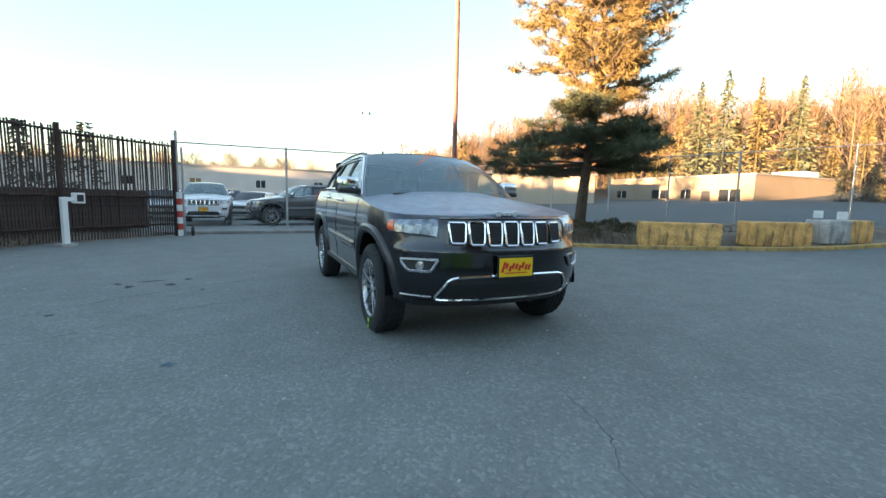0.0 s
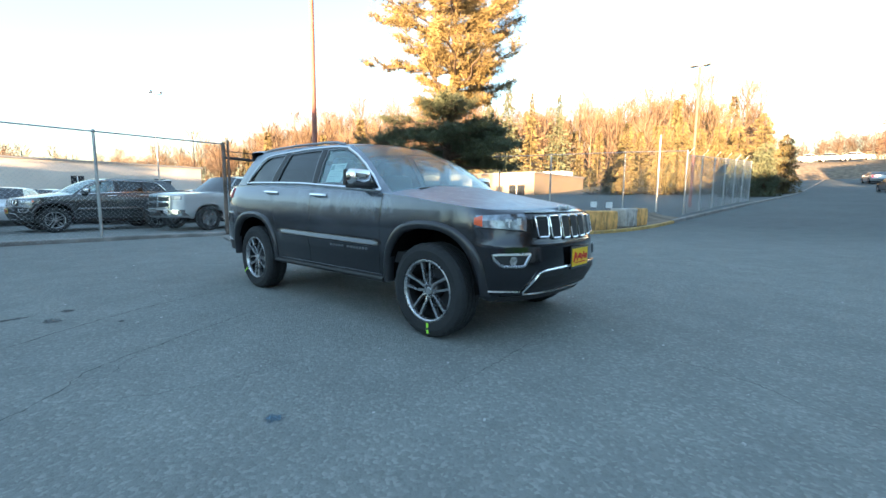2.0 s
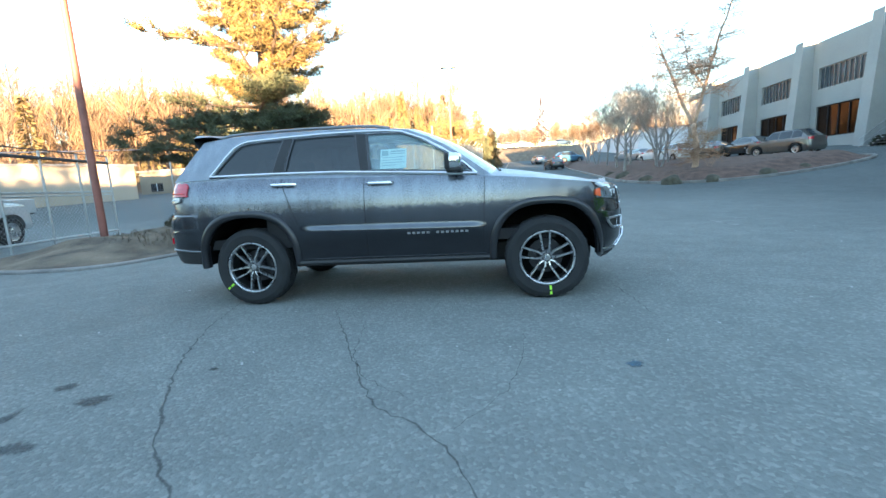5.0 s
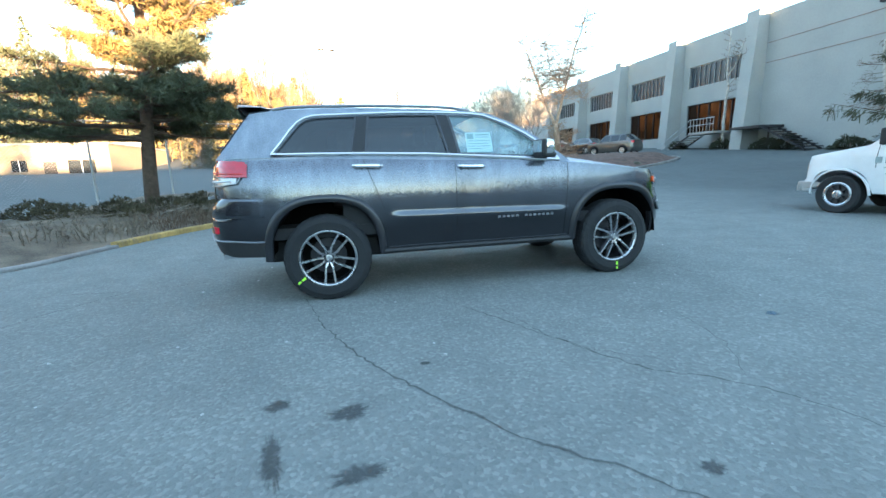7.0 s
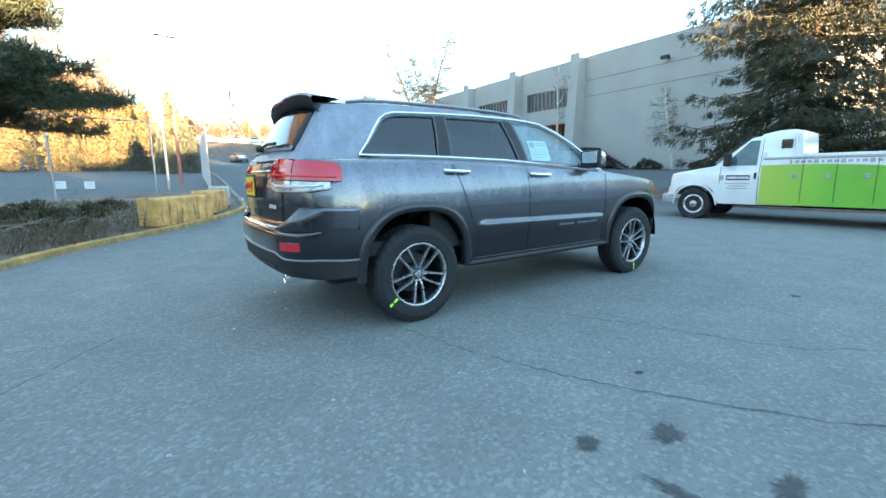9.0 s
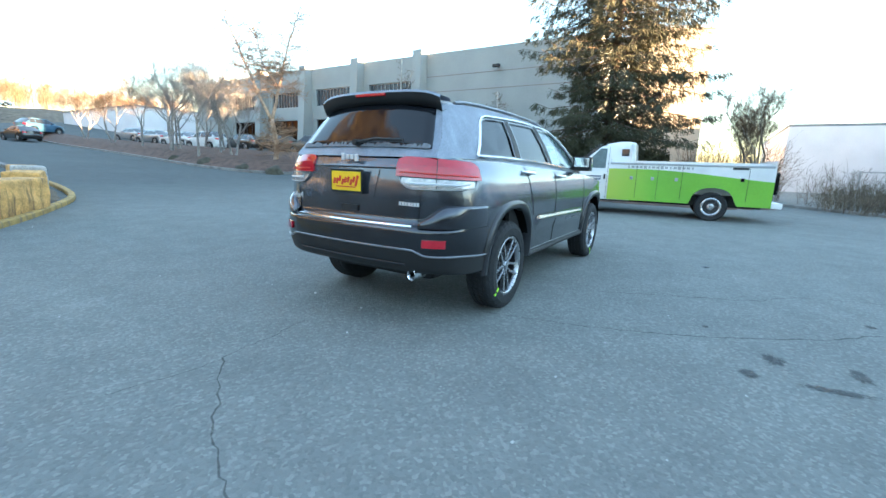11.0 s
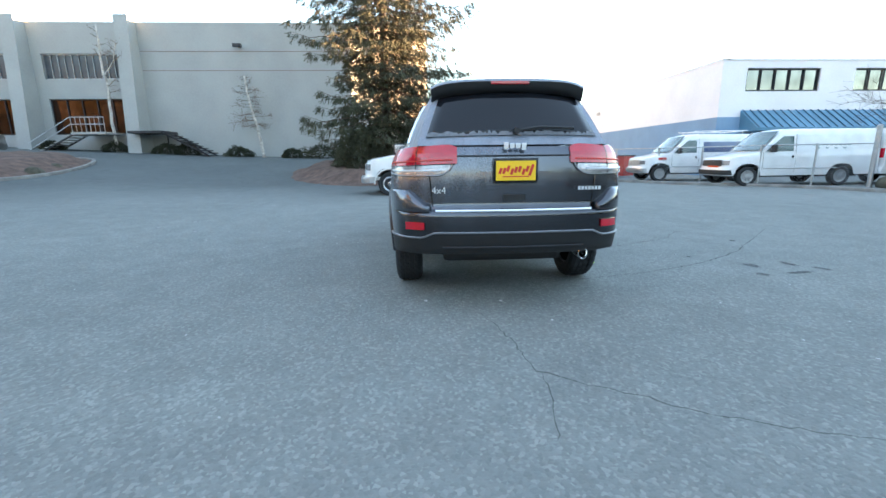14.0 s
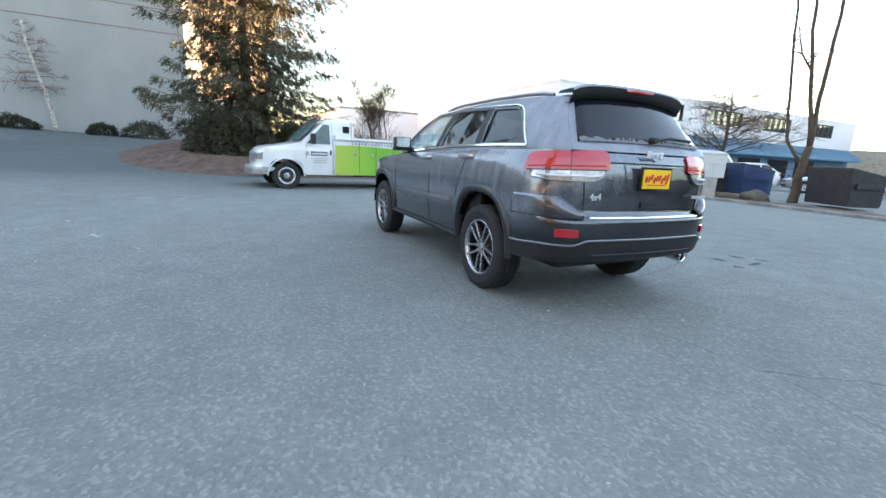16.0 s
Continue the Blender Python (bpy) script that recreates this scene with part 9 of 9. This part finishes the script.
for k, (x, y, ang, ln) in enumerate([(-5.3, 6.3, 0.5, 1.1), (-4.9, 6.9, 0.9, 0.9), (-5.6, 7.3, 0.2, 1.3), (-4.5, 6.2, 1.2, 0.8), (-6.0, 6.0, 2.4, 1.0), (-5.1, 5.4, 0.7, 0.7), (-6.6, 5.2, 0.3, 0.9)]):
    rb = random.Random(k + 300)
    pts = crooked(rb, (x, y, lie(x, y) + 0.36), (x + ln * math.cos(ang), y + ln * math.sin(ang), lie(x, y) + 0.42 + 0.05 * (k % 3)), 6, 0.05)
    br = part("branch", tubed(pts, 0.016, 6, 0.006), "grey_bark")
    tagged(br, "pale fallen branch lying in the island brush", "branch", "fallen branches on the island")
    part("twig", tubed([pts[3], pts[3] + Vector((rb.uniform(-0.2, 0.2), rb.uniform(-0.2, 0.2), 0.1))], 0.007, 5, 0.003), "grey_bark", br)
for k, (x, y, rx, h) in enumerate([(-5.6, 7.5, 0.8, 0.5), (-4.7, 7.1, 0.6, 0.42), (-6.6, 7.2, 0.8, 0.5), (-5.3, 8.5, 0.7, 0.5), (-4.3, 8.3, 0.5, 0.4), (-7.6, 6.6, 0.9, 0.45), (-4.0, 9.6, 0.5, 0.4), (-6.0, 6.2, 0.6, 0.36), (-8.6, 7.6, 0.9, 0.5)]):
    shrub(x, y, lie(x, y) + 0.24, rx, rx * 0.9, h, 340 + k, "low dry brown-green leafy brush on the island", "leaf_brush", 420, 0.05, "low_bush", "bush")
brush(-7.0, -6.9, 2.6, 0.8, 0.22, 86, "dry grass at the slat fence", "dry_grass", n=500)


# far woods on the rising ground to the north and west
def woods(name, spots, seed, mat, kindof, label, fine=1.0, taper=False):
    r = random.Random(seed)
    T = Tufts(seed)
    for x, y, z, h in spots:
        c = Vector((x, y, z))
        T.blade(c, Vector((0, 0, 1)), h * 0.9, h * 0.012)
        T.blade(c, Vector((0, 0, 1)), h * 0.9, h * 0.012)
        if kindof == "conifer":
            w = h * (r.uniform(0.14, 0.2) if fine < 1.9 else r.uniform(0.24, 0.31))
            w *= 1.75 if taper else 1.0
            for k in range(int(300 * fine * fine)):
                u = r.random() ** 0.85
                a = r.uniform(0, 6.283)
                tier = (0.8 + 0.2 * math.sin(u * 40)) if not taper else (0.62 + 0.38 * math.sin(u * 46 + 2.1 * math.sin(a + x))) * (0.85 + 0.15 * math.sin(3 * a + y))
                rad = w * (1 - u) * r.uniform(0.3, 1.0) * tier + (0.03 if taper else 0.1)
                p = c + Vector((rad * math.cos(a), rad * math.sin(a), h * (0.12 + 0.88 * u)))
                T.blade(p, Vector((math.cos(a), math.sin(a), r.uniform(-0.7, 0.1))).normalized(), h * 0.06 / fine ** 0.8 * ((1.25 - u) if taper else 1), h * 0.017 / fine)
        else:
            for k in range(190):
                u = r.random() ** 0.6
                a = r.uniform(0, 6.283)
                rad = h * 0.2 * math.sin(min(1, u * 1.1) * 2.6) * r.random() ** 0.5
                p = c + Vector((rad * math.cos(a) * 0.8, rad * math.sin(a) * 0.8, h * (0.25 + 0.7 * u)))
                T.blade(p, (Vector((math.cos(a) * 0.6, math.sin(a) * 0.6, 1)) + rand_dir(r) * 0.4).normalized(), h * r.uniform(0.07, 0.16), h * 0.0042)
    return tagged(T.mesh(name, mat), label, "woods", kind="stuff")


rw = random.Random(77)
# trees added out of view: they darken the car's reflections and give shade
south = [(-62 + 2.1 * k + rw.uniform(-1, 1), -36 + rw.uniform(-2.5, 2.5), -0.2, rw.uniform(8.5, 11.0)) for k in range(25)] + [(-44 + rw.uniform(-2, 2), -34 + 2.6 * k, -0.2, rw.uniform(6, 8)) for k in range(8)]
woods("unseen_conifers", south, 96, "spruce", "conifer", "unseen dark conifer hedge added behind the yard for dark reflections")


def hill_z(x, y):
    """Height of the wooded hill."""
    az = math.degrees(math.atan2(-x, y))
    d = math.hypot(x, y)
    return lie(0, min(y, 80)) * 0.5 + (16 * step(66, 150, d)) * (step(-8, 10, az) * (1 - 0.75 * step(42, 80, az)))


bm = bmesh.new()
rows = []
for i in range(41):
    az = radians(lerp(-14, 118, i / 40))
    rows.append([(-math.sin(az) * d, math.cos(az) * d, hill_z(-math.sin(az) * d, math.cos(az) * d) - (2.5 if d < 66 else 0.2)) for d in (64, 70, 78, 88, 100, 115, 135, 160, 200)])
grid(bm, rows)
tagged(part("ground_hill", bm, "dry_grass", smooth=True), "low hill of dry grass under the far woods", "hill", kind="structure")
con, bar = [], []
for k in range(1500):
    az = rw.uniform(-10, 116)
    d = rw.uniform(80, 150)
    if az < 2:
        continue
    x, y = -math.sin(radians(az)) * d, math.cos(radians(az)) * d
    near = 1 - step(48, 85, az)
    h = rw.uniform(9, 16) * lerp(0.5, 1.0, near)
    ((con if rw.random() < (0.42 if az < 45 else 0.2) else bar)).append((x, y, hill_z(x, y) - 0.3, h * (1.2 if rw.random() < 0.2 else 0.9)))
tall = [(-43.3, 64.4, 0.8, 20.3), (-40.4, 66.4, 0.8, 21.6), (-36.7, 68.7, 0.8, 19.9), (-32.4, 71.0, 0.8, 19.4), (-46.5, 64.0, 0.8, 17.0)]
for k, spot in enumerate(tall):
    woods("conifer_tree", [spot], 99 + 7 * k, "needles" if k in (2, 4) else "pine_low", "conifer", "tall lone conifer above the far woods in low sun", 1.8, True)
woods("lone_conifer", [(13.8, 105.0, 8.3, 12.6)], 100, "rust_needles", "conifer", "tall lone rust-brown conifer on the bank up the street", 1.85, True)
con = [(x, y, z, h * 0.78) for x, y, z, h in con]
woods("far_conifers", con, 91, "needles", "conifer", "sunlit conifers on the far hill", 1.5)
woods("far_bare_woods", bar, 92, "bare_wood", "bare", "sunlit bare woods glowing orange on the far hill")
# sun and shade on these trees put into the colour: needles lit, pine_low shaded
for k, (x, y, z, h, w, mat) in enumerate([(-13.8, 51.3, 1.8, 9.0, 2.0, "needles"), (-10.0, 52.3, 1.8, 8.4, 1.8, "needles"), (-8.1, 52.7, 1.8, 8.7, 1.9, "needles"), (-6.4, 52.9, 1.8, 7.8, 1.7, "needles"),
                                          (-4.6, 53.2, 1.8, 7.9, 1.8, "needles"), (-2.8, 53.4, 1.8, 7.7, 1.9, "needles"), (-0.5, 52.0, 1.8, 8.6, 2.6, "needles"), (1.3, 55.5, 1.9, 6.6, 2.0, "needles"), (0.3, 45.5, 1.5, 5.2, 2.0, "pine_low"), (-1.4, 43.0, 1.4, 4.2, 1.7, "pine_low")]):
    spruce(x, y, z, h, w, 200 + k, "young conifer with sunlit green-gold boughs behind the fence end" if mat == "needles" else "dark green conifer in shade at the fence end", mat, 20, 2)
hedge = [(-19 + 0.62 * k + rw.uniform(-0.4, 0.4), 53 + rw.uniform(-1.5, 1.5), 1.2, rw.uniform(2.8, 4.6)) for k in range(30)]
woods("yard_hedge", hedge, 101, "spruce", "conifer", "dark shaded evergreen hedge behind the fenced yard", 1.9)
row_con = [(rw.uniform(-20, -1), rw.uniform(58, 70), 1.8, rw.uniform(6.5, 9.0)) for _ in range(15)]
woods("fence_conifers", row_con, 98, "needles", "conifer", "sunlit young conifers beyond the fenced yard", 2.0)
far_line = [(-150 * math.sin(radians(a)), 150 * math.cos(radians(a)), 0.5, rw.uniform(7, 12)) for a in [rw.uniform(88, 150) for _ in range(170)]]
woods("west_woods", far_line, 94, "bare_wood", "bare", "low band of sunlit woods beyond the long building")
# ridge added under the far woods to keep low sun off the yard
bm = bmesh.new()
grid(bm, [[(x, -160 + 4 * math.sin(x * 0.07) + dy, z + (0.25 * math.sin(x * 0.11) if z > 3 else 0)) for x in range(10, 171, 5)] for dy, z in ((24, -0.6), (14, 4.6), (0, 8.3), (-14, 8.5), (-40, -0.6))])
tagged(part("ground_sun_ridge", bm, "dry_grass", smooth=True), "low brown ridge added beyond the shop lot to block low sun", "hill", kind="structure")
lot_line = [(20 + rw.uniform(0, 140), -163 + rw.uniform(-12, 14), 6.8, rw.uniform(2.6, 4.6)) for _ in range(130)]
woods("lot_end_woods", lot_line, 97, "bare_wood", "bare", "low brown woods beyond the shop lot")
bm = bmesh.new()
grid(bm, [[(x, y + 3 * math.sin(x * 0.09), z + 0.35 * math.sin(x * 0.31 + y) * (z > 5)) for x in range(-24, 81, 3)] for y, z in ((84, 2.0), (90, 5.2), (96, 7.2), (103, 8.6), (112, 9.4), (128, 10.5), (160, 12.0), (200, 6.0), (210, 0.0))])
tagged(part("ground_bank", bm, "dry_grass", smooth=True), "bank of dry grass in low sun at the street's end", "hill", kind="structure")
street_end = [(rw.uniform(-20, 62), rw.uniform(116, 146), 9.6, rw.uniform(4.0, 7.0) * (1.5 if rw.random() < 0.05 else 1)) for _ in range(420)]
woods("street_end_woods", street_end, 95, "bare_wood", "bare", "sunlit bare woods at the end of the street")


# ---- marks on the asphalt ----
def crack(line, width, seed, label="jagged dark crack in the asphalt", mat="tar"):
    """A ragged crack as a thin strip laid on the ground."""
    r = random.Random(seed)
    pts = []
    for (x0, y0), (x1, y1) in zip(line, line[1:]):
        n = max(2, int(math.hypot(x1 - x0, y1 - y0) / 0.05))
        pts += [Vector((lerp(x0, x1, k / n) + r.uniform(-0.014, 0.014), lerp(y0, y1, k / n) + r.uniform(-0.014, 0.014))) for k in range(n)]
    pts.append(Vector(line[-1]))
    bm = bmesh.new()
    rows = []
    for i, p in enumerate(pts):
        d = (pts[min(i + 1, len(pts) - 1)] - pts[max(i - 1, 0)]).normalized()
        n = Vector((-d.y, d.x)) * 0.45 * width * r.uniform(0.25, 1.0) * (0.3 + 0.7 * math.sin(math.pi * min(1, (i + 1) / len(pts) * 0.98)))
        z = lie(p.x, p.y) + 0.004
        rows.append([(p.x - n.x * 1.5, p.y - n.y * 1.5, z), (p.x, p.y, z), (p.x + n.x * 1.5, p.y + n.y * 1.5, z)])
    grid(bm, rows)
    fade = bm.verts.layers.float.new("fade")
    tops = {(round(q[1][0], 4), round(q[1][1], 4)) for q in rows}
    for v in bm.verts:
        v[fade] = 1.6 if (round(v.co.x, 4), round(v.co.y, 4)) in tops else 0.35
    return tagged(part("asphalt_crack", bm, mat), label, "crack", kind="structure")


def blot(x, y, rx, ry, rz, seed, mat, label, name="stain"):
    """A flat stain with a ragged edge."""
    bm = bmesh.new()
    ring = []
    for k in range(72):
        a = 2 * math.pi * k / 72
        q = 0.8 + 0.3 * noise.noise((math.cos(a) * 1.7 + seed, math.sin(a) * 1.7, seed)) + 0.25 * noise.noise((math.cos(a) * 7 + seed, math.sin(a) * 7, seed))
        u, v = rx * q * math.cos(a), ry * q * math.sin(a)
        px, py = x + u * math.cos(rz) - v * math.sin(rz), y + u * math.sin(rz) + v * math.cos(rz)
        ring.append((px, py))
    fade = bm.verts.layers.float.new("fade")
    loops = []
    for q, f in ((0.03, 1.3), (0.55, 1.25), (0.8, 0.8), (1.25, 0.0)):
        loop = []
        for px, py in ring:
            gx, gy_ = lerp(x, px, q), lerp(y, py, q)
            v = bm.verts.new((gx, gy_, lie(gx, gy_) + 0.0045))
            v[fade] = f
            loop.append(v)
        loops.append(loop)
    for lo, hi in zip(loops, loops[1:]):
        for k in range(72):
            bm.faces.new((lo[k], lo[(k + 1) % 72], hi[(k + 1) % 72], hi[k]))
    bm.faces.new(loops[0])
    return tagged(part(name, bm, mat), label, "stain", kind="structure")


crack([(-1.7, -0.83), (-1.5, -1.64), (-1.36, -2.04), (-1.18, -2.42), (-0.94, -2.83), (-0.63, -3.28), (-0.35, -3.55), (0.15, -4.1), (0.9, -4.9)], 0.022, 1)
crack([(1.1, -4.2), (0.89, -3.63), (0.75, -3.29), (0.57, -3.1), (0.33, -2.95), (0.15, -2.63), (-0.12, -2.05), (-0.56, -1.12)], 0.016, 3)
crack([(0.75, -3.12), (1.0, -2.77), (1.1, -2.39), (1.18, -1.8)], 0.008, 4)
crack([(-2.53, 0.26), (-3.03, 0.14), (-3.49, 0.07), (-3.67, -0.2), (-3.77, -0.35), (-3.92, -0.58), (-4.05, -0.85), (-4.15, -1.14), (-4.4, -1.8)], 0.014, 5)
crack([(-4.1, 0.15), (-3.74, 0.07), (-3.49, 0.06)], 0.010, 6)
crack([(3.0, -0.1), (3.42, -0.19), (3.61, -0.24), (3.82, -0.40), (4.1, -0.48), (4.6, -0.6)], 0.010, 7)
crack([(2.17, -0.17), (2.21, -1.16), (2.22, -1.7)], 0.010, 8)
crack([(-0.13, -1.55), (-0.01, -2.25), (0.16, -2.59), (0.54, -2.88)], 0.009, 9)
for k, (x, y, rx, ry, rz) in enumerate([(-1.69, -2.72, 0.09, 0.06, 0.2), (-1.34, -2.88, 0.13, 0.07, 0.1), (-1.31, -3.33, 0.15, 0.06, 0.1), (-1.66, -3.15, 0.05, 0.24, 0.2), (0.0, -3.66, 0.06, 0.05, 0), (-0.89, -2.47, 0.04, 0.03, 0), (-1.55, -3.5, 0.12, 0.05, 0.5)]):
    blot(x, y, rx, ry, rz, k * 3.7, "oil", "dark oil stain on the asphalt")
blot(1.77, -2.42, 0.07, 0.06, 0.3, 50, "blue_mark", "small blue chalk mark on the asphalt")
for k, (x, y, rx, ry, rz) in enumerate([(2.86, 5.11, 0.16, 0.06, 0.6), (1.69, 4.54, 0.22, 0.05, 0.5), (1.91, -5.01, 0.16, 0.04, 0.2), (2.15, -5.68, 0.12, 0.03, 0), (6.3, 5.05, 0.07, 0.3, 0.9), (5.65, 4.6, 0.07, 0.45, 0.1), (5.68, 4.0, 0.09, 0.25, 0.3), (2.14, 5.4, 0.2, 0.05, 0.7)]):
    blot(x, y, rx, ry, rz, 20 + k * 2.9, "line", "worn scrap of white road paint", "paint_mark")
rs = random.Random(9)
bm = bmesh.new()
for k in range(220):
    a, d = rs.uniform(0, 6.283), rs.uniform(1.5, 14)
    x, y = d * math.cos(a), d * math.sin(a)
    s = rs.uniform(0.005, 0.014)
    box(bm, (x, y, lie(x, y) + s * 0.3), (s * 1.6, s, s * 0.7), rs.uniform(0, 3))
tagged(part("loose_chips", bm, "chip"), "scattered pale chips and grit on the asphalt", "grit", kind="stuff")
